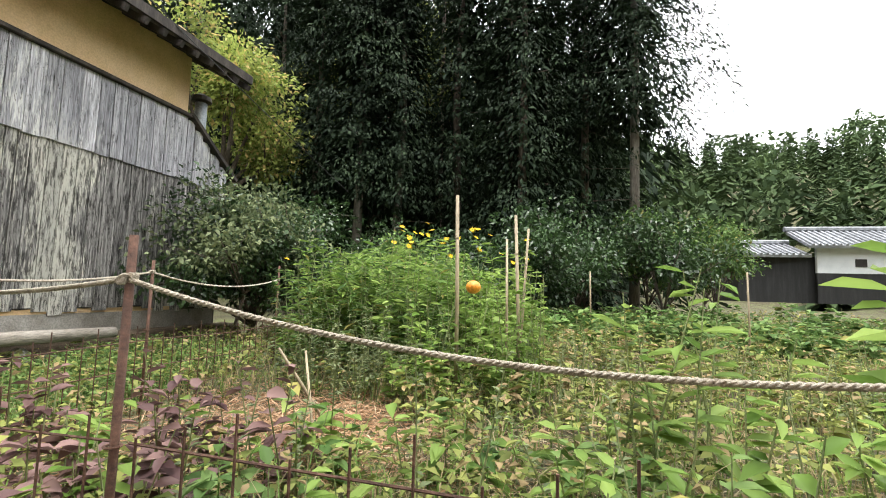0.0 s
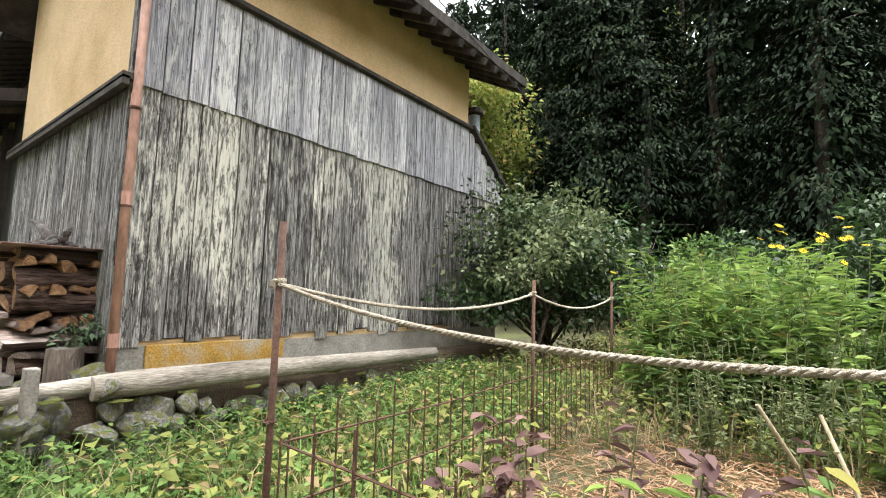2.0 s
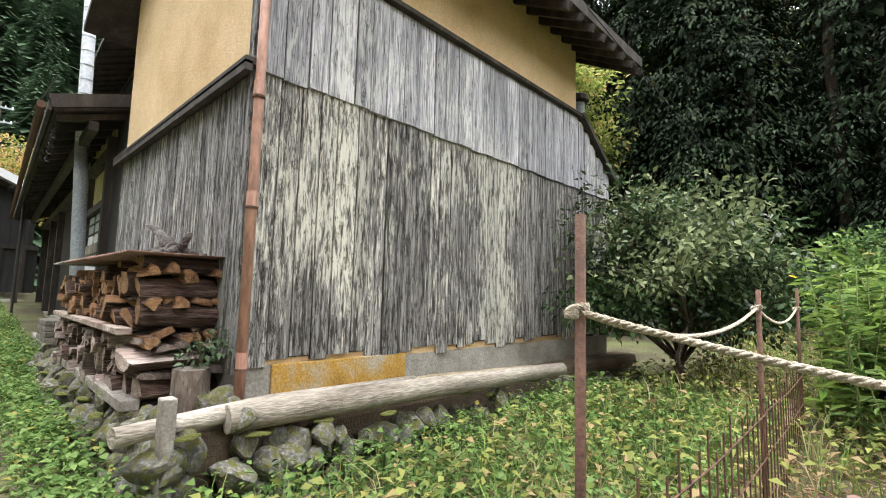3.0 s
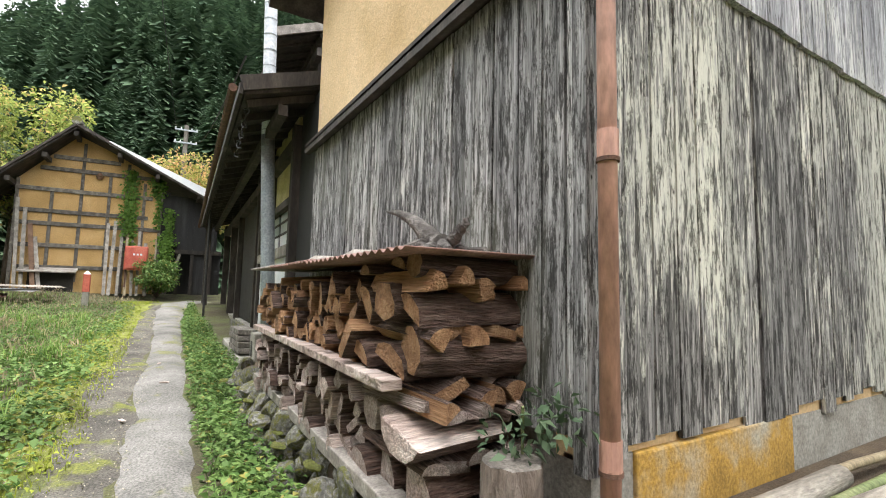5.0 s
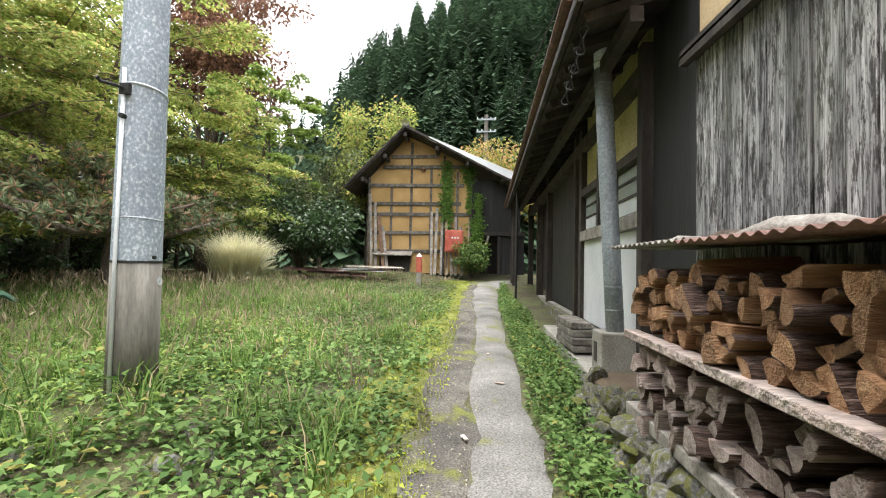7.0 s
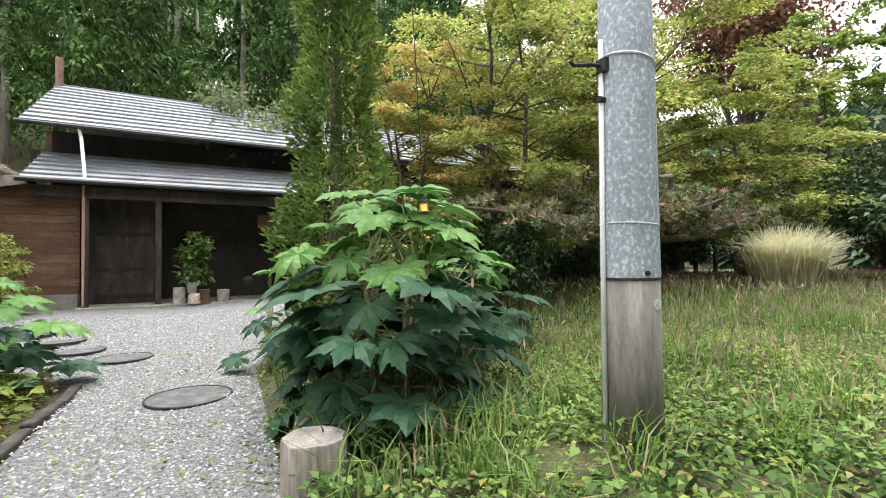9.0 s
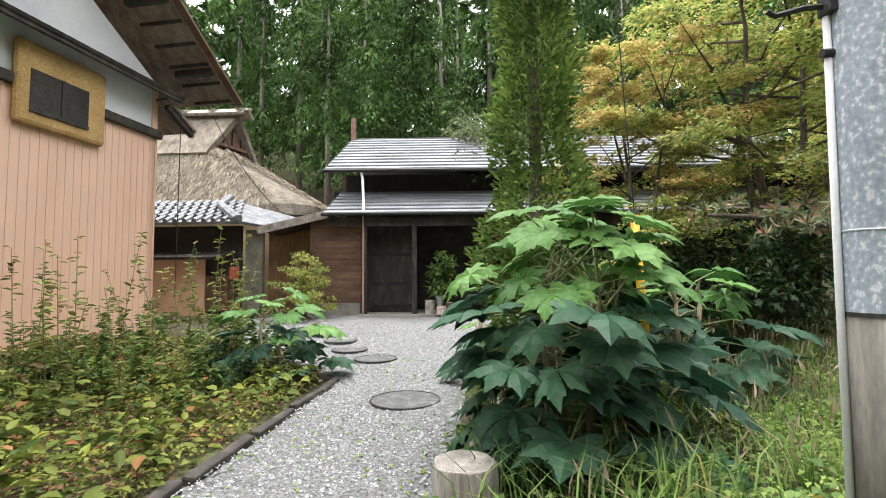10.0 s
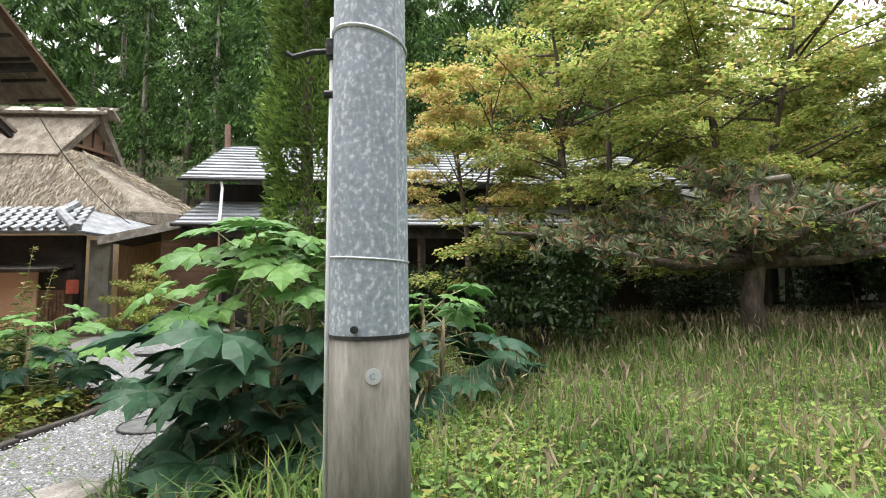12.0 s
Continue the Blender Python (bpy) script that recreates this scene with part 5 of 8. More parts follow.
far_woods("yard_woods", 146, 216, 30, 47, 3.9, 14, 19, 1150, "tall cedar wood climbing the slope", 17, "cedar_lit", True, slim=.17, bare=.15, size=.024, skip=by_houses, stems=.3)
far_woods("yard_woods", 146, 216, 47, 64, 4.6, 14, 18, 480, "tall cedar wood high on the slope", 19, "cedar_lit", False, slim=.19, bare=.1, size=.055)
by_garden = lambda x, y: y < 16.8 or (x > 3.2 and y < 40)
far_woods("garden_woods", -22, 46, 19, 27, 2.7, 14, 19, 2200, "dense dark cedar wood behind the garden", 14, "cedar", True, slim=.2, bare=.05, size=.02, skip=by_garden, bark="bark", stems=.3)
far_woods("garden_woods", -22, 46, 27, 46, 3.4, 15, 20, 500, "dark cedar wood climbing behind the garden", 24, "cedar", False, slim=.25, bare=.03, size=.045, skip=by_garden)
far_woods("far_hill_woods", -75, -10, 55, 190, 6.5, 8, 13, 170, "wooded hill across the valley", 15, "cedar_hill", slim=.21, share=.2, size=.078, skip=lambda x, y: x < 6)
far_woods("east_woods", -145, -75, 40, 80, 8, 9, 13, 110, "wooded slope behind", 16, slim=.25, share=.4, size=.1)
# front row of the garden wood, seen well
# All but three trunks take darker bark for the shade in the wood.
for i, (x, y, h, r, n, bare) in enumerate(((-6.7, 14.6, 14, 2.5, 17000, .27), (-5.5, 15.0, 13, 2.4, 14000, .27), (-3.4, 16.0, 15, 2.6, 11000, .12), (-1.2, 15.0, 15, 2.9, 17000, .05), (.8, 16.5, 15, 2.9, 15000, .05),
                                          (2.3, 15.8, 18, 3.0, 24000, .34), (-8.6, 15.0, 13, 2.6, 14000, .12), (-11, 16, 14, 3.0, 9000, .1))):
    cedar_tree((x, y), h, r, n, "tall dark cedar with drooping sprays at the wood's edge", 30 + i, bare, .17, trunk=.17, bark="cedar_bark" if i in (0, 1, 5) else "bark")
# undergrowth along the wood's foot
for i, (x, y, h, r) in enumerate(((-7.5, 11.5, 3.0, 1.8), (-5, 12.2, 2.6, 1.7), (-2.3, 11.6, 2.4, 1.5), (.3, 12.2, 3.2, 1.8), (2.6, 12.8, 2.8, 1.7), (2.6, 14.6, 3.2, 1.4), (5.0, 17.5, 3.6, 1.6), (6.6, 24, 4.6, 2.4))):
    broad_tree("shrub", (x, y), h, r, M["shrub"] if i < 5 else M["weed"], 2600, "dark leafy undergrowth shrub at the foot of the wood", .13, 60 + i, .05, False, lift=.12, category="shrub", group="undergrowth")
for i, (x, y, h, r) in enumerate(((-10.5, 12.5, 9, 3.0), (-8.3, 19.5, 17, 4.0))):
    broad_tree("broadleaf_tree", (x, y), h, r, M["maple"], 9000, "yellow-green broadleaf tree among the cedars", .16, 80 + i, .16, False)

# trees round the yard
maple_tree((-13.0, -8.8), 6.6, 3.3, M["maple"], "spreading maple turning yellow-green above the lawn", 101, 46, 5, 240, .068, .13, .14)
maple_tree((-17.0, -9.8), 8.4, 4.6, M["maple"], "large maple with layered yellow-green boughs", 102, 56, 5, 235, .087, .14, .14)
maple_tree((-11.0, -9.2), 5.6, 2.0, M["maple_orange"], "small maple with pale orange tips", 103, 24, 4, 170, .06, .07, .4)
maple_tree((-25.0, -8.6), 8.6, 2.9, M["maple_green"], "rounded yellow-green maple beyond the field", 104, 34, 4, 170, .11, .14, .25)
broad_tree("russet_tree", (-28.8, -13.0), 16.5, 3.8, M["maple_red"], 13000, "tall russet-leaved tree rising behind the maples", .24, 105, .25, False, lift=.3, limbs=12)
broad_tree("pale_tree", (-25.6, -6.2), 5.4, 2.0, M["pale_shrub"], 5000, "loose grey-green tree with pale seed heads", .14, 106, .08, False, lift=.3)
broad_tree("shrub", (-20.6, -5.0), 3.0, 1.7, M["shrub"], 8000, "rounded dark green shrub beside the field", .12, 107, .06, False, lift=.1, category="shrub")
broad_tree("shrub", (-22.5, -9.5), 4.0, 2.5, M["weed"], 7000, "green shrub below the maples", .13, 108, .06, False, lift=.1, category="shrub")
broad_tree("broadleaf_tree", (-21.5, -14.0), 9.5, 4.0, M["maple"], 14000, "yellow-green tree behind the maples", .16, 109, .18, False)
broad_tree("broadleaf_tree", (-27, -4.5), 7.5, 2.2, M["maple"], 5000, "yellowing tree behind the barn", .16, 110, .1, False)
broad_tree("broadleaf_tree", (-29, 1.5), 7.0, 2.2, M["maple_orange"], 4500, "autumn tree behind the barn", .16, 111, .1, False)
broad_tree("shrub", (-9.0, -16.6), 7.2, 2.6, M["pale_shrub"], 6000, "pale silvery leaved tree behind the porch house", .15, 112, .1, False, lift=.3)
broad_tree("shrub", (-4.05, -11.6), 1.75, .75, M["maple"], 2600, "small feathery yellow-green bush beside the porch", .07, 113, .03, True, lift=.1, category="shrub")
maple_tree((-20.5, -8.2), 6.2, 2.8, M["maple"], "yellow-green maple behind the pampas tuft", 116, 28, 4, 200, .085, .1)
broad_tree("shrub", (-11.7, -7.3), 1.9, 1.1, M["shrub"], 4000, "dark green shrub under the maples", .09, 114, .03, False, lift=.1, category="shrub")
broad_tree("shrub", (-15.6, -9.4), 1.3, 1.0, M["shrub"], 2200, "dark green shrub under the maples", .1, 115, .04, False, lift=.1, category="shrub")
# Dark shrubs added to stand in for deep shade below the maples.
for i, (x, y, h, r) in enumerate(((-19.4, -9.8, 2.0, 1.3), (-10.3, -8.9, 1.5, .9))):
    broad_tree("shrub", (x, y), h, r, M["shrub"], 4200, "dark evergreen shrub added to deepen the shade below the maples", .11, 130 + i, .04, False, lift=.05, category="shrub", group="maple undergrowth")
# columnar conifer
rng = np.random.default_rng(5)
cz = lie1(-8.75, -5.5)
col = thing("columnar_conifer", (-8.75, -5.5, cz), "tall narrow conifer with flat yellow-green sprays", "tree")
n = 19000
h = cz + .4 + 6.6 * rng.random(n)
a = rng.uniform(0, 6.283, n)
rad = (.78 - .075 * (h - cz)) * (.72 + .34 * np.sin(h * 2.9 + a * 2) * np.cos(a * 3 - h * 1.7)) * rng.uniform(.5, 1.05, n) ** .6
P = np.stack([-8.75 + np.cos(a) * rad, -5.5 + np.sin(a) * rad, h], 1)
D = unit(np.stack([np.cos(a), np.sin(a), np.full(n, .35)], 1) + rng.normal(0, .6, (n, 3)))
hang(new("crown", mesh_np("crown", *leaf_arrays(P, D, np.stack([-np.sin(a), np.cos(a), np.zeros(n)], 1) + rng.normal(0, .4, (n, 3)), rng.uniform(.05, .12, n), rng.uniform(.02, .045, n)), leaf_mat("thuja_sprays", (0.07, 0.135, 0.032), (0.26, 0.37, 0.095), .6, .3))), col)
part("trunk", Build().tube([(-8.75, -5.5, cz - .05), (-8.72, -5.48, cz + 7)], (.09, .02), 8), M["bark"], col)

# trained pine with long level boughs
rng = np.random.default_rng(9)
PB = (-14.4, -6.3)
pz = lie1(*PB)
pine = thing("garden_pine", (*PB, pz), "trained garden pine with long level boughs and browning needles", "tree")
b = Build().tube([(PB[0], PB[1], pz - .05), (PB[0] + .08, PB[1], pz + .6), (PB[0] - .1, PB[1] - .05, pz + 1.3), (PB[0] - .3, PB[1] - .3, pz + 2.3)], (.16, .14, .12, .06), 10)
tufts = []
for i, (ex, ey, ez) in enumerate(((2.6, .4, 1.35), (1.6, -.7, 1.9), (-2.3, .5, 1.5), (-1.4, -.8, 2.1), (.6, .9, 1.6), (-3.4, .1, 1.7), (3.4, -.3, 1.55), (.2, -.4, 2.4), (-.8, 1.0, 1.75))):
    m1 = (PB[0] + ex * .45, PB[1] + ey * .45, pz + ez * .85 + rng.normal(0, .1))
    e = (PB[0] + ex, PB[1] + ey, pz + ez)
    b.tube([(PB[0] - .05, PB[1], pz + 1.1), m1, e], (.09, .06, .025), 7)
    for k in range(46):
        f = rng.uniform(.25, 1.08)
        c = np.array([PB[0] + ex * f, PB[1] + ey * f, pz + ez * (.8 + .2 * f)]) + rng.normal(0, 1, 3) * np.array([.26, .3, .12])
        d = rand_dirs(26, rng, .9)
        tufts.append(leaf_arrays(np.repeat(c[None], 26, 0), d, rng.normal(0, 1, (26, 3)), rng.uniform(.10, .17, 26), .034))
part("trunk", b, M["bark"], pine, smooth=True)
hang(new("needles", mesh_np("needles", *join_np(tufts), leaf_mat("pine_needles", (0.11, 0.16, 0.09), (0.33, 0.38, 0.23), .6, .3, (0.46, 0.28, 0.2), .24))), pine)
part("bare_bough", Build().tube([(PB[0] - .2, PB[1] + .1, pz + 1.6), (PB[0] - .35, PB[1] + .3, pz + 2.0), (PB[0] - .15, PB[1] + .45, pz + 2.15), (PB[0] + .3, PB[1] + .5, pz + 2.1)], (.06, .055, .05, .02), 8), M["log"], pine, "bleached bare bough", smooth=True)

# ---- stone footing of the storehouse ----
def rock_mesh(name, seed, mat):
    rng = np.random.default_rng(seed)
    bm = bmesh.new()
    bmesh.ops.create_icosphere(bm, subdivisions=2, radius=.5)
    cuts = rng.normal(0, 1, (7, 3))
    for v in bm.verts:
        p = np.array(v.co)
        for c in cuts:
            c = c / np.linalg.norm(c)
            d = p @ c - .3
            if d > 0:
                p = p - c * d * .85
        v.co = p * (1 + rng.normal(0, .03))
    me = bpy.data.meshes.new(name)
    bm.to_mesh(me)
    bm.free()
    me.materials.append(mat)
    return me


ROCKS = [rock_mesh("stone", s, M["stone"]) for s in range(8)]


def rocks(parent, n, place, size, seed, name="stone"):
    rng = np.random.default_rng(seed)
    for i in range(n):
        x, y, z = place(rng, i)
        o = new(name, ROCKS[int(rng.integers(8))])
        s = size * rng.uniform(.6, 1.35)
        o.matrix_basis = pose(x, y, z, *rng.uniform(0, 360, 3)) @ Matrix.Diagonal((s * rng.uniform(.8, 1.5), s, s * rng.uniform(.6, 1), 1))
        if parent is not None:
            hang(o, parent)


plat = thing("stone_terrace", (-7, 1.1, 0), "low terrace of rough mossy field stones under the storehouse", "stone wall")
b = Build().box(-10.6, -5.6, 1.0, 1.6, -.3, .4).box(-6, -5.58, 1.0, 7.4, -.3, .38)
part("earth_fill", b, M["soil"], plat, bevel=.08)
rocks(plat, 120, lambda r, i: (-10.4 + 5.0 * (i % 40) / 40 + r.normal(0, .04), .93 + .05 * (i // 40) + r.normal(0, .03), .08 + .13 * (i // 40) + r.normal(0, .02)), .2, 41)
rocks(plat, 110, lambda r, i: (-5.42 - .05 * (i // 50) + r.normal(0, .05), .95 + 6.0 * (i % 50) / 50 + r.normal(0, .05), .02 + .13 * (i // 50) + r.normal(0, .03)), .21, 42)
rng = np.random.default_rng(3)
for i in range(8):
    x = -10 + i * .55 + rng.normal(0, .1)
    o = hang(new("moss_cushion", rock_mesh("moss_cushion", 60 + i % 3, M["moss"])), plat)
    o.matrix_basis = pose(x, .9 + rng.normal(0, .05), .33 + rng.normal(0, .05)) @ Matrix.Diagonal((.2, .1, .03, 1))
for i in range(8):
    o = hang(new("moss_cushion", rock_mesh("moss_cushion", 60 + i % 3, M["moss"])), plat)
    o.matrix_basis = pose(-5.4 + rng.normal(0, .05), 1.0 + i * .45 + rng.normal(0, .1), .3 + rng.normal(0, .06)) @ Matrix.Diagonal((.1, .18, .03, 1))

# ---- firewood ----
def log_mesh(seed, length, wood, shape):
    """A split log along y: bark on the round side, split faces else."""
    rng = np.random.default_rng(seed)
    R = .5
    if shape == "round":
        poly = [(R * e * math.cos(a), R * e * .85 * math.sin(a)) for a, e in zip(np.linspace(0, 2 * math.pi, 13)[:-1], rng.uniform(.82, 1.06, 12))]
        skin = [True] * 12
    elif shape == "half":
        arc = [(R * math.cos(a), R * .75 * math.sin(a)) for a in np.linspace(0, math.pi, 8)]
        poly, skin = arc, [True] * 7 + [False]
    elif shape == "slab":
        poly = [(-.55, -.2), (.55, -.22), (.5, .14), (-.48, .2)]
        skin = [False, False, True, False]
    else:
        arc = [(R * math.cos(a), R * math.sin(a)) for a in np.linspace(.25, .25 + rng.uniform(1.3, 2.0), 6)]
        poly, skin = [(-.12, -.16)] + arc, [False] + [True] * 5 + [False]
    cx, cz = np.mean([p[0] for p in poly]), np.mean([p[1] for p in poly])
    n = len(poly)
    v, f, m = [], [], []
    rings = (0, .03, .5, .97, 1)
    wob = rng.normal(0, .02, (3, 2))
    for k, u in enumerate(rings):
        s = 1.0 if 0 < k < 4 else .95
        w = wob[min(2, k // 2)]
        tw = rng.normal(0, .012, (n, 2))
        for (x, z), e in zip(poly, tw):
            v.append(((x - cx) * s + w[0] + e[0], (u - .5) * length, (z - cz) * s + w[1] + e[1]))
    for k in range(4):
        for i in range(n):
            f.append((k * n + i, k * n + (i + 1) % n, (k + 1) * n + (i + 1) % n, (k + 1) * n + i))
            m.append(1 if skin[i] else 0)
    f += [tuple(range(n - 1, -1, -1)), tuple(4 * n + i for i in range(n))]
    m += [0, 0]
    b = Build()
    b.v, b.f, b.m = v, f, m
    return mesh_of("log", b, [wood, M["log_bark"]])


BARKY = [log_mesh(80 + s, 1.0, M["split"], ("half", "round")[s % 3 == 2]) for s in range(6)]
SHAPES = ("wedge", "wedge", "half", "wedge", "wedge", "slab", "half", "wedge")
FRESH = [log_mesh(s, 1.0, M["split"], SHAPES[s % 8]) for s in range(14)]
GREY = [log_mesh(40 + s, 1.0, M["split_old"], SHAPES[s % 8]) for s in range(14)]
pile = thing("firewood_stack", (-7.8, 1.25, .42), "long stack of split firewood, orange above and greyed below", "firewood")
rng = np.random.default_rng(21)


def lay(x, y, z, size, kinds, length, along="y", spin=None):
    o = hang(new("log", kinds[int(rng.integers(len(kinds)))]), pile)
    r = rng.uniform(0, 360) if spin is None else spin
    turn = 90 if along == "x" else 0
    o.matrix_basis = pose(x, y, z, 0, 0, turn + rng.normal(0, 4)) @ pose(0, 0, 0, rng.normal(0, 2), r, 0) @ Matrix.Diagonal((size, length, size, 1))


for tier, (z0, z1, kinds) in enumerate(((.49, .80, GREY), (.965, 1.29, FRESH))):
    row, z = 0, z0
    while z < z1 + .01:
        x = -9.3 + rng.uniform(0, .06)
        while x < -6.9:
            s = rng.choice((.085, .105, .125, .145, .17)) * rng.uniform(.9, 1.15)
            L = rng.uniform(.40, .47)
            lay(x + s / 2, .99 + L / 2 + rng.normal(0, .035), z + rng.normal(0, .018), s, kinds, L)
            x += s * .72
        z += .092
        row += 1
# stacked end: thick bark-covered logs, with thin cross pieces between
for z, sz, kinds, tilt in ((.535, .26, GREY, 20), (.69, .24, GREY, 200), (.99, .23, BARKY, 30), (1.2, .19, BARKY, 25), (1.345, .13, BARKY, 5)):
    for x in (-6.76, -6.53, -6.36):
        lay(x, 1.24 + rng.normal(0, .03), z + rng.normal(0, .01), sz * rng.uniform(.92, 1.1), kinds, .5, "y", tilt + rng.normal(0, 14))
for z, kinds in ((.62, GREY), (.79, GREY), (.85, FRESH), (1.095, FRESH), (1.285, FRESH)):
    for k in range(5):
        lay(-6.53 + rng.normal(0, .03), 1.07 + k * .1, z + rng.normal(0, .01), rng.uniform(.1, .15), kinds, .56, "x", rng.uniform(-40, 40))
part("rail", Build().beam((-9.35, .985, .895), (-6.42, .965, .885), .09, .045), M["split_old"], pile, "pale sawn rail between the tiers", bevel=.006)
part("rail", Build().beam((-9.35, 1.4, .885), (-6.36, 1.4, .885), .1, .04), M["split_old"], pile, bevel=.006)
part("bottom_rail", Build().beam((-9.4, 1.03, .435), (-6.28, 1.0, .43), .11, .07), M["grey_wood"], pile, bevel=.006)
part("bottom_rail", Build().beam((-9.4, 1.4, .435), (-6.3, 1.4, .43), .1, .07), M["grey_wood"], pile, bevel=.006)

# tin sheets on the stack
def corrugated(name, x0, x1, y0, y1, z0, z1, mat, label, wave=.076, amp=.008, parent=None):
    nx_ = int((x1 - x0) / wave * 8)
    V, F = [], []
    for i in range(nx_ + 1):
        x = x0 + (x1 - x0) * i / nx_
        w = amp * math.sin(2 * math.pi * (x - x0) / wave)
        for y, z in ((y0, z0), (y1, z1)):
            V.append((x, y, z + w))
    F = [(2 * i, 2 * i + 2, 2 * i + 3, 2 * i + 1) for i in range(nx_)]
    o = new(name, mesh_np(name, V, F, mat, True))
    s = o.modifiers.new("thick", "SOLIDIFY")
    s.thickness = .004
    return tagged(o, label, "roof sheet")


for i, (x0, x1, mt, lb) in enumerate(((-9.62, -8.5, "grey_wood", "bent grey corrugated sheet over the firewood"), (-8.6, -7.4, "rust_sheet", "rusty corrugated sheet over the firewood"), (-7.5, -6.2, "rust_sheet", "rust-red corrugated sheet over the firewood"))):
    corrugated("roof_sheet", x0, x1, .93 - .02 * i, 1.5, 1.425 - .012 * i, 1.43 - .014 * i, M[mt], lb)
# driftwood and slabs on the tin
dw = thing("driftwood", (-6.7, 1.25, 1.41), "gnarled dark driftwood root lying on the tin roof", "driftwood")
rw = np.random.default_rng(2)


def gnarl(p, q, r0, r1, n=8, wob=.006):
    pts = [Vector(p).lerp(Vector(q), k / n) + Vector(rw.normal(0, wob, 3)) * (1 if 0 < k < n else .3) for k in range(n + 1)]
    return Build().tube(pts, [(r0 + (r1 - r0) * k / n) * rw.uniform(.85, 1.12) for k in range(n + 1)], 8)


for p, q, r0, r1 in (((-7.15, 1.2, 1.43), (-6.8, 1.26, 1.45), .02, .04), ((-6.82, 1.26, 1.45), (-6.55, 1.26, 1.46), .048, .052), ((-6.62, 1.28, 1.46), (-6.3, 1.14, 1.42), .042, .01),
                     ((-6.58, 1.3, 1.47), (-6.5, 1.32, 1.53), .036, .026),
                     ((-6.5, 1.32, 1.53), (-6.46, 1.34, 1.58), .025, .008), ((-6.6, 1.25, 1.45), (-6.46, 1.08, 1.42), .032, .009), ((-6.62, 1.35, 1.45), (-6.32, 1.4, 1.42), .032, .009), ((-6.95, 1.14, 1.43), (-6.62, 1.2, 1.46), .02, .036)):
    part("root" if r0 > .035 else "branch", gnarl(p, q, r0, r1), M["driftwood"], dw)
part("horn", Build().tube([(-6.62, 1.27, 1.45), (-6.67, 1.25, 1.51), (-6.71, 1.22, 1.56), (-6.78, 1.2, 1.605), (-6.87, 1.18, 1.64), (-6.98, 1.17, 1.66)], (.06, .05, .037, .028, .018, .004), 9), M["driftwood"], dw, "long tapering root like a horn", smooth=True)
for i, (x, y, l, r, mt) in enumerate(((-7.4, 1.2, .5, .05, "grey_wood"), (-7.7, 1.3, .45, .04, "bark"), (-8.2, 1.2, .6, .055, "grey_wood"), (-8.7, 1.25, .5, .045, "bark"), (-9.1, 1.2, .4, .04, "grey_wood"))):
    o = thing("bark_slab", (x, y, 1.5), "curled weathered bark slab lying on the tin sheets", "bark", "slabs on the tin roof")
    b = Build().tube([(x - l / 2, y - .05, 1.41 + r * .4), (x - l * .2, y, 1.425 + r * .5), (x + l * .25, y + .03, 1.415 + r * .5), (x + l / 2, y + .02, 1.405 + r * .4)], (r * .5, r, r * .9, r * .4), 7)
    part("body", b, M[mt], o, smooth=True)

# stump, stake and beams at the corner
def stump(name, x, y, z, r, h, label, mat="bark", top="log"):
    t = thing(name, (x, y, z), label, "stump")
    rg_ = np.random.default_rng(int(abs(x * 100)))
    b = Build()
    n = 18
    prof = rg_.normal(1, .05, n)
    v = []
    for zz, s in ((0, 1.1), (h * .3, 1.0), (h * .97, .97), (h, .93)):
        v += [(x + r * s * prof[k] * math.cos(k * 2 * math.pi / n), y + r * s * prof[k] * math.sin(k * 2 * math.pi / n), z + zz) for k in range(n)]
    b.add(v, [(j * n + k, j * n + (k + 1) % n, (j + 1) * n + (k + 1) % n, (j + 1) * n + k) for j in range(3) for k in range(n)])
    part("trunk", b, M[mat], t, smooth=True)
    b = Build().add([v[3 * n + k] for k in range(n)], [tuple(range(n))])
    part("cut_face", b, M[top], t)
    return t


stump("tree_stump", -6.08, 1.28, .36, .115, .30, "rough dark stump beside the downpipe", "bark", "aged_wood")
stump("log_bollard", -8.03, -3.12, .02, .18, .40, "upright sawn log with weathered grey sides", "cedar_bark", "grey_wood")
lying = thing("fallen_log", (-8.35, -4.1, .1), "pale barkless log lying along the drive", "log")
part("trunk", Build().tube([(-8.05, -3.35, .2), (-8.2, -4.2, .22), (-8.3, -5.0, .2)], (.1, .11, .09), 12), M["log"], lying, smooth=True)
st = thing("wooden_stake", (-5.42, .95, .3), "short grey wooden stake", "stake")
part("body", Build().box(-5.49, -5.4, .93, 1.0, .1, .62), M["grey_wood"], st, bevel=.008)
bm1 = thing("log_beam", (-5.4, 2.9, .36), "long bleached log lying along the storehouse wall", "log")
part("trunk", Build().tube([(-5.53, 1.3, .44), (-5.48, 2.2, .45), (-5.42, 3.4, .44), (-5.34, 4.7, .43)], (.08, .083, .078, .065), 14), M["log"], bm1, smooth=True)
bm2 = thing("log_beam", (-5.6, 1.4, .36), "thin bleached pole lying beside the log", "log")
part("trunk", Build().tube([(-5.5, .75, .45), (-5.66, 1.6, .46), (-5.7, 2.9, .45)], (.05, .06, .05), 10), M["log"], bm2, smooth=True)
bm3 = thing("bamboo_pole", (-5.7, 3, .36), "thin pale bamboo pole on the ground", "pole")
part("cane", Build().tube([(-5.76, 1.9, .44), (-5.72, 3.1, .46), (-5.66, 4.6, .42)], .022, 8), M["bamboo"], bm3, smooth=True)
bm4 = thing("bamboo_pole", (-5.6, 3.5, .36), "greenish grey cane on the ground", "pole")
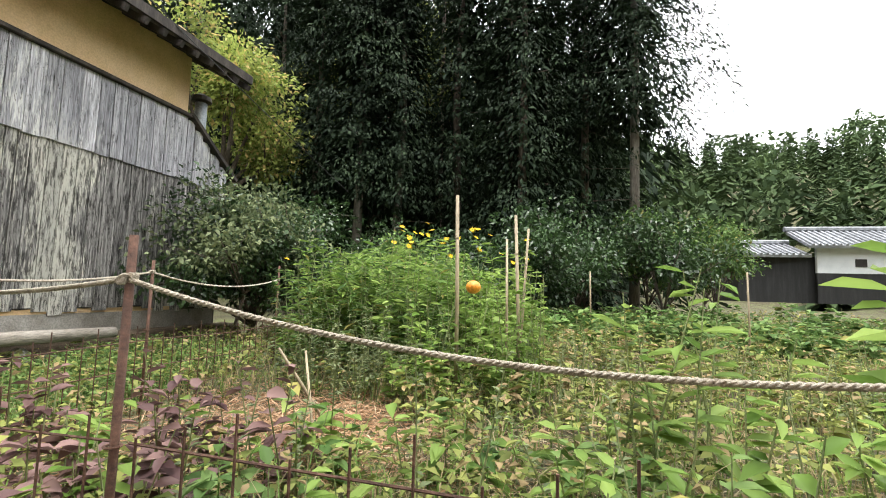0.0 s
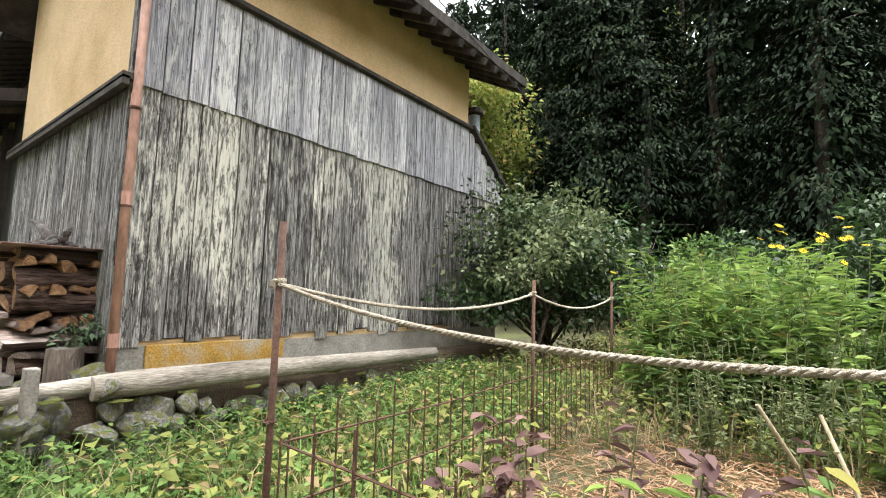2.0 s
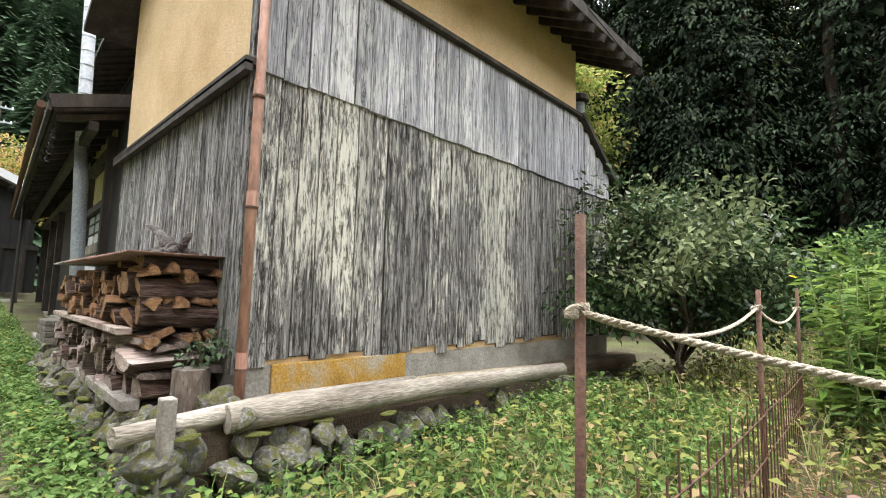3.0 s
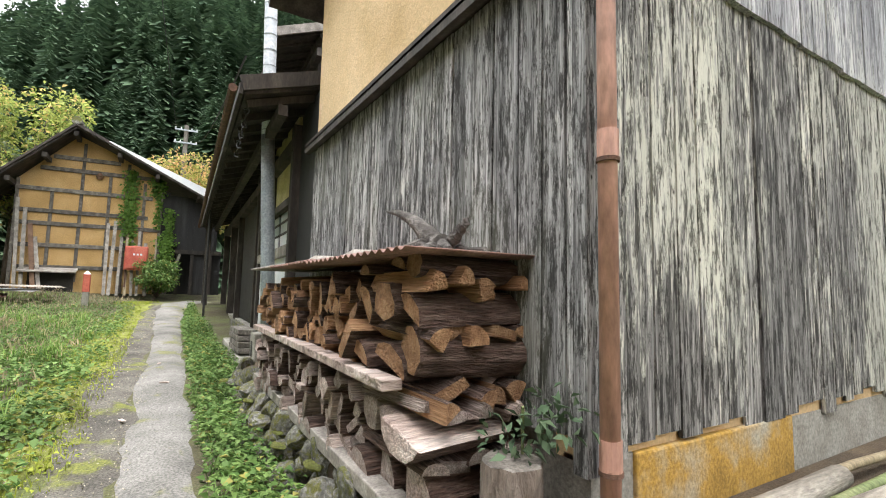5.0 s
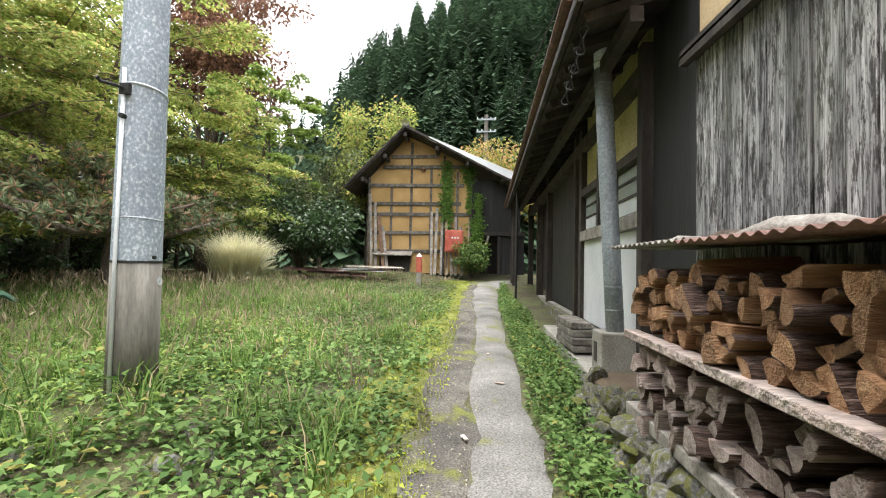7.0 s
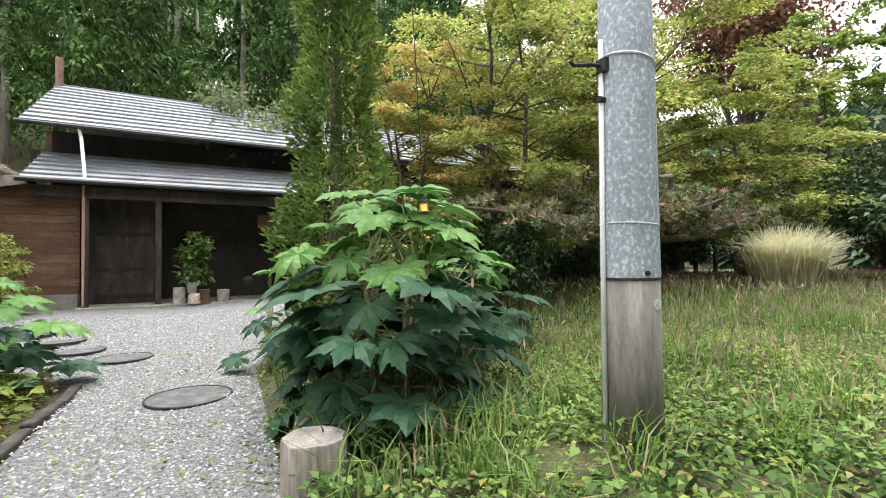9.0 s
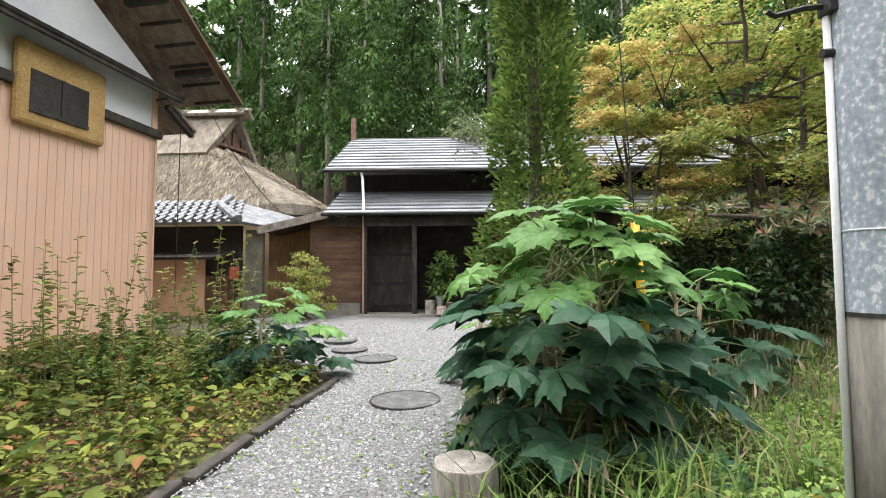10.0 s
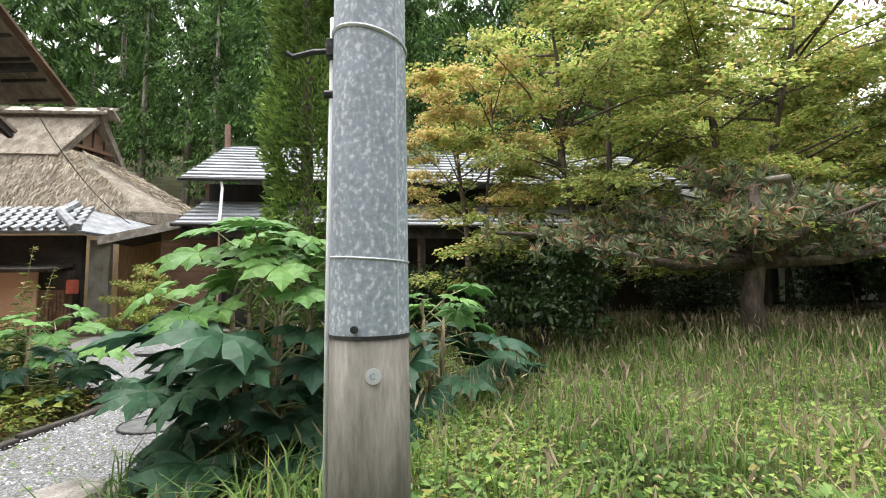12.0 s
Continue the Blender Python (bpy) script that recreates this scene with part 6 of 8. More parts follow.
part("cane", Build().tube([(-5.62, 2.6, .42), (-5.58, 3.6, .44), (-5.6, 4.8, .41)], .025, 8), M["stem"], bm4, smooth=True)
# block stones by the pipe foot
sf = thing("foundation_stones", (-5.85, 1.4, .38), "pale foundation stones at the foot of the downpipe", "stones")
rocks(sf, 6, lambda r, i: (-5.98 + .09 * i + r.normal(0, .02), 1.36 + r.normal(0, .05), .44 + r.normal(0, .02)), .2, 47)

# ---- fence of rope, posts and mesh ----
POSTS = {"a": (-3.30, 1.16, -.15, 1.36, 1.137), "b": (-1.24, 1.12, -.3, 1.19, 1.06), "c": (-3.31, 3.21, -.1, 1.24, 1.14), "d": (-3.36, 5.1, 0, 1.3, 1.13), "e": (1.7, 1.05, -.35, 1.25, 1.08)}
for k, (x, y, z0, z1, zr_) in POSTS.items():
    p = thing("fence_post", (x, y, z0), "rusty iron fence post with rope tied round it", "post", "garden fence posts")
    part("rod", Build().tube([(x, y, z0 - .1), (x + .01, y, z1)], .0125, 10), M["rust"], p, smooth=True)
    for q in range(3):
        part("knot", Build().tube([(x + .022 * math.cos(a), y + .022 * math.sin(a), zr_ + .012 * math.sin(a + q)) for a in np.linspace(0, 6.283, 13)], .008, 6), M["rope"], p)
    part("tie", Build().tube([(x + .022 * math.cos(a), y + .022 * math.sin(a), zr_ - .48) for a in np.linspace(0, 6.283, 9)], .005, 5), M["rust"], p)


def rope(p, q, sag, label):
    p, q = np.array(p), np.array(q)
    L = float(np.linalg.norm(q - p))
    n = int(L / .012)
    u = np.linspace(0, 1, n)
    c = p + (q - p) * u[:, None]
    c[:, 2] -= sag * 4 * u * (1 - u)
    d = unit(np.gradient(c, axis=0))
    s = unit(np.cross(d, np.array([[0, 0, 1.0]])))
    w = np.cross(s, d)
    t = thing("rope", tuple(p), label, "rope", "garden fence ropes")
    for k in range(3):
        a = u * L / .055 * 2 * math.pi + k * 2.094
        h = c + (s * np.cos(a)[:, None] + w * np.sin(a)[:, None]) * .0043
        part("strand", Build().tube([tuple(e) for e in h], .0052, 5, False), M["rope"], t, smooth=True)


def rp(k):
    return (POSTS[k][0], POSTS[k][1], POSTS[k][4])


rope(rp("b"), rp("e"), .19, "twisted pale rope sagging between fence posts")
rope(rp("a"), rp("b"), .10, "twisted pale rope between fence posts")
rope(rp("a"), rp("c"), .10, "pale rope between fence posts")
rope(rp("c"), rp("d"), .10, "pale rope between fence posts")
for name_, p, q, gap in (("a", (-3.3, 1.19), (-1.26, 1.15), .19), ("b", (-1.22, 1.15), (1.7, 1.08), .17), ("c", (-3.28, 1.2), (-3.29, 3.2), .11), ("d", (-3.3, 3.24), (-3.34, 5.1), .11)):
    L = math.hypot(q[0] - p[0], q[1] - p[1])
    z0 = lie1((p[0] + q[0]) / 2, (p[1] + q[1]) / 2)
    mp_ = thing("wire_mesh_panel", (p[0], p[1], z0), "rusty welded wire mesh panel between fence posts", "fence", "garden mesh panels")
    top_ = .60
    for i in range(int(L / gap) + 1):
        f = (i * gap + .03) / L
        if f > 1:
            break
        x, y = p[0] + (q[0] - p[0]) * f, p[1] + (q[1] - p[1]) * f
        part("upright_wire", Build().tube([(x, y, z0 - .1), (x, y, top_ + .05 * ((i * 7) % 3))], .0042, 5), M["rust"], mp_)
    for z in (top_ - .02, top_ - .24, top_ - .46):
        part("cross_wire", Build().tube([(p[0], p[1] + .006, z), ((p[0] + q[0]) / 2, (p[1] + q[1]) / 2 + .006, z - .02), (q[0], q[1] + .006, z)], .0045, 5), M["rust"], mp_)
# stakes in the bed
for i, (x, y, x2, y2, z1, r) in enumerate(((-.96, 4.35, -.92, 4.3, 1.98, .02), (-.42, 4.6, -.36, 4.5, 1.82, .018), (-.52, 4.75, -.5, 4.6, 1.6, .014), (-.30, 4.7, -.42, 4.7, 1.7, .014), (.55, 9.0, .55, 9.0, 1.5, .016), (-2.0, 3.1, -1.66, 3.4, .6, .012), (-1.75, 3.05, -1.5, 2.8, .6, .01), (2.6, 7.5, 2.6, 7.5, 1.45, .014))):
    z0 = lie1(x2, y2) - .1
    s = thing("garden_stake", (x2, y2, z0), "dry bamboo plant stake in the garden bed", "stake", "garden stakes")
    part("cane", Build().tube([(x2, y2, z0), ((x + x2) / 2 + .01, (y + y2) / 2, (z0 + z1) / 2), (x, y, z1)], (r, r, r * .85), 7), M["bamboo"], s, smooth=True)
    for k in range(3):
        f = .3 + .25 * k
        part("node", Build().tube([(x2 + (x - x2) * f, y2 + (y - y2) * f, z0 + (z1 - z0) * f + d) for d in (-.006, .006)], r * 1.2, 7), M["bamboo"], s)
pk = thing("pumpkin", (-.8, 4.43, 1.0), "small round orange pumpkin hanging among the vines", "pumpkin")
b = Build()
n = 20
v = []
for j in range(9):
    ph = math.pi * j / 8
    for k in range(n):
        rr = .075 * math.sin(ph) * (1 - .1 * abs(math.sin(k * math.pi * 5 / n)))
        v.append((-.8 + rr * math.cos(k * 6.283 / n), 4.43 + rr * math.sin(k * 6.283 / n), 1.1 + .065 * math.cos(ph)))
b.add(v, [(j * n + k, j * n + (k + 1) % n, (j + 1) * n + (k + 1) % n, (j + 1) * n + k) for j in range(8) for k in range(n)])
part("fruit", b, rough_stuff("orange_rind", (0.6, 0.2, 0.02), (0.72, 0.28, 0.03), (0.8, 0.36, 0.06), 6, 40, .4, relief=.05), pk, smooth=True)
part("stalk", Build().tube([(-.8, 4.43, 1.16), (-.79, 4.42, 1.22), (-.85, 4.38, 1.3)], .008, 6), M["stem"], pk)

# ---- large-leaved rice-paper plants ----
def palm_leaf(seed, lobes=8):
    """A big palmate leaf of radius 1: pointed lobes with a tooth on each side, ribbed along the middle, its stalk at the origin."""
    rng = np.random.default_rng(seed)
    V, F = [(0, 0, 0)], []
    total = math.radians(rng.uniform(285, 315))
    half = total / lobes / 2
    sag = rng.uniform(.15, .36)
    for i in range(lobes):
        a = -total / 2 + total * (i + .5) / lobes + math.pi / 2 + rng.normal(0, .04)
        L = (1 - .3 * abs((i + .5) / lobes - .5) * 2) * rng.uniform(.9, 1.08)

        def pt(r, da, lift):
            z = .2 * r - sag * r * r + lift
            return (r * math.cos(a + da), r * math.sin(a + da), z)
        k = len(V)
        V += [pt(.46 * L, -half, -.03), pt(.44 * L, 0, .045), pt(.46 * L, half, -.03),
              pt(.66 * L, -half * .98, -.05), pt(.66 * L, 0, .04), pt(.66 * L, half * .98, -.05),
              pt(.80 * L, -half * .86, -.08), pt(.82 * L, 0, .01), pt(.80 * L, half * .86, -.08),
              pt(.83 * L, -half * .52, -.06), pt(.83 * L, half * .52, -.06), pt(1.1 * L, rng.normal(0, .05), -.09)]
        F += [(0, k, k + 1), (0, k + 1, k + 2), (k, k + 3, k + 4, k + 1), (k + 1, k + 4, k + 5, k + 2),
              (k + 3, k + 6, k + 9, k + 4), (k + 4, k + 10, k + 8, k + 5), (k + 4, k + 9, k + 7), (k + 4, k + 7, k + 10), (k + 9, k + 11, k + 7), (k + 7, k + 11, k + 10)]
    b = Build()
    b.v, b.f, b.m = V, F, [0] * len(F)
    return b


def leaf_tone(name, dark, light):
    m, t, bs = node_mat(name, .5)
    bs.inputs["Specular IOR Level"].default_value = .25
    o = t.nodes.new("ShaderNodeObjectInfo")
    r = ramp(t, ((0, dark), (1, light)))
    t.links.new(o.outputs["Random"], r.inputs[0])
    n = noise_of(t, 7, detail=5)
    r2 = ramp(t, ((.3, (.72, .74, .72)), (.7, (1.2, 1.18, 1.1))))
    t.links.new(n.outputs[0], r2.inputs[0])
    col = mixed(t, "MULTIPLY", 1.0, r.outputs[0], r2.outputs[0])
    t.links.new(col, bs.inputs["Base Color"])
    bump(t, bs, n.outputs[0], .4, .02)
    tr = t.nodes.new("ShaderNodeBsdfTranslucent")
    t.links.new(col, tr.inputs[0])
    mix = t.nodes.new("ShaderNodeMixShader")
    mix.inputs[0].default_value = .2
    t.links.new(bs.outputs[0], mix.inputs[1])
    t.links.new(tr.outputs[0], mix.inputs[2])
    t.links.new(mix.outputs[0], t.nodes["Material Output"].inputs[0])
    return m


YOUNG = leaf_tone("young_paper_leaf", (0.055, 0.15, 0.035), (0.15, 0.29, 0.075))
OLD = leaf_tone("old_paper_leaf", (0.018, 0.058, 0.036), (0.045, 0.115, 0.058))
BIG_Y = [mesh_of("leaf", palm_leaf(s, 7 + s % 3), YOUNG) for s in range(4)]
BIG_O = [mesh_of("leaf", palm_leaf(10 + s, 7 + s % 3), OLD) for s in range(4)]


def paper_plant(x, y, h, spread, n, seed, label, size=.33, young=.45):
    rng = np.random.default_rng(seed)
    z0 = lie1(x, y)
    t = thing("rice_paper_plant", (x, y, z0), label, "plant", "rice-paper plants")
    stems = []
    for i in range(max(2, n // 14)):
        a = rng.uniform(0, 6.28)
        r = spread * rng.uniform(.1, .35)
        p0, p1 = Vector((x + .12 * math.cos(a), y + .12 * math.sin(a), z0)), Vector((x + r * math.cos(a), y + r * math.sin(a), z0 + h * rng.uniform(.55, .8)))
        part("stem", Build().tube([p0, p0.lerp(p1, .5) + Vector((.03, .02, .05)), p1], (.028, .024, .016), 8), M["bamboo"], t, smooth=True)
        stems.append((p0, p1))
    for i in range(n):
        f = (i + .5) / n
        a = i * 2.39996 + rng.normal(0, .35)
        if f < .56:                       # skirt of old leaves
            hz = z0 + h * (.08 + .88 * f) + rng.normal(0, .05)
            r = spread * rng.uniform(.45, 1.05) * (1 - .25 * f)
        else:                             # crown of young ones on long stalks
            hz = z0 + h * (.56 + .44 * ((f - .56) / .44) ** .8) + rng.normal(0, .05)
            r = spread * (.9 - .5 * ((f - .56) / .44)) * rng.uniform(.5, 1.1)
        c = Vector((x + r * math.cos(a), y + r * math.sin(a), hz + rng.normal(0, .04)))
        p0, p1 = stems[i % len(stems)]
        q = p0.lerp(p1, min(1.0, .2 + f))
        part("leaf_stalk", Build().tube([q, q.lerp(c, .5) + Vector((0, 0, .06)), c], (.008, .007, .005), 5), M["stem"], t)
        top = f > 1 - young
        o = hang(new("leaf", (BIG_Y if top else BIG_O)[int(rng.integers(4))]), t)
        s = size * rng.uniform(.8, 1.15) * (1.12 if f < .6 else .85)
        tilt = rng.uniform(4, 34) if f < .8 else rng.uniform(-4, 18)
        o.matrix_basis = Matrix.Translation(c) @ pose(0, 0, 0, 0, 0, math.degrees(a) - 90) @ pose(0, 0, 0, -tilt + rng.normal(0, 8), rng.normal(0, 12), 0) @ Matrix.Diagonal((s, s, s, 1))
    for i in range(3):
        p1 = stems[i % len(stems)][1]
        part("bud", Build().tube([p1, p1 + Vector((.02, 0, .1)), p1 + Vector((.0, .01, .2))], (.014, .022, .004), 7), M["bamboo"], t)
    return t


paper_plant(-8.8, -3.95, 1.74, .86, 92, 1, "big rice-paper plant with broad lobed leaves beside the drive", .30, .4)
paper_plant(-10.15, -5.2, 1.2, .9, 26, 2, "rice-paper plant with dark lobed leaves behind the pole", .33, .35)
paper_plant(-5.4, -6.6, 1.1, .85, 30, 3, "young rice-paper plant in the raised bed", .3, .45)
paper_plant(-8.25, -6.2, 1.15, .45, 9, 4, "small rice-paper plant at the edge of the gravel", .24, .6)

# ---- ground plants ----
def scatter(n, x0, x1, y0, y1, ok, rng):
    x, y = rng.uniform(x0, x1, n), rng.uniform(y0, y1, n)
    k = ok(x, y)
    x, y = x[k], y[k]
    return np.stack([x, y, lie(x, y)], 1)


def on_drive(x, y):
    l = np.interp(-y, [2.3, 3.6, 6.5, 7.7, 9.5, 12.6], [-6.1, -6.2, -6.25, -4.6, -3.2, -2.2])
    r = np.interp(-y, [2.3, 3.6, 6.5, 8.5, 10.5, 12.2], [-7.9, -7.9, -8.0, -8.6, -9.5, -9.8])
    return (x > r) & (x < l) & (y < -2.3)


def path_y(x):
    return np.interp(-x, [-4, 0, 4, 8, 10, 13, 16, 19, 21, 23.2], [-.15, -.1, 0, .03, .05, .1, .12, .12, .3, .9])


rng = np.random.default_rng(77)


def blotch(x, y, f=.5, s=0):
    """Slow waves that thin and thicken the growth."""
    return .5 + .25 * np.sin(x * f * 2.1 + s) * np.cos(y * f * 1.7 - s) + .25 * np.sin((x + y) * f * 3.3 + 2 * s)


field = lambda x, y: (y < path_y(x) - .5) & ~on_drive(x, y) & (y > -11.5)
# tall grass of the field
P = scatter(60000, -23, -8.3, -11, -.4, lambda x, y: field(x, y) & (y < path_y(x) - .9) & (blotch(x, y, .6) > rng.random(len(x)) * .8) & (np.hypot(x + 9.3, y + 1.6) > 1.3), rng)
far = np.clip((-P[:, 1] - .8) / 3, .25, 1)
H = rng.uniform(.13, .36, len(P)) * far * np.where(P[:, 0] < -16, .55, 1)
stuff("field_grass", [blades(P, H, rng.uniform(.2, .8, len(P)), rng.uniform(.006, .013, len(P)), rng)], M["grass"], "lush green field grass beyond the pole", "grass")
# seed heads
k = rng.random(len(P)) < .26
Q = P[k] + np.stack([rng.normal(0, .05, k.sum()), rng.normal(0, .05, k.sum()), H[k] * 1.15], 1)
stuff("grass_heads", [leaf_arrays(Q, rand_dirs(len(Q), rng, 3.0), rng.normal(0, 1, (len(Q), 3)), rng.uniform(.08, .16, len(Q)), rng.uniform(.012, .022, len(Q))),
                      blades(P[k], H[k] * 1.25, .1, .004, rng)], leaf_mat("seed_heads", (0.24, 0.19, 0.14), (0.46, 0.38, 0.27), .7, .3), "brownish grass seed heads over the field", "grass")
# low broad weeds
P = scatter(48000, -20, -6.3, -8.5, -.2, lambda x, y: field(x, y) & (blotch(x, y, 1.1, 1) + .45 > rng.random(len(x)) * (1 + np.hypot(x + 8.5, y + 1.5) / 5)), rng)


def herb(P, lo, hi, l0, l1, per, rng):
    """Small herbs: a few leaves at uneven heights about each foot."""
    P = np.repeat(P, per, 0)
    n = len(P)
    a = rng.uniform(0, 6.283, n)
    h = rng.uniform(lo, hi, n)
    P = P + np.stack([np.cos(a) * .04, np.sin(a) * .04, h], 1)
    D = np.stack([np.cos(a), np.sin(a), rng.normal(.1, .35, n)], 1)
    N = np.stack([rng.normal(0, .3, n), rng.normal(0, .3, n), np.ones(n)], 1)
    L = rng.uniform(l0, l1, n)
    return leaf_arrays(P, D, N, L, L * rng.uniform(.5, .75, n), .25, l1 > .1)


near = np.hypot(P[:, 0] + 9, P[:, 1] + 1.4) < 3.2
stuff("broad_weeds", [herb(P[near][::8], .03, .2, .05, .09, 4, rng)], M["weed"], "larger light green weeds at the field edge", "weeds")
T_ = scatter(170, -18, -8.6, -7.5, -.8, lambda x, y: field(x, y), rng)
T_ = np.repeat(T_, 46, 0) + np.concatenate([rng.normal(0, .07, (len(T_) * 46, 2)), np.zeros((len(T_) * 46, 1))], 1)
stuff("grass_tufts", [blades(T_, rng.uniform(.14, .42, len(T_)), rng.uniform(.3, 1.0, len(T_)), rng.uniform(.007, .013, len(T_)), rng)], M["grass"], "arching tufts of grass in the field", "grass")
keep = (blotch(P[:, 0], P[:, 1], 1.9, 4) > .3) & (rng.random(len(P)) < np.clip(1.6 + P[:, 1] * .36, .12, 1))
P = P[keep]
stuff("field_weeds", [herb(P, .01, .16, .025, .08, 3, rng)], M["weed"], "low broad-leaved weeds covering the field edge", "weeds")
Q = scatter(11000, -14.5, -8.4, -6.4, -1.4, lambda x, y: field(x, y) & (blotch(x, y, 1.3, 5) > rng.random(len(x)) * .7) & (rng.random(len(x)) < 1.3 - np.hypot((x + 11) / 2.9, (y + 4) / 2.3)), rng)
stuff("low_clover", [herb(Q, .03, .17, .025, .055, 4, rng)], leaf_mat("pale_clover_leaves", (0.14, 0.215, 0.045), (0.32, 0.42, 0.12), .6, .35, (0.38, 0.3, 0.17), .08), "pale yellow-green clover and low weeds round the pole", "weeds")
# moss and short grass beside the path
P = scatter(26000, -22, 1, -1.6, .4, lambda x, y: (y < path_y(x) - .28) & (y > path_y(x) - 1.0 - .25 * np.sin(x * 1.7)) & ~on_drive(x, y - .4) & (rng.random(len(x)) < .4 + .6 * blotch(x, y, 1.5, 2)), rng)
stuff("verge_grass", [blades(P, rng.uniform(.03, .09, len(P)), .5, .007, rng), herb(P[::3], .0, .05, .02, .05, 2, rng)], leaf_mat("yellow_green_turf", (0.17, 0.22, 0.03), (0.36, 0.40, 0.07), .6, .3), "bright short mossy grass along the path", "grass")
# weeds at the foot of the terrace
P = scatter(9000, -22, -5.0, .45, 1.05, lambda x, y: (y > np.interp(-x, [5, 8, 13, 16, 19, 22], [.5, .52, .62, .68, .85, 1.3])) & (y < np.where(x > -10.3, .88, 1.15 + .04 * (-9.6 - x))), rng)
stuff("terrace_weeds", [herb(P, .01, .2, .025, .07, 3, rng), blades(P[::4], rng.uniform(.08, .25, len(P[::4])), .7, .009, rng)], M["weed"], "weeds and grass between path and terrace stones", "weeds")
# front-left plants by the terrace corner
P = scatter(4200, -5.45, -3.5, .4, 5.2, lambda x, y: rng.random(len(x)) < .9, rng)
stuff("corner_weeds", [herb(P[::2], .02, .26, .03, .075, 4, rng), blades(P, rng.uniform(.1, .35, len(P)), .6, .007, rng)], M["weed"], "leafy weeds at the foot of the terrace", "weeds")
# garden ground cover
gard = lambda x, y: (y > 1.0) & (x > -5.0)
P = scatter(19000, -5, 7, .7, 13, lambda x, y: gard(x, y) & (np.hypot((x + 2.1) / 1.2, (y - 3.2) / .85) > 1.0) & (rng.random(len(x)) < 1.25 / (1 + .12 * y)), rng)
stuff("garden_weeds", [herb(P, .02, .34, .03, .095, 3, rng)], M["garden"], "tangled low weeds over the garden plot", "weeds")
P = scatter(22000, -4.8, 7, .6, 12, lambda x, y: (blotch(x, y, .9, 3) > rng.random(len(x))) & (np.hypot((x + 2.1) / 1.15, (y - 3.2) / .8) > 1.0), rng)
stuff("garden_dry_grass", [blades(P + .02, rng.uniform(.08, .42, len(P)), rng.uniform(.4, 1.0, len(P)), .008, rng)], M["dry_grass"], "dry yellowed grass in the garden plot", "grass")
stuff("garden_grass", [blades(P, rng.uniform(.12, .5, len(P)), rng.uniform(.3, .9, len(P)), rng.uniform(.006, .011, len(P)), rng)], M["grass"], "rough grass in the garden plot", "grass")
# straw mulch
a = rng.uniform(0, 6.283, 9000)
x, y = -2.0 + rng.normal(0, .85, 9000), 3.2 + rng.normal(0, .75, 9000)
P = np.stack([x, y, lie(x, y) + rng.uniform(.0, .06, 9000)], 1)
stuff("straw_mulch", [leaf_arrays(P, np.stack([np.cos(a), np.sin(a), rng.normal(0, .25, 9000)], 1), rng.normal(0, 1, (9000, 3)), rng.uniform(.06, .2, 9000), .008)], leaf_mat("straw_bits", (0.30, 0.17, 0.10), (0.52, 0.35, 0.23), .8, .1), "reddish dry straw mulch on the bed", "mulch")
x, y = 1.0 + rng.normal(0, 1.2, 5000), 2.9 + rng.normal(0, .8, 5000)
a = rng.uniform(0, 6.283, 5000)
P = np.stack([x, y, lie(x, y) + rng.uniform(.0, .08, 5000)], 1)
stuff("straw_mulch", [leaf_arrays(P, np.stack([np.cos(a), np.sin(a), rng.normal(0, .25, 5000)], 1), rng.normal(0, 1, (5000, 3)), rng.uniform(.06, .2, 5000), .008)], leaf_mat("pale_straw_bits", (0.3, 0.23, 0.15), (0.5, 0.42, 0.3), .8, .1), "pale dry straw mulch on the bed", "mulch")


def stand(name, label, category, x0, x1, y0, y1, n, h0, h1, mat, l, w, per, seed, droop=.2, ok=None, bare=.15):
    """Upright stems set with leaves all along."""
    rng = np.random.default_rng(seed)
    P = scatter(n, x0, x1, y0, y1, ok or (lambda x, y: x > -99), rng)
    n = len(P)
    h = rng.uniform(h0, h1, n)
    lean = rng.normal(0, .16, (n, 2))
    VF = []
    f = rng.uniform(bare, 1.0, (n, per))
    B = P[:, None, :] + np.stack([lean[:, None, 0] * f * h[:, None], lean[:, None, 1] * f * h[:, None], f * h[:, None]], -1)
    a = rng.uniform(0, 6.283, (n, per))
    D = np.stack([np.cos(a), np.sin(a), np.full(a.shape, .35 - droop) + rng.normal(0, .25, a.shape)], -1)
    N = np.stack([rng.normal(0, .25, a.shape), rng.normal(0, .25, a.shape), np.ones(a.shape)], -1)
    L = l * rng.uniform(.6, 1.25, a.shape) * (1.15 - .45 * f)
    VF.append(leaf_arrays(B.reshape(-1, 3), D.reshape(-1, 3), N.reshape(-1, 3), L.ravel(), (L * w * 1.1).ravel(), .25, l > .1))
    ob = stuff(name, VF, mat, label, category)
    b = Build()
    for i in range(n):
        t_ = (P[i, 0] + lean[i, 0] * h[i], P[i, 1] + lean[i, 1] * h[i], P[i, 2] + h[i])
        b.tube([tuple(P[i]), t_], (.007, .003), 4, False)
    tagged(hang(new("stem", mesh_of("stem", b, M["stem"])), ob), kind="stuff")
    return ob


stand("sunroot_stand", "tall bright green stand of yellow-flowered sunroot", "plants", -3.2, -.4, 5.0, 6.8, 150, 1.0, 1.65, M["bright"], .21, .24, 30, 201)
stand("sunroot_stand", "tall leafy green stand by the fence", "plants", -3.0, -1.2, 4.6, 5.6, 60, .9, 1.45, M["weed"], .16, .26, 30, 202)
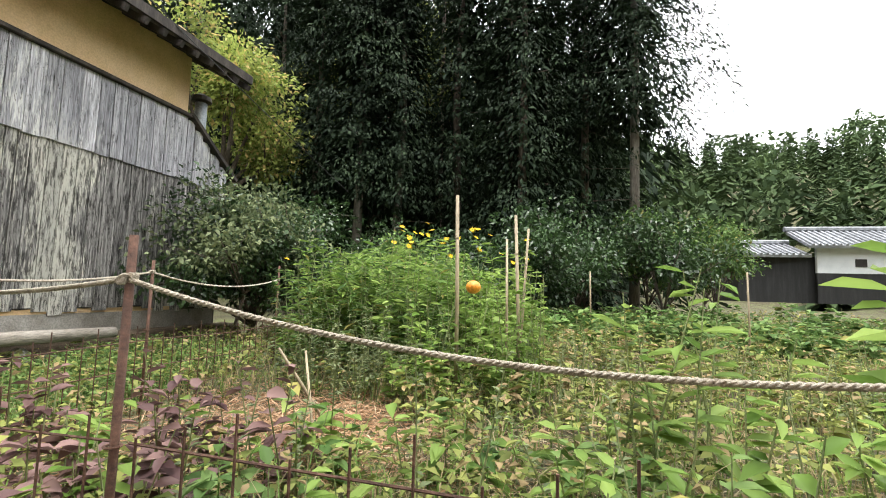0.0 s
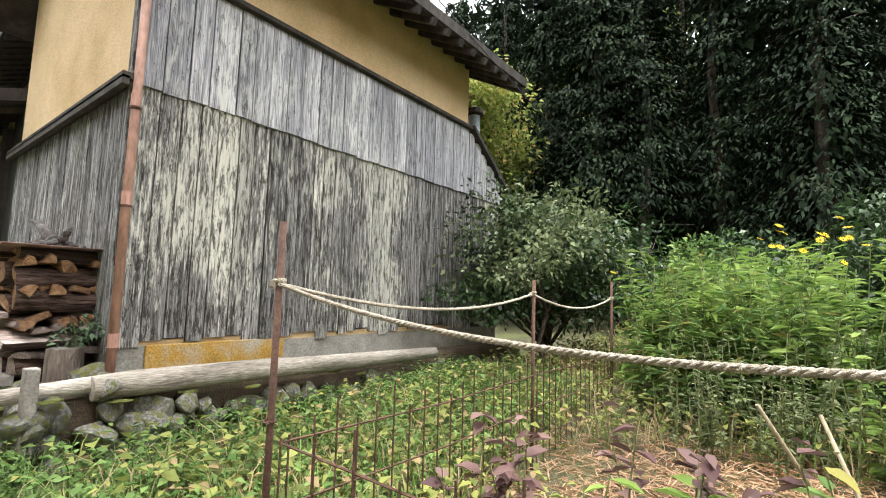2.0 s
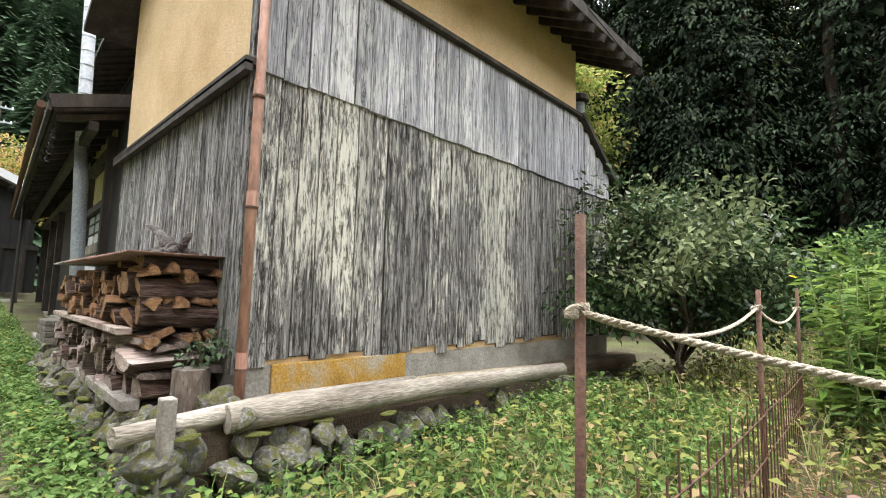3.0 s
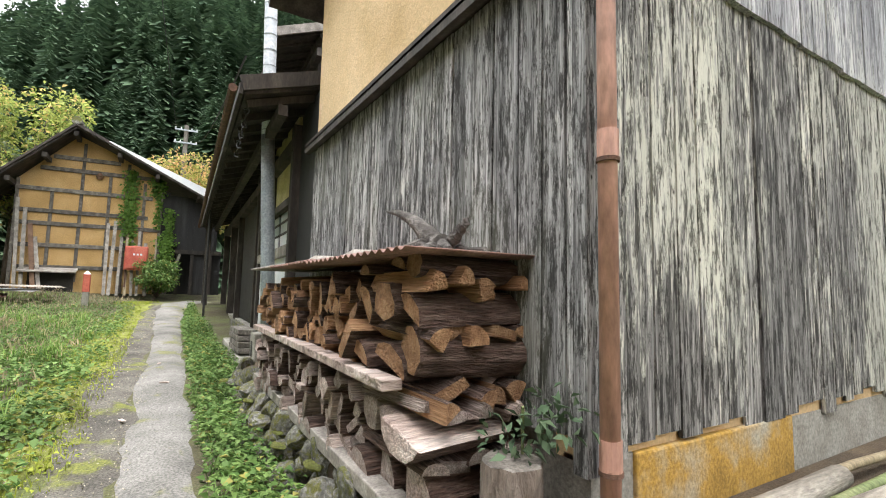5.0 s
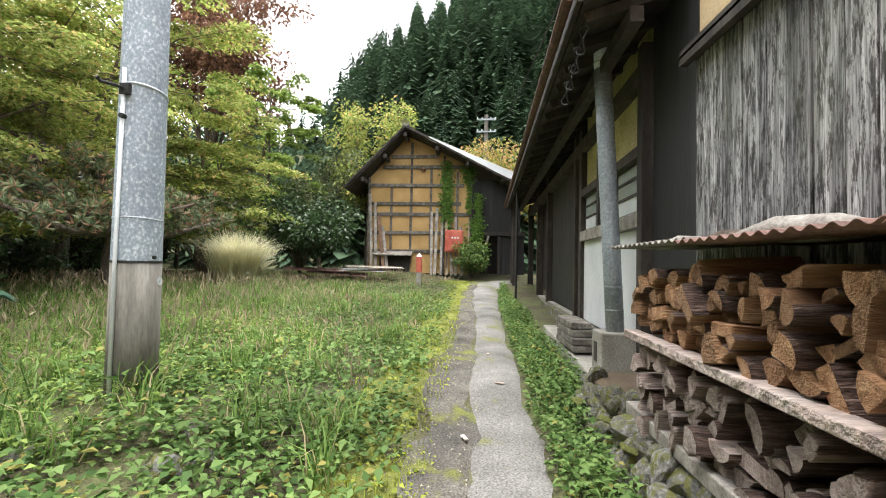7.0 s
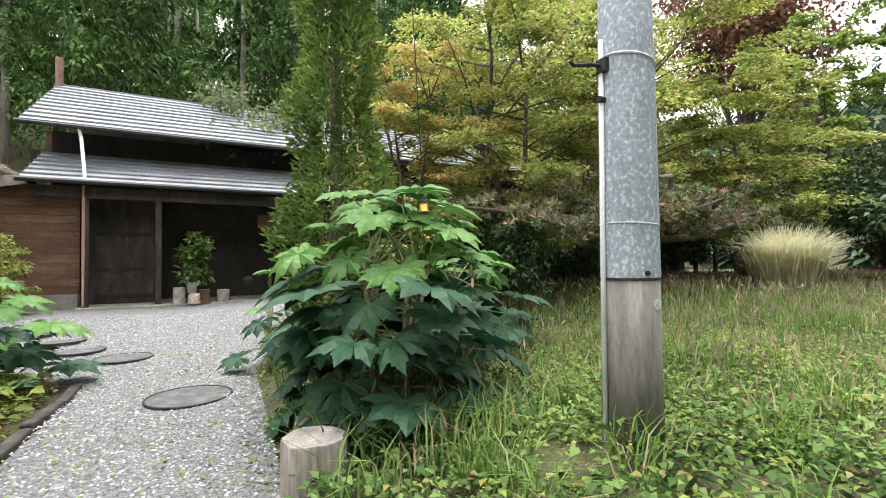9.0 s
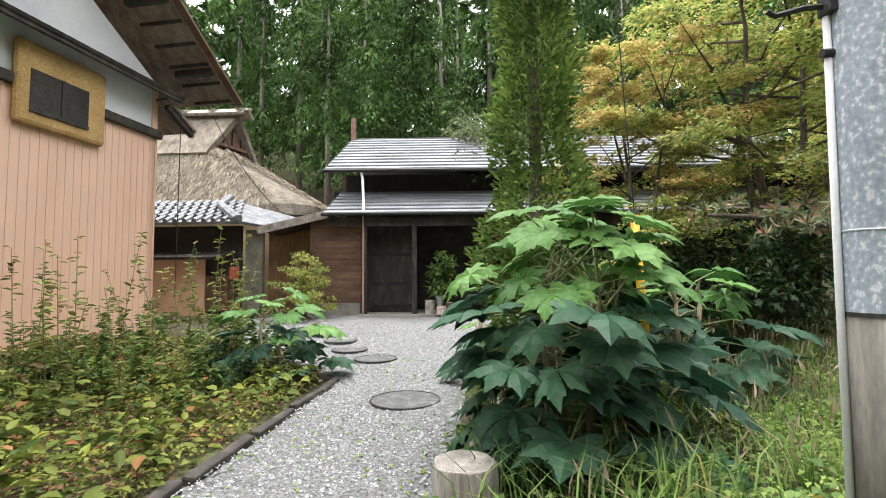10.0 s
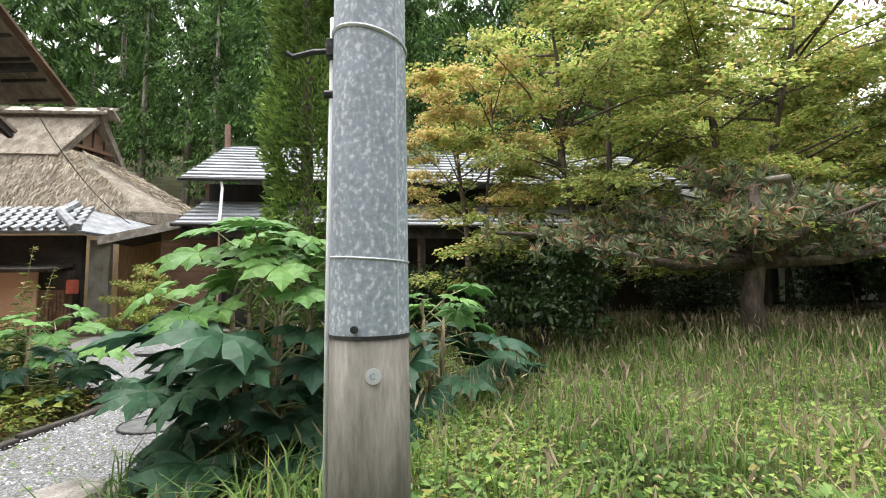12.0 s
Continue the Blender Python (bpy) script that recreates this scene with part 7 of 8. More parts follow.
stand("bean_vines", "yellow-green bean vines on the stakes", "plants", -1.5, -.1, 3.9, 4.9, 50, .5, 1.35, M["bright"], .11, .6, 22, 203)
stand("bean_vines", "dusty green vegetables with pale seed heads", "plants", -2.6, -1.4, 3.9, 4.8, 50, .4, .95, M["pale_shrub"], .07, .4, 36, 204)
stand("vegetable_rows", "dark green leafy vegetable rows", "plants", -.5, 9, 7.2, 12, 420, .35, .6, M["weed"], .2, .6, 16, 205, .35)
stand("vegetable_rows", "yellow-green leafy vegetables", "plants", -1.2, 5, 3.4, 6.8, 210, .25, .6, M["garden"], .13, .5, 14, 206, .3)
stand("perilla_plants", "purple-leaved perilla plants along the fence", "plants", -3.0, -1.4, 1.35, 2.6, 38, .25, .72, M["purple"], .13, .62, 13, 207, .35)
stand("okra_plants", "tall weedy stems with light green leaves", "plants", .3, 2.6, 1.5, 3.2, 22, .6, 1.35, M["bright"], .22, .34, 12, 208, .25)
stand("okra_plants", "broad-leaved light green seedlings by the fence", "plants", -2.6, 1.2, 1.35, 2.9, 44, .2, .55, M["bright"], .2, .42, 8, 209, .25)
stand("okra_plants", "tall leafy stalks with bright lobed leaves by the fence", "plants", .85, 1.35, 1.6, 2.0, 5, 1.25, 1.5, M["bright"], .24, .4, 12, 218, .2, bare=.45)
stand("okra_plants", "leafy light green stalks in the bed", "plants", .5, 1.7, 1.9, 2.8, 7, .75, 1.0, M["bright"], .17, .42, 12, 219, .25, bare=.3)
stand("okra_plants", "large-leaved green vegetables in the bed", "plants", -2.2, .8, 1.6, 3.4, 22, .2, .5, M["weed"], .17, .55, 8, 220, .3)
stand("garden_stems", "tall dry seed stems in the garden plot", "plants", -1.6, 4.5, 1.6, 5.5, 90, .4, .95, M["pale_shrub"], .06, .35, 26, 221, .1, bare=.35)
stand("drive_weeds", "weedy rose-like shrubs in the raised bed", "plants", -5.4, -2.6, -8.3, -5.0, 75, .3, .95, M["weed"], .10, .5, 80, 210, .2, bare=.05)
stand("drive_weeds", "tall twiggy shoots in the raised bed", "plants", -5.2, -3.4, -7.6, -4.6, 26, 1.1, 2.0, M["garden"], .11, .5, 50, 211, .2, bare=.2)
P = scatter(420, -6.1, -2.6, -6.5, -2.4, lambda x, y: x > -9, rng)
stuff("bed_leaves", [herb(P, .08, .3, .08, .15, 5, rng)], leaf_mat("bramble_leaves", (0.05, 0.09, 0.02), (0.24, 0.27, 0.06), .5, .25, (0.30, 0.15, 0.06), .04), "larger bramble-like leaves over the raised bed", "weeds")
P = scatter(9000, -6.25, -1.0, -9, -2.2, lambda x, y: (x < 9) & (x > np.interp(-y, [2, 6.5, 9], [-6.1, -6.15, -3.6])), rng)
stuff("bed_weeds", [herb(P, .02, .18, .03, .07, 4, rng)], leaf_mat("yellowing_ground_cover", (0.08, 0.11, 0.022), (0.27, 0.28, 0.07), .6, .25, (0.22, 0.12, 0.065), .25), "yellow-green ground cover in the raised bed", "weeds")
P = scatter(1700, -9.4, -7.7, -7.5, -2.6, lambda x, y: (x < np.interp(-y, [2.6, 7.5], [-8.0, -8.2])) & (x > -9.6), rng)
stuff("long_grass", [blades(P, rng.uniform(.2, .55, len(P)), rng.uniform(.4, .9, len(P)), .012, rng)], M["weed"], "long arching grass round the rice-paper plant", "grass")
P = scatter(900, -8.3, -6.2, -8, -2, lambda x, y: rng.random(len(x)) < .6, rng)
stuff("drive_weeds", [herb(P, .0, .04, .02, .05, 4, rng)], M["bright"], "tiny weeds in the gravel", "weeds")
# flowers on the sunroot
FL = Build()
for k in range(11):
    a = k * 6.283 / 11
    u, s = Vector((math.cos(a), math.sin(a), .12)), Vector((-math.sin(a), math.cos(a), 0))
    FL.add([(0, 0, 0), u * .5 + s * .14, u, u * .5 - s * .14], [(0, 1, 2, 3)], 0)
FL.tube([(0, 0, -.08), (0, 0, .1)], .2, 8, True, 1)
fm = mesh_of("flower", FL, [M["petal"], M["brown_wood"]])
for i in range(26):
    x, y = (-3.4, 5.34) if i == 0 else (rng.uniform(-2.4, -.1), rng.uniform(5.0, 6.4))
    z = 1.41 if i == 0 else rng.uniform(1.45, 1.85)
    o = tagged(new("sunroot_flower", fm), "small yellow daisy-like flower above the leaves", "flower", "sunroot flowers")
    o.matrix_basis = pose(x, y, z, rng.uniform(10, 60), rng.uniform(-25, 25), rng.uniform(0, 60)) @ Matrix.Diagonal((.042, .042, .042, 1))
# shrub at the end of the boarded wall
broad_tree("shrub", (-4.75, 6.7), 2.6, 1.45, M["shrub"], 9500, "dense dark glossy shrub against the boarded wall", .085, 301, .05, False, lift=.12, limbs=14, category="shrub")
broad_tree("shrub", (-4.45, 6.0), 2.75, 1.2, M["pale_shrub"], 2500, "paler sprays above the dark shrub", .08, 302, .03, False, lift=.3, limbs=9, category="shrub")
broad_tree("shrub", (-2.6, 8.6), 2.1, 1.2, M["weed"], 5000, "green garden shrub before the wood", .1, 303, .04, False, lift=.1, category="shrub")
broad_tree("shrub", (-.6, 9.6), 2.4, 1.3, M["shrub"], 5000, "dark garden shrub before the wood", .1, 304, .04, False, lift=.1, category="shrub")
# pampas tuft
rng = np.random.default_rng(6)
P = np.array([[-17.7, -5.75, lie1(-17.7, -5.75)]]) + np.concatenate([rng.normal(0, .17, (3600, 2)), np.zeros((3600, 1))], 1)
pam = thing("pampas_tuft", (-17.7, -5.75, lie1(-17.7, -5.75)), "large arching tuft of pale pampas grass", "grass tuft")
hang(new("blade_tuft", mesh_np("blade_tuft", *blades(P, rng.uniform(.5, 1.55, 3600), rng.uniform(.15, 1.0, 3600), .022, rng), leaf_mat("pampas_blades", (0.58, 0.58, 0.36), (0.84, 0.8, 0.66), .6, .5))), pam)

rng = np.random.default_rng(31)
vine = thing("leafy_vine", (-6.1, 1.3, .66), "small leafy vine growing over the stump", "plant")
hang(new("foliage", mesh_np("foliage", *join_np([clump((-6.12 + .05 * k, 1.3 + rng.normal(0, .05), .72 + .04 * k), (.13, .1, .08), 30, .05, rng) for k in range(4)]), M["vine"])), vine)
part("stem", Build().tube([(-6.1, 1.38, .4), (-6.12, 1.36, .65), (-6.05, 1.3, .85)], .006, 5), M["stem"], vine)

# ---- details of the pole ----
def ring(r, z, tilt, mat, name, t, th_=.006):
    part(name, Build().tube([(PX + r * math.cos(a), PY + r * math.sin(a), z + tilt * math.cos(a)) for a in np.linspace(0, 6.283, 33)], th_, 5), mat, t)


ring(.158, 1.56, .01, M["metal"], "strap", pole, .004)
ring(.151, 2.47, .03, M["metal"], "band", pole, .008)
part("hook", Build().tube([(PX + .155, PY - .02, 2.45), (PX + .24, PY - .03, 2.45), (PX + .33, PY - .06, 2.44), (PX + .36, PY - .06, 2.46)], .012, 7), M["cable"], pole, "black iron hook")
part("hook_clamp", Build().box(PX + .14, PX + .18, PY - .05, PY + .02, 2.41, 2.49), M["cable"], pole, bevel=.006)
part("bolt", Build().tube([(PX + .15, PY - .02, 2.26), (PX + .19, PY - .02, 2.26)], .018, 8), M["cable"], pole)
part("bolt", Build().tube([(PX + .043, PY + .15, 1.295), (PX + .047, PY + .166, 1.295)], .014, 8), M["cable"], pole)
part("conduit", Build().tube([(PX + .176, PY - .03, .15), (PX + .17, PY - .03, 1.3), (PX + .156, PY - .03, 2.6)], .014, 8), M["white"], pole, "thin pale conduit", smooth=True)
part("sticker", Build().tube([(PX - .025, PY + .153, 1.125), (PX - .0255, PY + .1605, 1.125)], .03, 16), M["white"], pole, "small round white label")
part("sticker_mark", Build().tube([(PX - .025, PY + .1595, 1.125), (PX - .0255, PY + .1615, 1.125)], .016, 5), M["galvanised"], pole)
part("base_tie", Build().tube([(PX + .164 * math.cos(a), PY + .164 * math.sin(a), .5) for a in np.linspace(0, 6.283, 25)], .004, 5), M["cable"], pole)
guy = thing("guy_sleeve", (-9.7, -5.3, .35), "bright yellow plastic sleeve on a guy wire", "guy wire")
part("sleeve", Build().tube([(-9.78, -5.3, .35), (-9.68, -5.3, 2.02)], .042, 12), M["yellow_paint"], guy, smooth=True)
part("cap", Build().tube([(-9.68, -5.3, 2.02), (-9.677, -5.3, 2.08)], (.046, .03), 12), M["cable"], guy)
part("wire", Build().tube([(-9.68, -5.3, 2.05), (-9.3, -5.2, 8.5)], .006, 5), M["cable"], guy)

# ---- kerb, covers and stones by the drive ----
for i, (x, y, l) in enumerate(((-6.2, -3.1, .75), (-6.22, -3.95, .8), (-6.26, -4.75, .7), (-6.28, -5.5, .7), (-6.3, -6.2, .7))):
    k = tagged(new("kerb_timber", mesh_of("kerb_timber", Build().box(-.05, .05, -l / 2, l / 2, -.12, .04), M["timber"])), "dark rotting timber edging of the raised bed", "edging", "bed edging timbers")
    k.matrix_basis = pose(x, y, lie1(x, y) + .03, random.uniform(-2, 2), random.uniform(-5, 5), random.uniform(-3, 3))
    md = k.modifiers.new("edge", "BEVEL")
    md.width, md.segments = .02, 2
for i, (x, y, r) in enumerate(((-7.35, -5.45, .36), (-6.5, -7.9, .33), (-5.9, -8.55, .3), (-5.55, -9.2, .3), (-5.1, -9.7, .3))):
    z = lie1(x, y) + .03
    c = thing("ground_cover_plate", (x, y, z), "round dark iron ground cover in the gravel", "cover", "covers in the drive")
    part("plate", Build().tube([(x, y, z - .02), (x, y, z + .018)], r, 32), rough_stuff("cast_cover", (0.05, 0.05, 0.05), (0.1, 0.1, 0.1), (0.17, 0.17, 0.165), 8, 60, .8), c)
    part("rim", Build().tube([(x + r * math.cos(a), y + r * math.sin(a), z + .014) for a in np.linspace(0, 6.283, 33)], .012, 6), M["cable"], c)
for i, (x, y, s) in enumerate(((-8.75, -2.3, .22), (-8.8, -1.55, .24), (-8.95, -1.45, .16), (-9.5, -1.2, .16), (-9.45, -.72, .14), (-9.75, -.62, .09), (-8.9, -2.6, .2), (-9.2, -1.62, .18), (-10.4, -1.0, .14), (-11.5, -2.0, .15), (-10.0, -.2, .05), (-10.3, -.45, .06))):
    o = tagged(new("field_stone", ROCKS[i % 8]), "rough grey field stone among the weeds", "stone", "stones by the path")
    o.matrix_basis = pose(x, y, lie1(x, y) + s * .05, 10 * i, 5, 40 * i) @ Matrix.Diagonal((s * 1.2, s, s * .8, 1))
for i, (x, y) in enumerate(((-9.75, -.02), (-10.9, .3), (-9.9, -.6), (-12.2, .25))):
    o = tagged(new("wood_chip", mesh_of("wood_chip", Build().box(-.045, .045, -.016, .016, 0, .008), M["split_old"])), "split chip of wood dropped on the path", "wood chip", "chips on the path")
    o.matrix_basis = pose(x, y, lie1(x, y) + .04, 0, 0, 50 * i + 20)

# loose gravel over the drive
rng = np.random.default_rng(15)
ico = np.array([(0, 0, 1), (1, 0, 0), (0, 1, 0), (-1, 0, 0), (0, -1, 0), (0, 0, -.3)])
tri = np.array([(0, 1, 2), (0, 2, 3), (0, 3, 4), (0, 4, 1)])
P = scatter(62000, -9.5, -3.5, -11, -2.4, lambda x, y: on_drive(x, y) & (rng.random(len(x)) < np.exp((y + 3) * .14)), rng)
sz = rng.uniform(.004, .011, len(P)) * (1 + .07 * (-P[:, 1] - 2.4))
an = rng.uniform(0, 6.28, len(P))
cs, sn = np.cos(an)[:, None], np.sin(an)[:, None]
X = (ico[None, :, 0] * cs - ico[None, :, 1] * sn) * sz[:, None] * 1.3
Y = (ico[None, :, 0] * sn + ico[None, :, 1] * cs) * sz[:, None]
Z = ico[None, :, 2] * sz[:, None] * .8
V = np.stack([X, Y, Z], -1) + (P + np.array([[0, 0, .032]]))[:, None, :]
gm, gt_, gb_ = node_mat("loose_gravel", .9)
gi = gt_.nodes.new("ShaderNodeNewGeometry")
gr = ramp(gt_, ((0, (.08, .08, .083)), (.6, (.24, .24, .243)), (1, (.42, .42, .425))))
gt_.links.new(gi.outputs["Random Per Island"], gr.inputs[0])
gt_.links.new(gr.outputs[0], gb_.inputs["Base Color"])
stuff("loose_gravel", [(V.reshape(-1, 3), (np.arange(len(P))[:, None, None] * 6 + tri[None]).reshape(-1, 3))], gm, "loose pale gravel stones on the drive", "gravel")

# ---- porch things ----
for i, (u, v, r, h, mt) in enumerate(((-2.45, 1.1, .13, .36, "grey_wood"), (-2.95, 1.15, .12, .3, "brown_wood"), (-3.35, 1.1, .13, .28, "grey_wood"), (-2.75, 1.3, .12, .22, "split_old"))):
    p = hp(u, v, .48)
    stump("sawn_log", p.x, p.y, p.z, r, h, "short sawn log section standing in the porch", mt, "split_old")
p = hp(-2.7, 1.0, .48)
pot = thing("potted_plant", tuple(p), "leafy green plant in a white pot in the porch", "potted plant")
part("pot", Build().tube([(p.x, p.y, p.z + .22), (p.x, p.y, p.z + .46)], (.085, .12), 16), M["white"], pot, "white plant pot")
part("stem", Build().tube([(p.x, p.y, p.z + .4), (p.x + .02, p.y, p.z + 1.1)], (.015, .008), 6), M["bark"], pot)
rng = np.random.default_rng(4)
hang(new("foliage", mesh_np("foliage", *join_np([clump((p.x + rng.normal(0, .15), p.y + rng.normal(0, .12), p.z + 1.05 + rng.normal(0, .22)), (.2, .2, .16), 60, .15, rng) for _ in range(9)]), M["weed"])), pot)
p = hp(-3.9, .9, 1.35)
ket = thing("kettle", tuple(p), "small dark kettle on a log in the porch", "kettle")
part("body", Build().tube([(p.x, p.y, p.z - .5), (p.x, p.y, p.z - .38), (p.x, p.y, p.z - .3)], (.1, .12, .04), 14), M["cable"], ket)
part("door_curtain", hb(-5.2, -4.2, .3, .34, 2.25, 2.6), M["brown_wood"], porch)
rb = thing("meter_box", (-1.5, -12.9, 1.5), "small red meter box on the wall", "box")
part("box", Build().box(-1.58, -1.38, -12.98, -12.82, 1.4, 1.75), M["red_paint"], rb, bevel=.015)
part("lid", Build().box(-1.57, -1.39, -12.82, -12.8, 1.43, 1.72), M["red_paint"], rb)

# ---- things at the barn ----
for i, (y, y2, z, w, mt) in enumerate(((-3.75, -3.55, 3.9, .09, "grey_wood"), (-3.55, -3.4, 3.6, .1, "grey_wood"), (-3.4, -3.1, 3.1, .12, "brown_wood"), (-3.25, -2.95, 2.7, .1, "grey_wood"), (-1.4, -1.35, 3.3, .09, "grey_wood"), (-1.2, -1.22, 3.4, .1, "grey_wood"), (-1.0, -1.0, 3.0, .08, "grey_wood"),
                                       (-.85, -.78, 3.3, .08, "bamboo"), (-.7, -.6, 2.8, .09, "grey_wood"), (-.5, -.45, 3.1, .08, "grey_wood"), (-.3, -.22, 2.7, .1, "grey_wood"), (.0, .02, 2.9, .05, "bamboo"))):
    pl_ = thing("leaning_plank", (BX + .5, y2, BZ), "old grey plank leaning on the barn wall", "plank", "planks at the barn")
    part("plank", Build().beam((BX + .5, y2, BZ - .05), (BX + .1, y, z), w, .03, up=(1, 0, 0)), M[mt], pl_)
hb_ = thing("hose_box", (BX + .45, -.5, 1.7), "faded red fire hose box on a stand", "hose box")
part("box", Build().box(BX + .35, BX + .6, -.86, -.2, 1.75, 2.55), M["red_paint"], hb_, bevel=.03)
part("door", Build().box(BX + .6, BX + .625, -.82, -.24, 1.8, 2.5), M["red_paint"], hb_, bevel=.01)
for y in (-.8, -.26):
    part("leg", Build().box(BX + .42, BX + .47, y - .025, y + .025, BZ - .1, 1.76), M["rust"], hb_)
for k in range(3):
    part("mark", Build().box(BX + .626, BX + .63, -.62 + k * .1, -.56 + k * .1, 2.24, 2.3), M["white"], hb_)
hy = thing("hydrant_marker", (-19.7, -1.4, .5), "concrete post with a red painted top", "post")
part("post", Build().box(-19.77, -19.63, -1.47, -1.33, .4, 1.05), M["concrete"], hy, bevel=.01)
part("red_top", Build().box(-19.775, -19.625, -1.475, -1.325, 1.05, 1.5), M["red_paint"], hy, bevel=.01)
b = Build().add([(-19.775, -1.475, 1.5), (-19.625, -1.475, 1.5), (-19.625, -1.325, 1.5), (-19.775, -1.325, 1.5), (-19.7, -1.4, 1.6)], [(0, 1, 4), (1, 2, 4), (2, 3, 4), (3, 0, 4), (3, 2, 1, 0)])
part("point", b, M["white"], hy)
for i, (x, y, a, mt, lb) in enumerate(((-20.6, -4.0, 10, "rust_sheet", "rusty tin sheet lying in the grass"), (-20.9, -3.4, -6, "white", "pale tin sheet lying on the heap"), (-20.4, -4.6, 25, "rust_sheet", "bent rusty tin sheet in the grass"), (-20.8, -2.9, 15, "log", "weathered board sheet on the heap"))):
    o = corrugated("tin_sheet", -.9, .9, -.5, .5, 0, .08, M[mt], lb)
    o.matrix_basis = pose(x, y, lie1(x, y) + .22 + .06 * i, random.uniform(-4, 4), random.uniform(-4, 4), a + 90)
rng = np.random.default_rng(8)
iv = []
for (y, z0, z1, w) in ((-.85, 2.9, 5.2, .11), (-.75, 2.2, 3.4, .05), (-.05, 4.4, 5.0, .14), (.0, 3.2, 4.4, .04), (.35, 1.6, 4.0, .08), (.3, 2.0, 3.0, .13)):
    n = int(430 * (z1 - z0) * w / .15)
    zz = rng.uniform(z0, z1, n)
    P = np.stack([BX + .06 + rng.random(n) * .14, y + rng.normal(0, w, n), zz], 1)
    iv.append(leaf_arrays(P, np.stack([rng.normal(.3, .3, n), rng.normal(0, .6, n), rng.normal(-.5, .4, n)], 1), np.stack([np.ones(n), rng.normal(0, .4, n), rng.normal(.4, .3, n)], 1), rng.uniform(.07, .13, n), rng.uniform(.06, .1, n)))
tagged(new("barn_ivy", mesh_np("barn_ivy", *join_np(iv), M["ivy"])), "green ivy climbing the barn timbers", "ivy", kind="stuff")
broad_tree("shrub", (BX + .7, .1), 1.5, .75, M["weed"], 2400, "small green bush before the barn", .1, 401, .03, False, lift=.1, category="shrub")
part("wasp_nest", Build().tube([(BX + .1, -1.75, 4.75), (BX + .12, -1.75, 4.85), (BX + .1, -1.75, 4.95)], (.05, .11, .05), 10), M["brown_wood"], barn)

# ---- far pole and overhead wires ----
fx, fy = -33.0, .9
fp = thing("far_utility_pole", (fx, fy, 1.0), "distant utility pole with crossarms and insulators", "pole")
part("shaft", Build().tube([(fx, fy, .6), (fx, fy, 9.9)], (.15, .11), 12), M["pole"], fp)
for z in (9.6, 8.9):
    part("crossarm", Build().beam((fx + .1, fy - .55, z), (fx + .1, fy + .55, z + .03), .07, .08), M["flue"], fp)
    for y in (-.5, -.25, .25, .5):
        part("insulator", Build().tube([(fx + .1, fy + y, z + .04), (fx + .1, fy + y, z + .15)], (.04, .028), 8), M["frosted"], fp)


def wire(a, c, sag, label, r=.008):
    a, c = Vector(a), Vector(c)
    pts = [a.lerp(c, k / 14) - Vector((0, 0, sag * 4 * (k / 14) * (1 - k / 14))) for k in range(15)]
    w = thing("overhead_wire", tuple(a), label, "wire", "overhead wires")
    part("cable", Build().tube(pts, r, 5), M["cable"], w)


wire((fx + .1, fy - .5, 9.8), (-7.5, -1.5, 14.0), .6, "thin overhead power wire", .014)
wire((fx + .1, fy + .6, 9.1), WT @ Vector((-.4, -.7, 3.75)), .3, "service wire to the farmhouse eave", .012)
wire((-5.55, 2.7, 5.5), (-4.6, 9.5, 3.2), .05, "dark service cable across the plaster wall", .008)
wire(gp(-.6, -1.0, 5.2), hp(1.4, .9, 3.1), .25, "slack service cable between the houses", .01)
wire(gp(-.4, -.2, 5.0), gp(-.2, -.4, 1.0), -.02, "dark cable hanging down the wall corner", .01)
for k in range(4):
    c0 = WT @ Vector((-.5 - .25 * k, -.66, 3.1 - .03 * k))
    cl_ = thing("cable_loop", tuple(c0), "loop of black cable hanging under the eave", "cable", "cable loops")
    part("loop", Build().tube([c0 + Vector((.13 * math.cos(a), .02 * math.sin(3 * a), .1 * math.sin(a) - .02 * k)) for a in np.linspace(0, 6.283, 19)], .008, 5), M["cable"], cl_)

# small flue beyond the boarded wall
ch = thing("stove_pipe", (-6.2, 6.75, 3.2), "short dark stove pipe with a rain cap beside the wall", "flue")
part("pipe", Build().tube([(-6.2, 6.75, 3.1), (-6.2, 6.75, 4.25)], .1, 12), M["flue"], ch, smooth=True)
part("rain_cap", Build().tube([(-6.2, 6.75, 4.28), (-6.2, 6.75, 4.36), (-6.2, 6.75, 4.42)], (.17, .16, .05), 12), M["timber"], ch)

# ---- tiled storehouse across the garden ----
fh = thing("tiled_storehouse", (13, 30, 1.5), "white and black storehouse with grey tiled roofs across the garden", "building")
part("black_wall", Build().box(9.6, 19, 29.0, 29.2, 1.0, 3.5), M["black_wood"], fh)
part("white_wall", Build().box(13.2, 22, 28.6, 28.8, 2.6, 4.05), M["white"], fh)
part("lower_wall", Build().box(13.2, 22, 28.65, 28.8, 1.0, 2.6), M["black_wood"], fh)
part("window", Build().box(14.9, 15.4, 28.55, 28.6, 2.95, 3.35), M["dark_inside"], fh)
part("end_wall", Build().box(9.6, 9.8, 29.2, 33, 1.0, 3.4), M["black_wood"], fh)
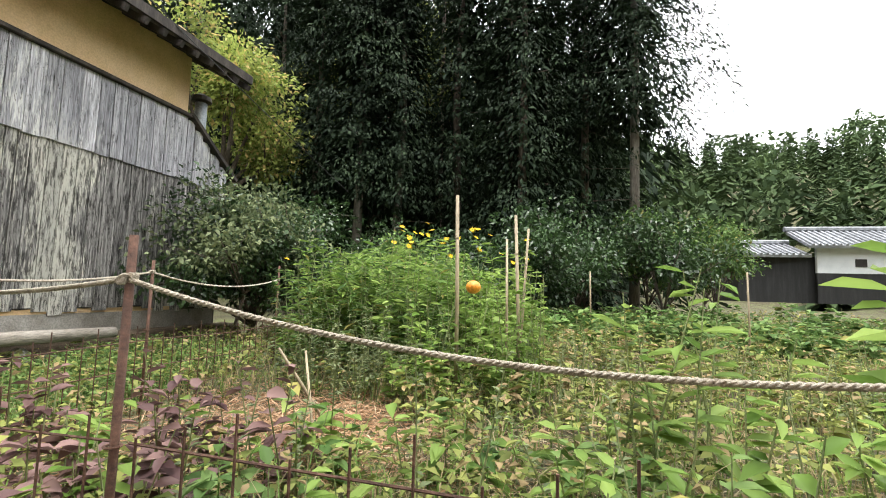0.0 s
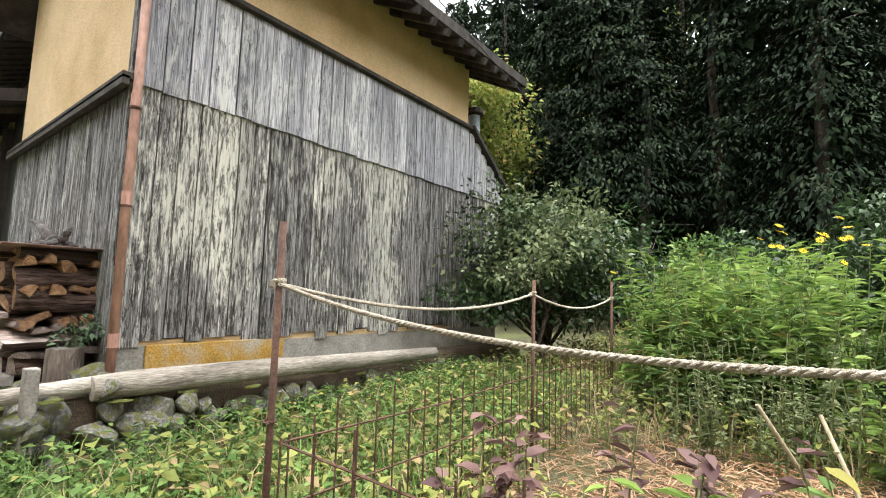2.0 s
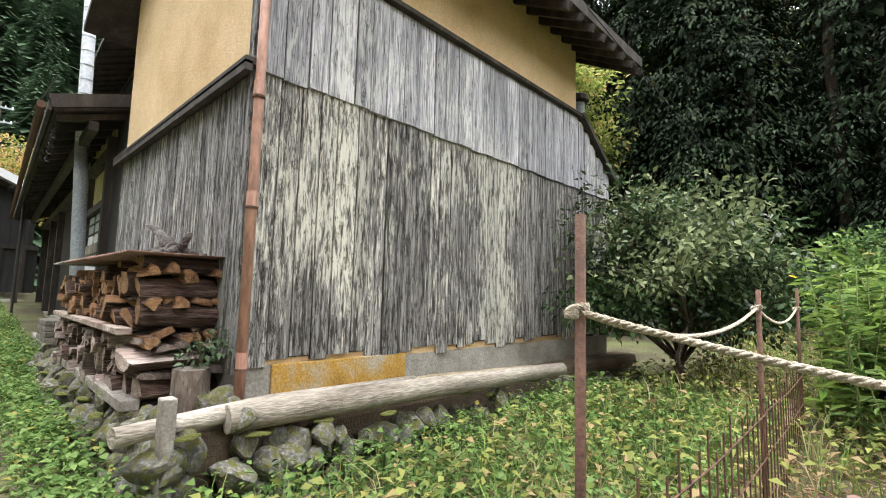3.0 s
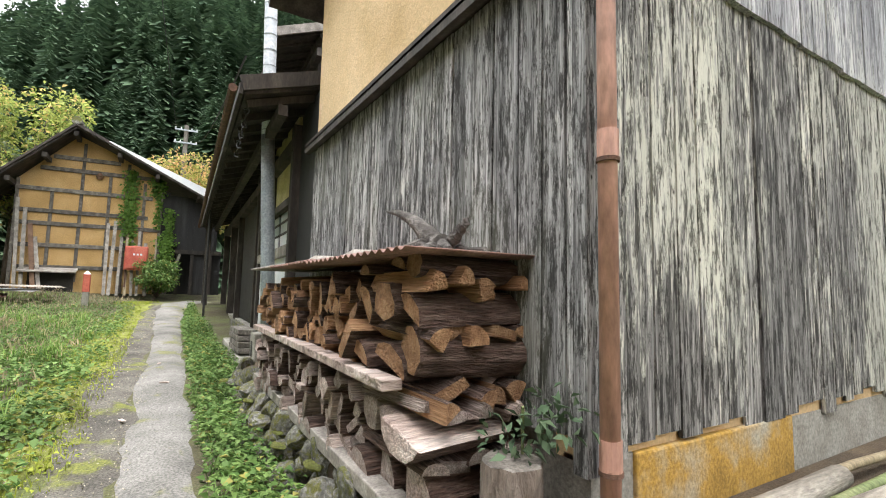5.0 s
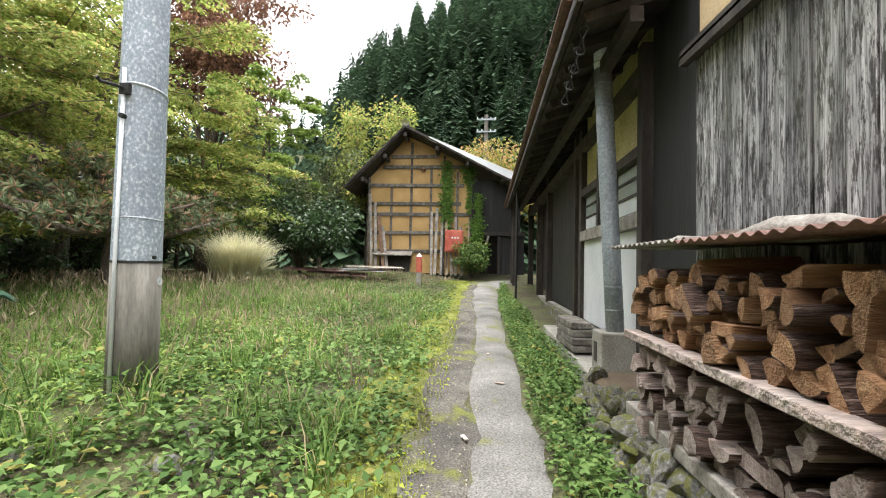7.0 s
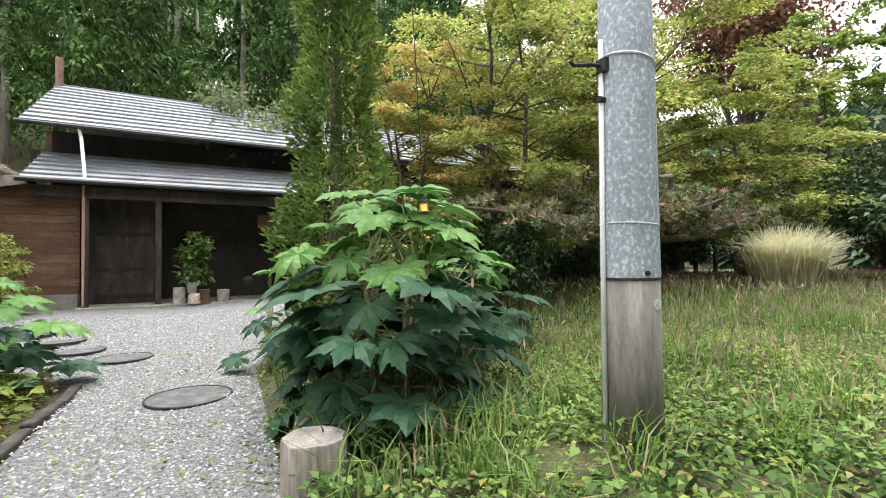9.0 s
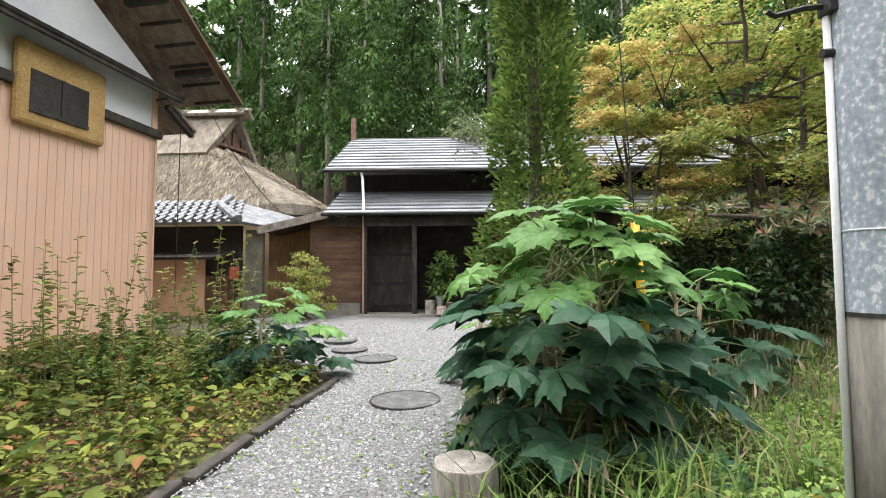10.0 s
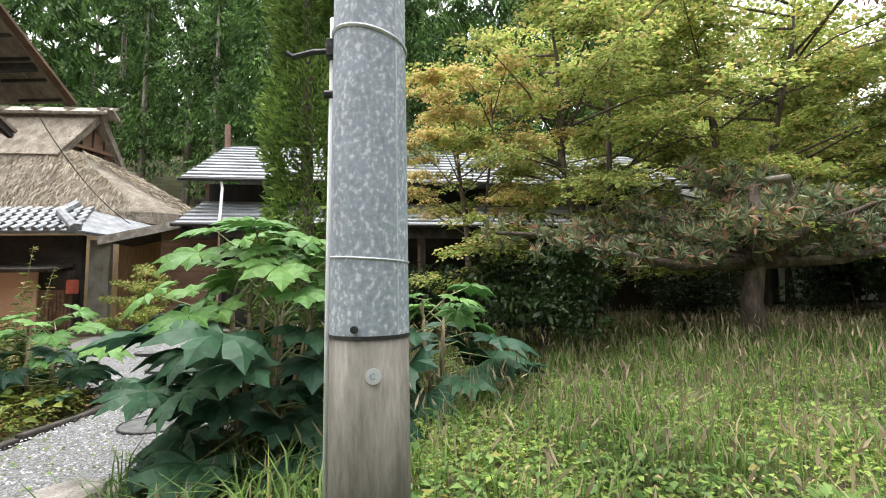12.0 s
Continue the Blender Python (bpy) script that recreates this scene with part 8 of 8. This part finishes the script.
for x0, x1, y0, z0, z1 in ((9.2, 12.9, 28.4, 3.55, 4.35), (12.6, 23, 27.9, 4.0, 5.05)):
    rf = part("roof", Build().slab([(x0, y0, z0), (x1, y0, z0), (x1, y0 + 2.6, z1), (x0, y0 + 2.6, z1)], .15), M["tile"], fh, "grey tiled roof")
    n = int((x1 - x0) / .3)
    for k in range(n):
        x = x0 + .15 + k * .3
        part("tile_row", Build().tube([(x, y0 - .02, z0 + .03), (x, y0 + 2.6, z1 + .03)], .07, 6), M["tile"], rf)
    part("ridge", Build().tube([(x0 - .1, y0 + 2.6, z1 + .12), (x1, y0 + 2.6, z1 + .12)], .16, 8), M["tile"], rf)
# dark veranda house beyond the pine
vh = thing("veranda_house", (-19, -12.5, .6), "dark house with an open veranda behind the trees", "building")
# Veranda shade is painted into the near-black wall.
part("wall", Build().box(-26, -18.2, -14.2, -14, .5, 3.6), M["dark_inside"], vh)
part("roof", Build().slab([(-18.0, -11.6, 3.0), (-26.5, -11.6, 3.0), (-26.5, -15.5, 4.9), (-18.0, -15.5, 4.9)], .15), M["tile"], vh)
part("floor", Build().box(-26, -18.2, -14, -12.2, .4, .8), M["timber"], vh)
for k in range(7):
    part("veranda_post", Build().box(-18.3 - k * 1.2, -18.18 - k * 1.2, -12.3, -12.18, .4, 3.0), M["timber"], vh)
for k in range(3):
    part("paper_screen", Build().box(-19.6 - k * 2.4, -18.8 - k * 2.4, -13.95, -13.9, .9, 2.4), M["white"], vh)

# loose straw ends over the thatch and along its eave
rng = np.random.default_rng(91)
n = 9000
u = rng.random(n)
f = rng.random(n)
side = rng.random(n) < .7
north = np.stack([-1.4 + 10 * u, -15.2 - 1.5 * f, 3.85 + 2.35 * f], 1)
north[:, 0] = np.maximum(north[:, 0], -1.9 + 3.2 * f)
west = np.stack([-2.68 + 3.8 * f, -16.0 - 3.6 * u, 3.87 + 2.35 * f], 1)
west[:, 1] = -16.0 - .75 * f - (3.6 - 1.4 * f) * u
P = np.where(side[:, None], north, west) + rng.normal(0, .015, (n, 3))
D = np.where(side[:, None], np.array([[0, .54, -.84]]), np.array([[-.85, 0, -.53]])) + rng.normal(0, .22, (n, 3))
N = np.where(side[:, None], np.array([[0, .84, .54]]), np.array([[-.53, 0, .85]])) + rng.normal(0, .5, (n, 3))
straw = stuff("thatch_straw", [leaf_arrays(P, D, N, rng.uniform(.14, .4, n), rng.uniform(.02, .045, n))], leaf_mat("thatch_straw", (0.13, 0.105, 0.08), (0.50, 0.44, 0.36), .8, .05), "loose weathered straw ends over the thatch", "straw")
# grit and leaf litter on the asphalt and path edge
n = 5200
x = rng.uniform(-19, -4.5, n)
y = path_y(x) + np.where(rng.random(n) < .75, rng.uniform(-.75, .05, n), rng.normal(.58, .06, n))
s_ = rng.uniform(.006, .02, n)
P = np.stack([x, y, lie(x, y) + .03], 1)
stuff("grit", [leaf_arrays(P, rng.normal(0, 1, (n, 3)) * [1, 1, .3], np.tile([0, 0, 1.0], (n, 1)) + rng.normal(0, .4, (n, 3)), s_, s_ * .8, .5)], leaf_mat("path_grit", (0.10, 0.09, 0.075), (0.42, 0.38, 0.31), .8, .05), "loose grit and small litter beside the path", "grit")
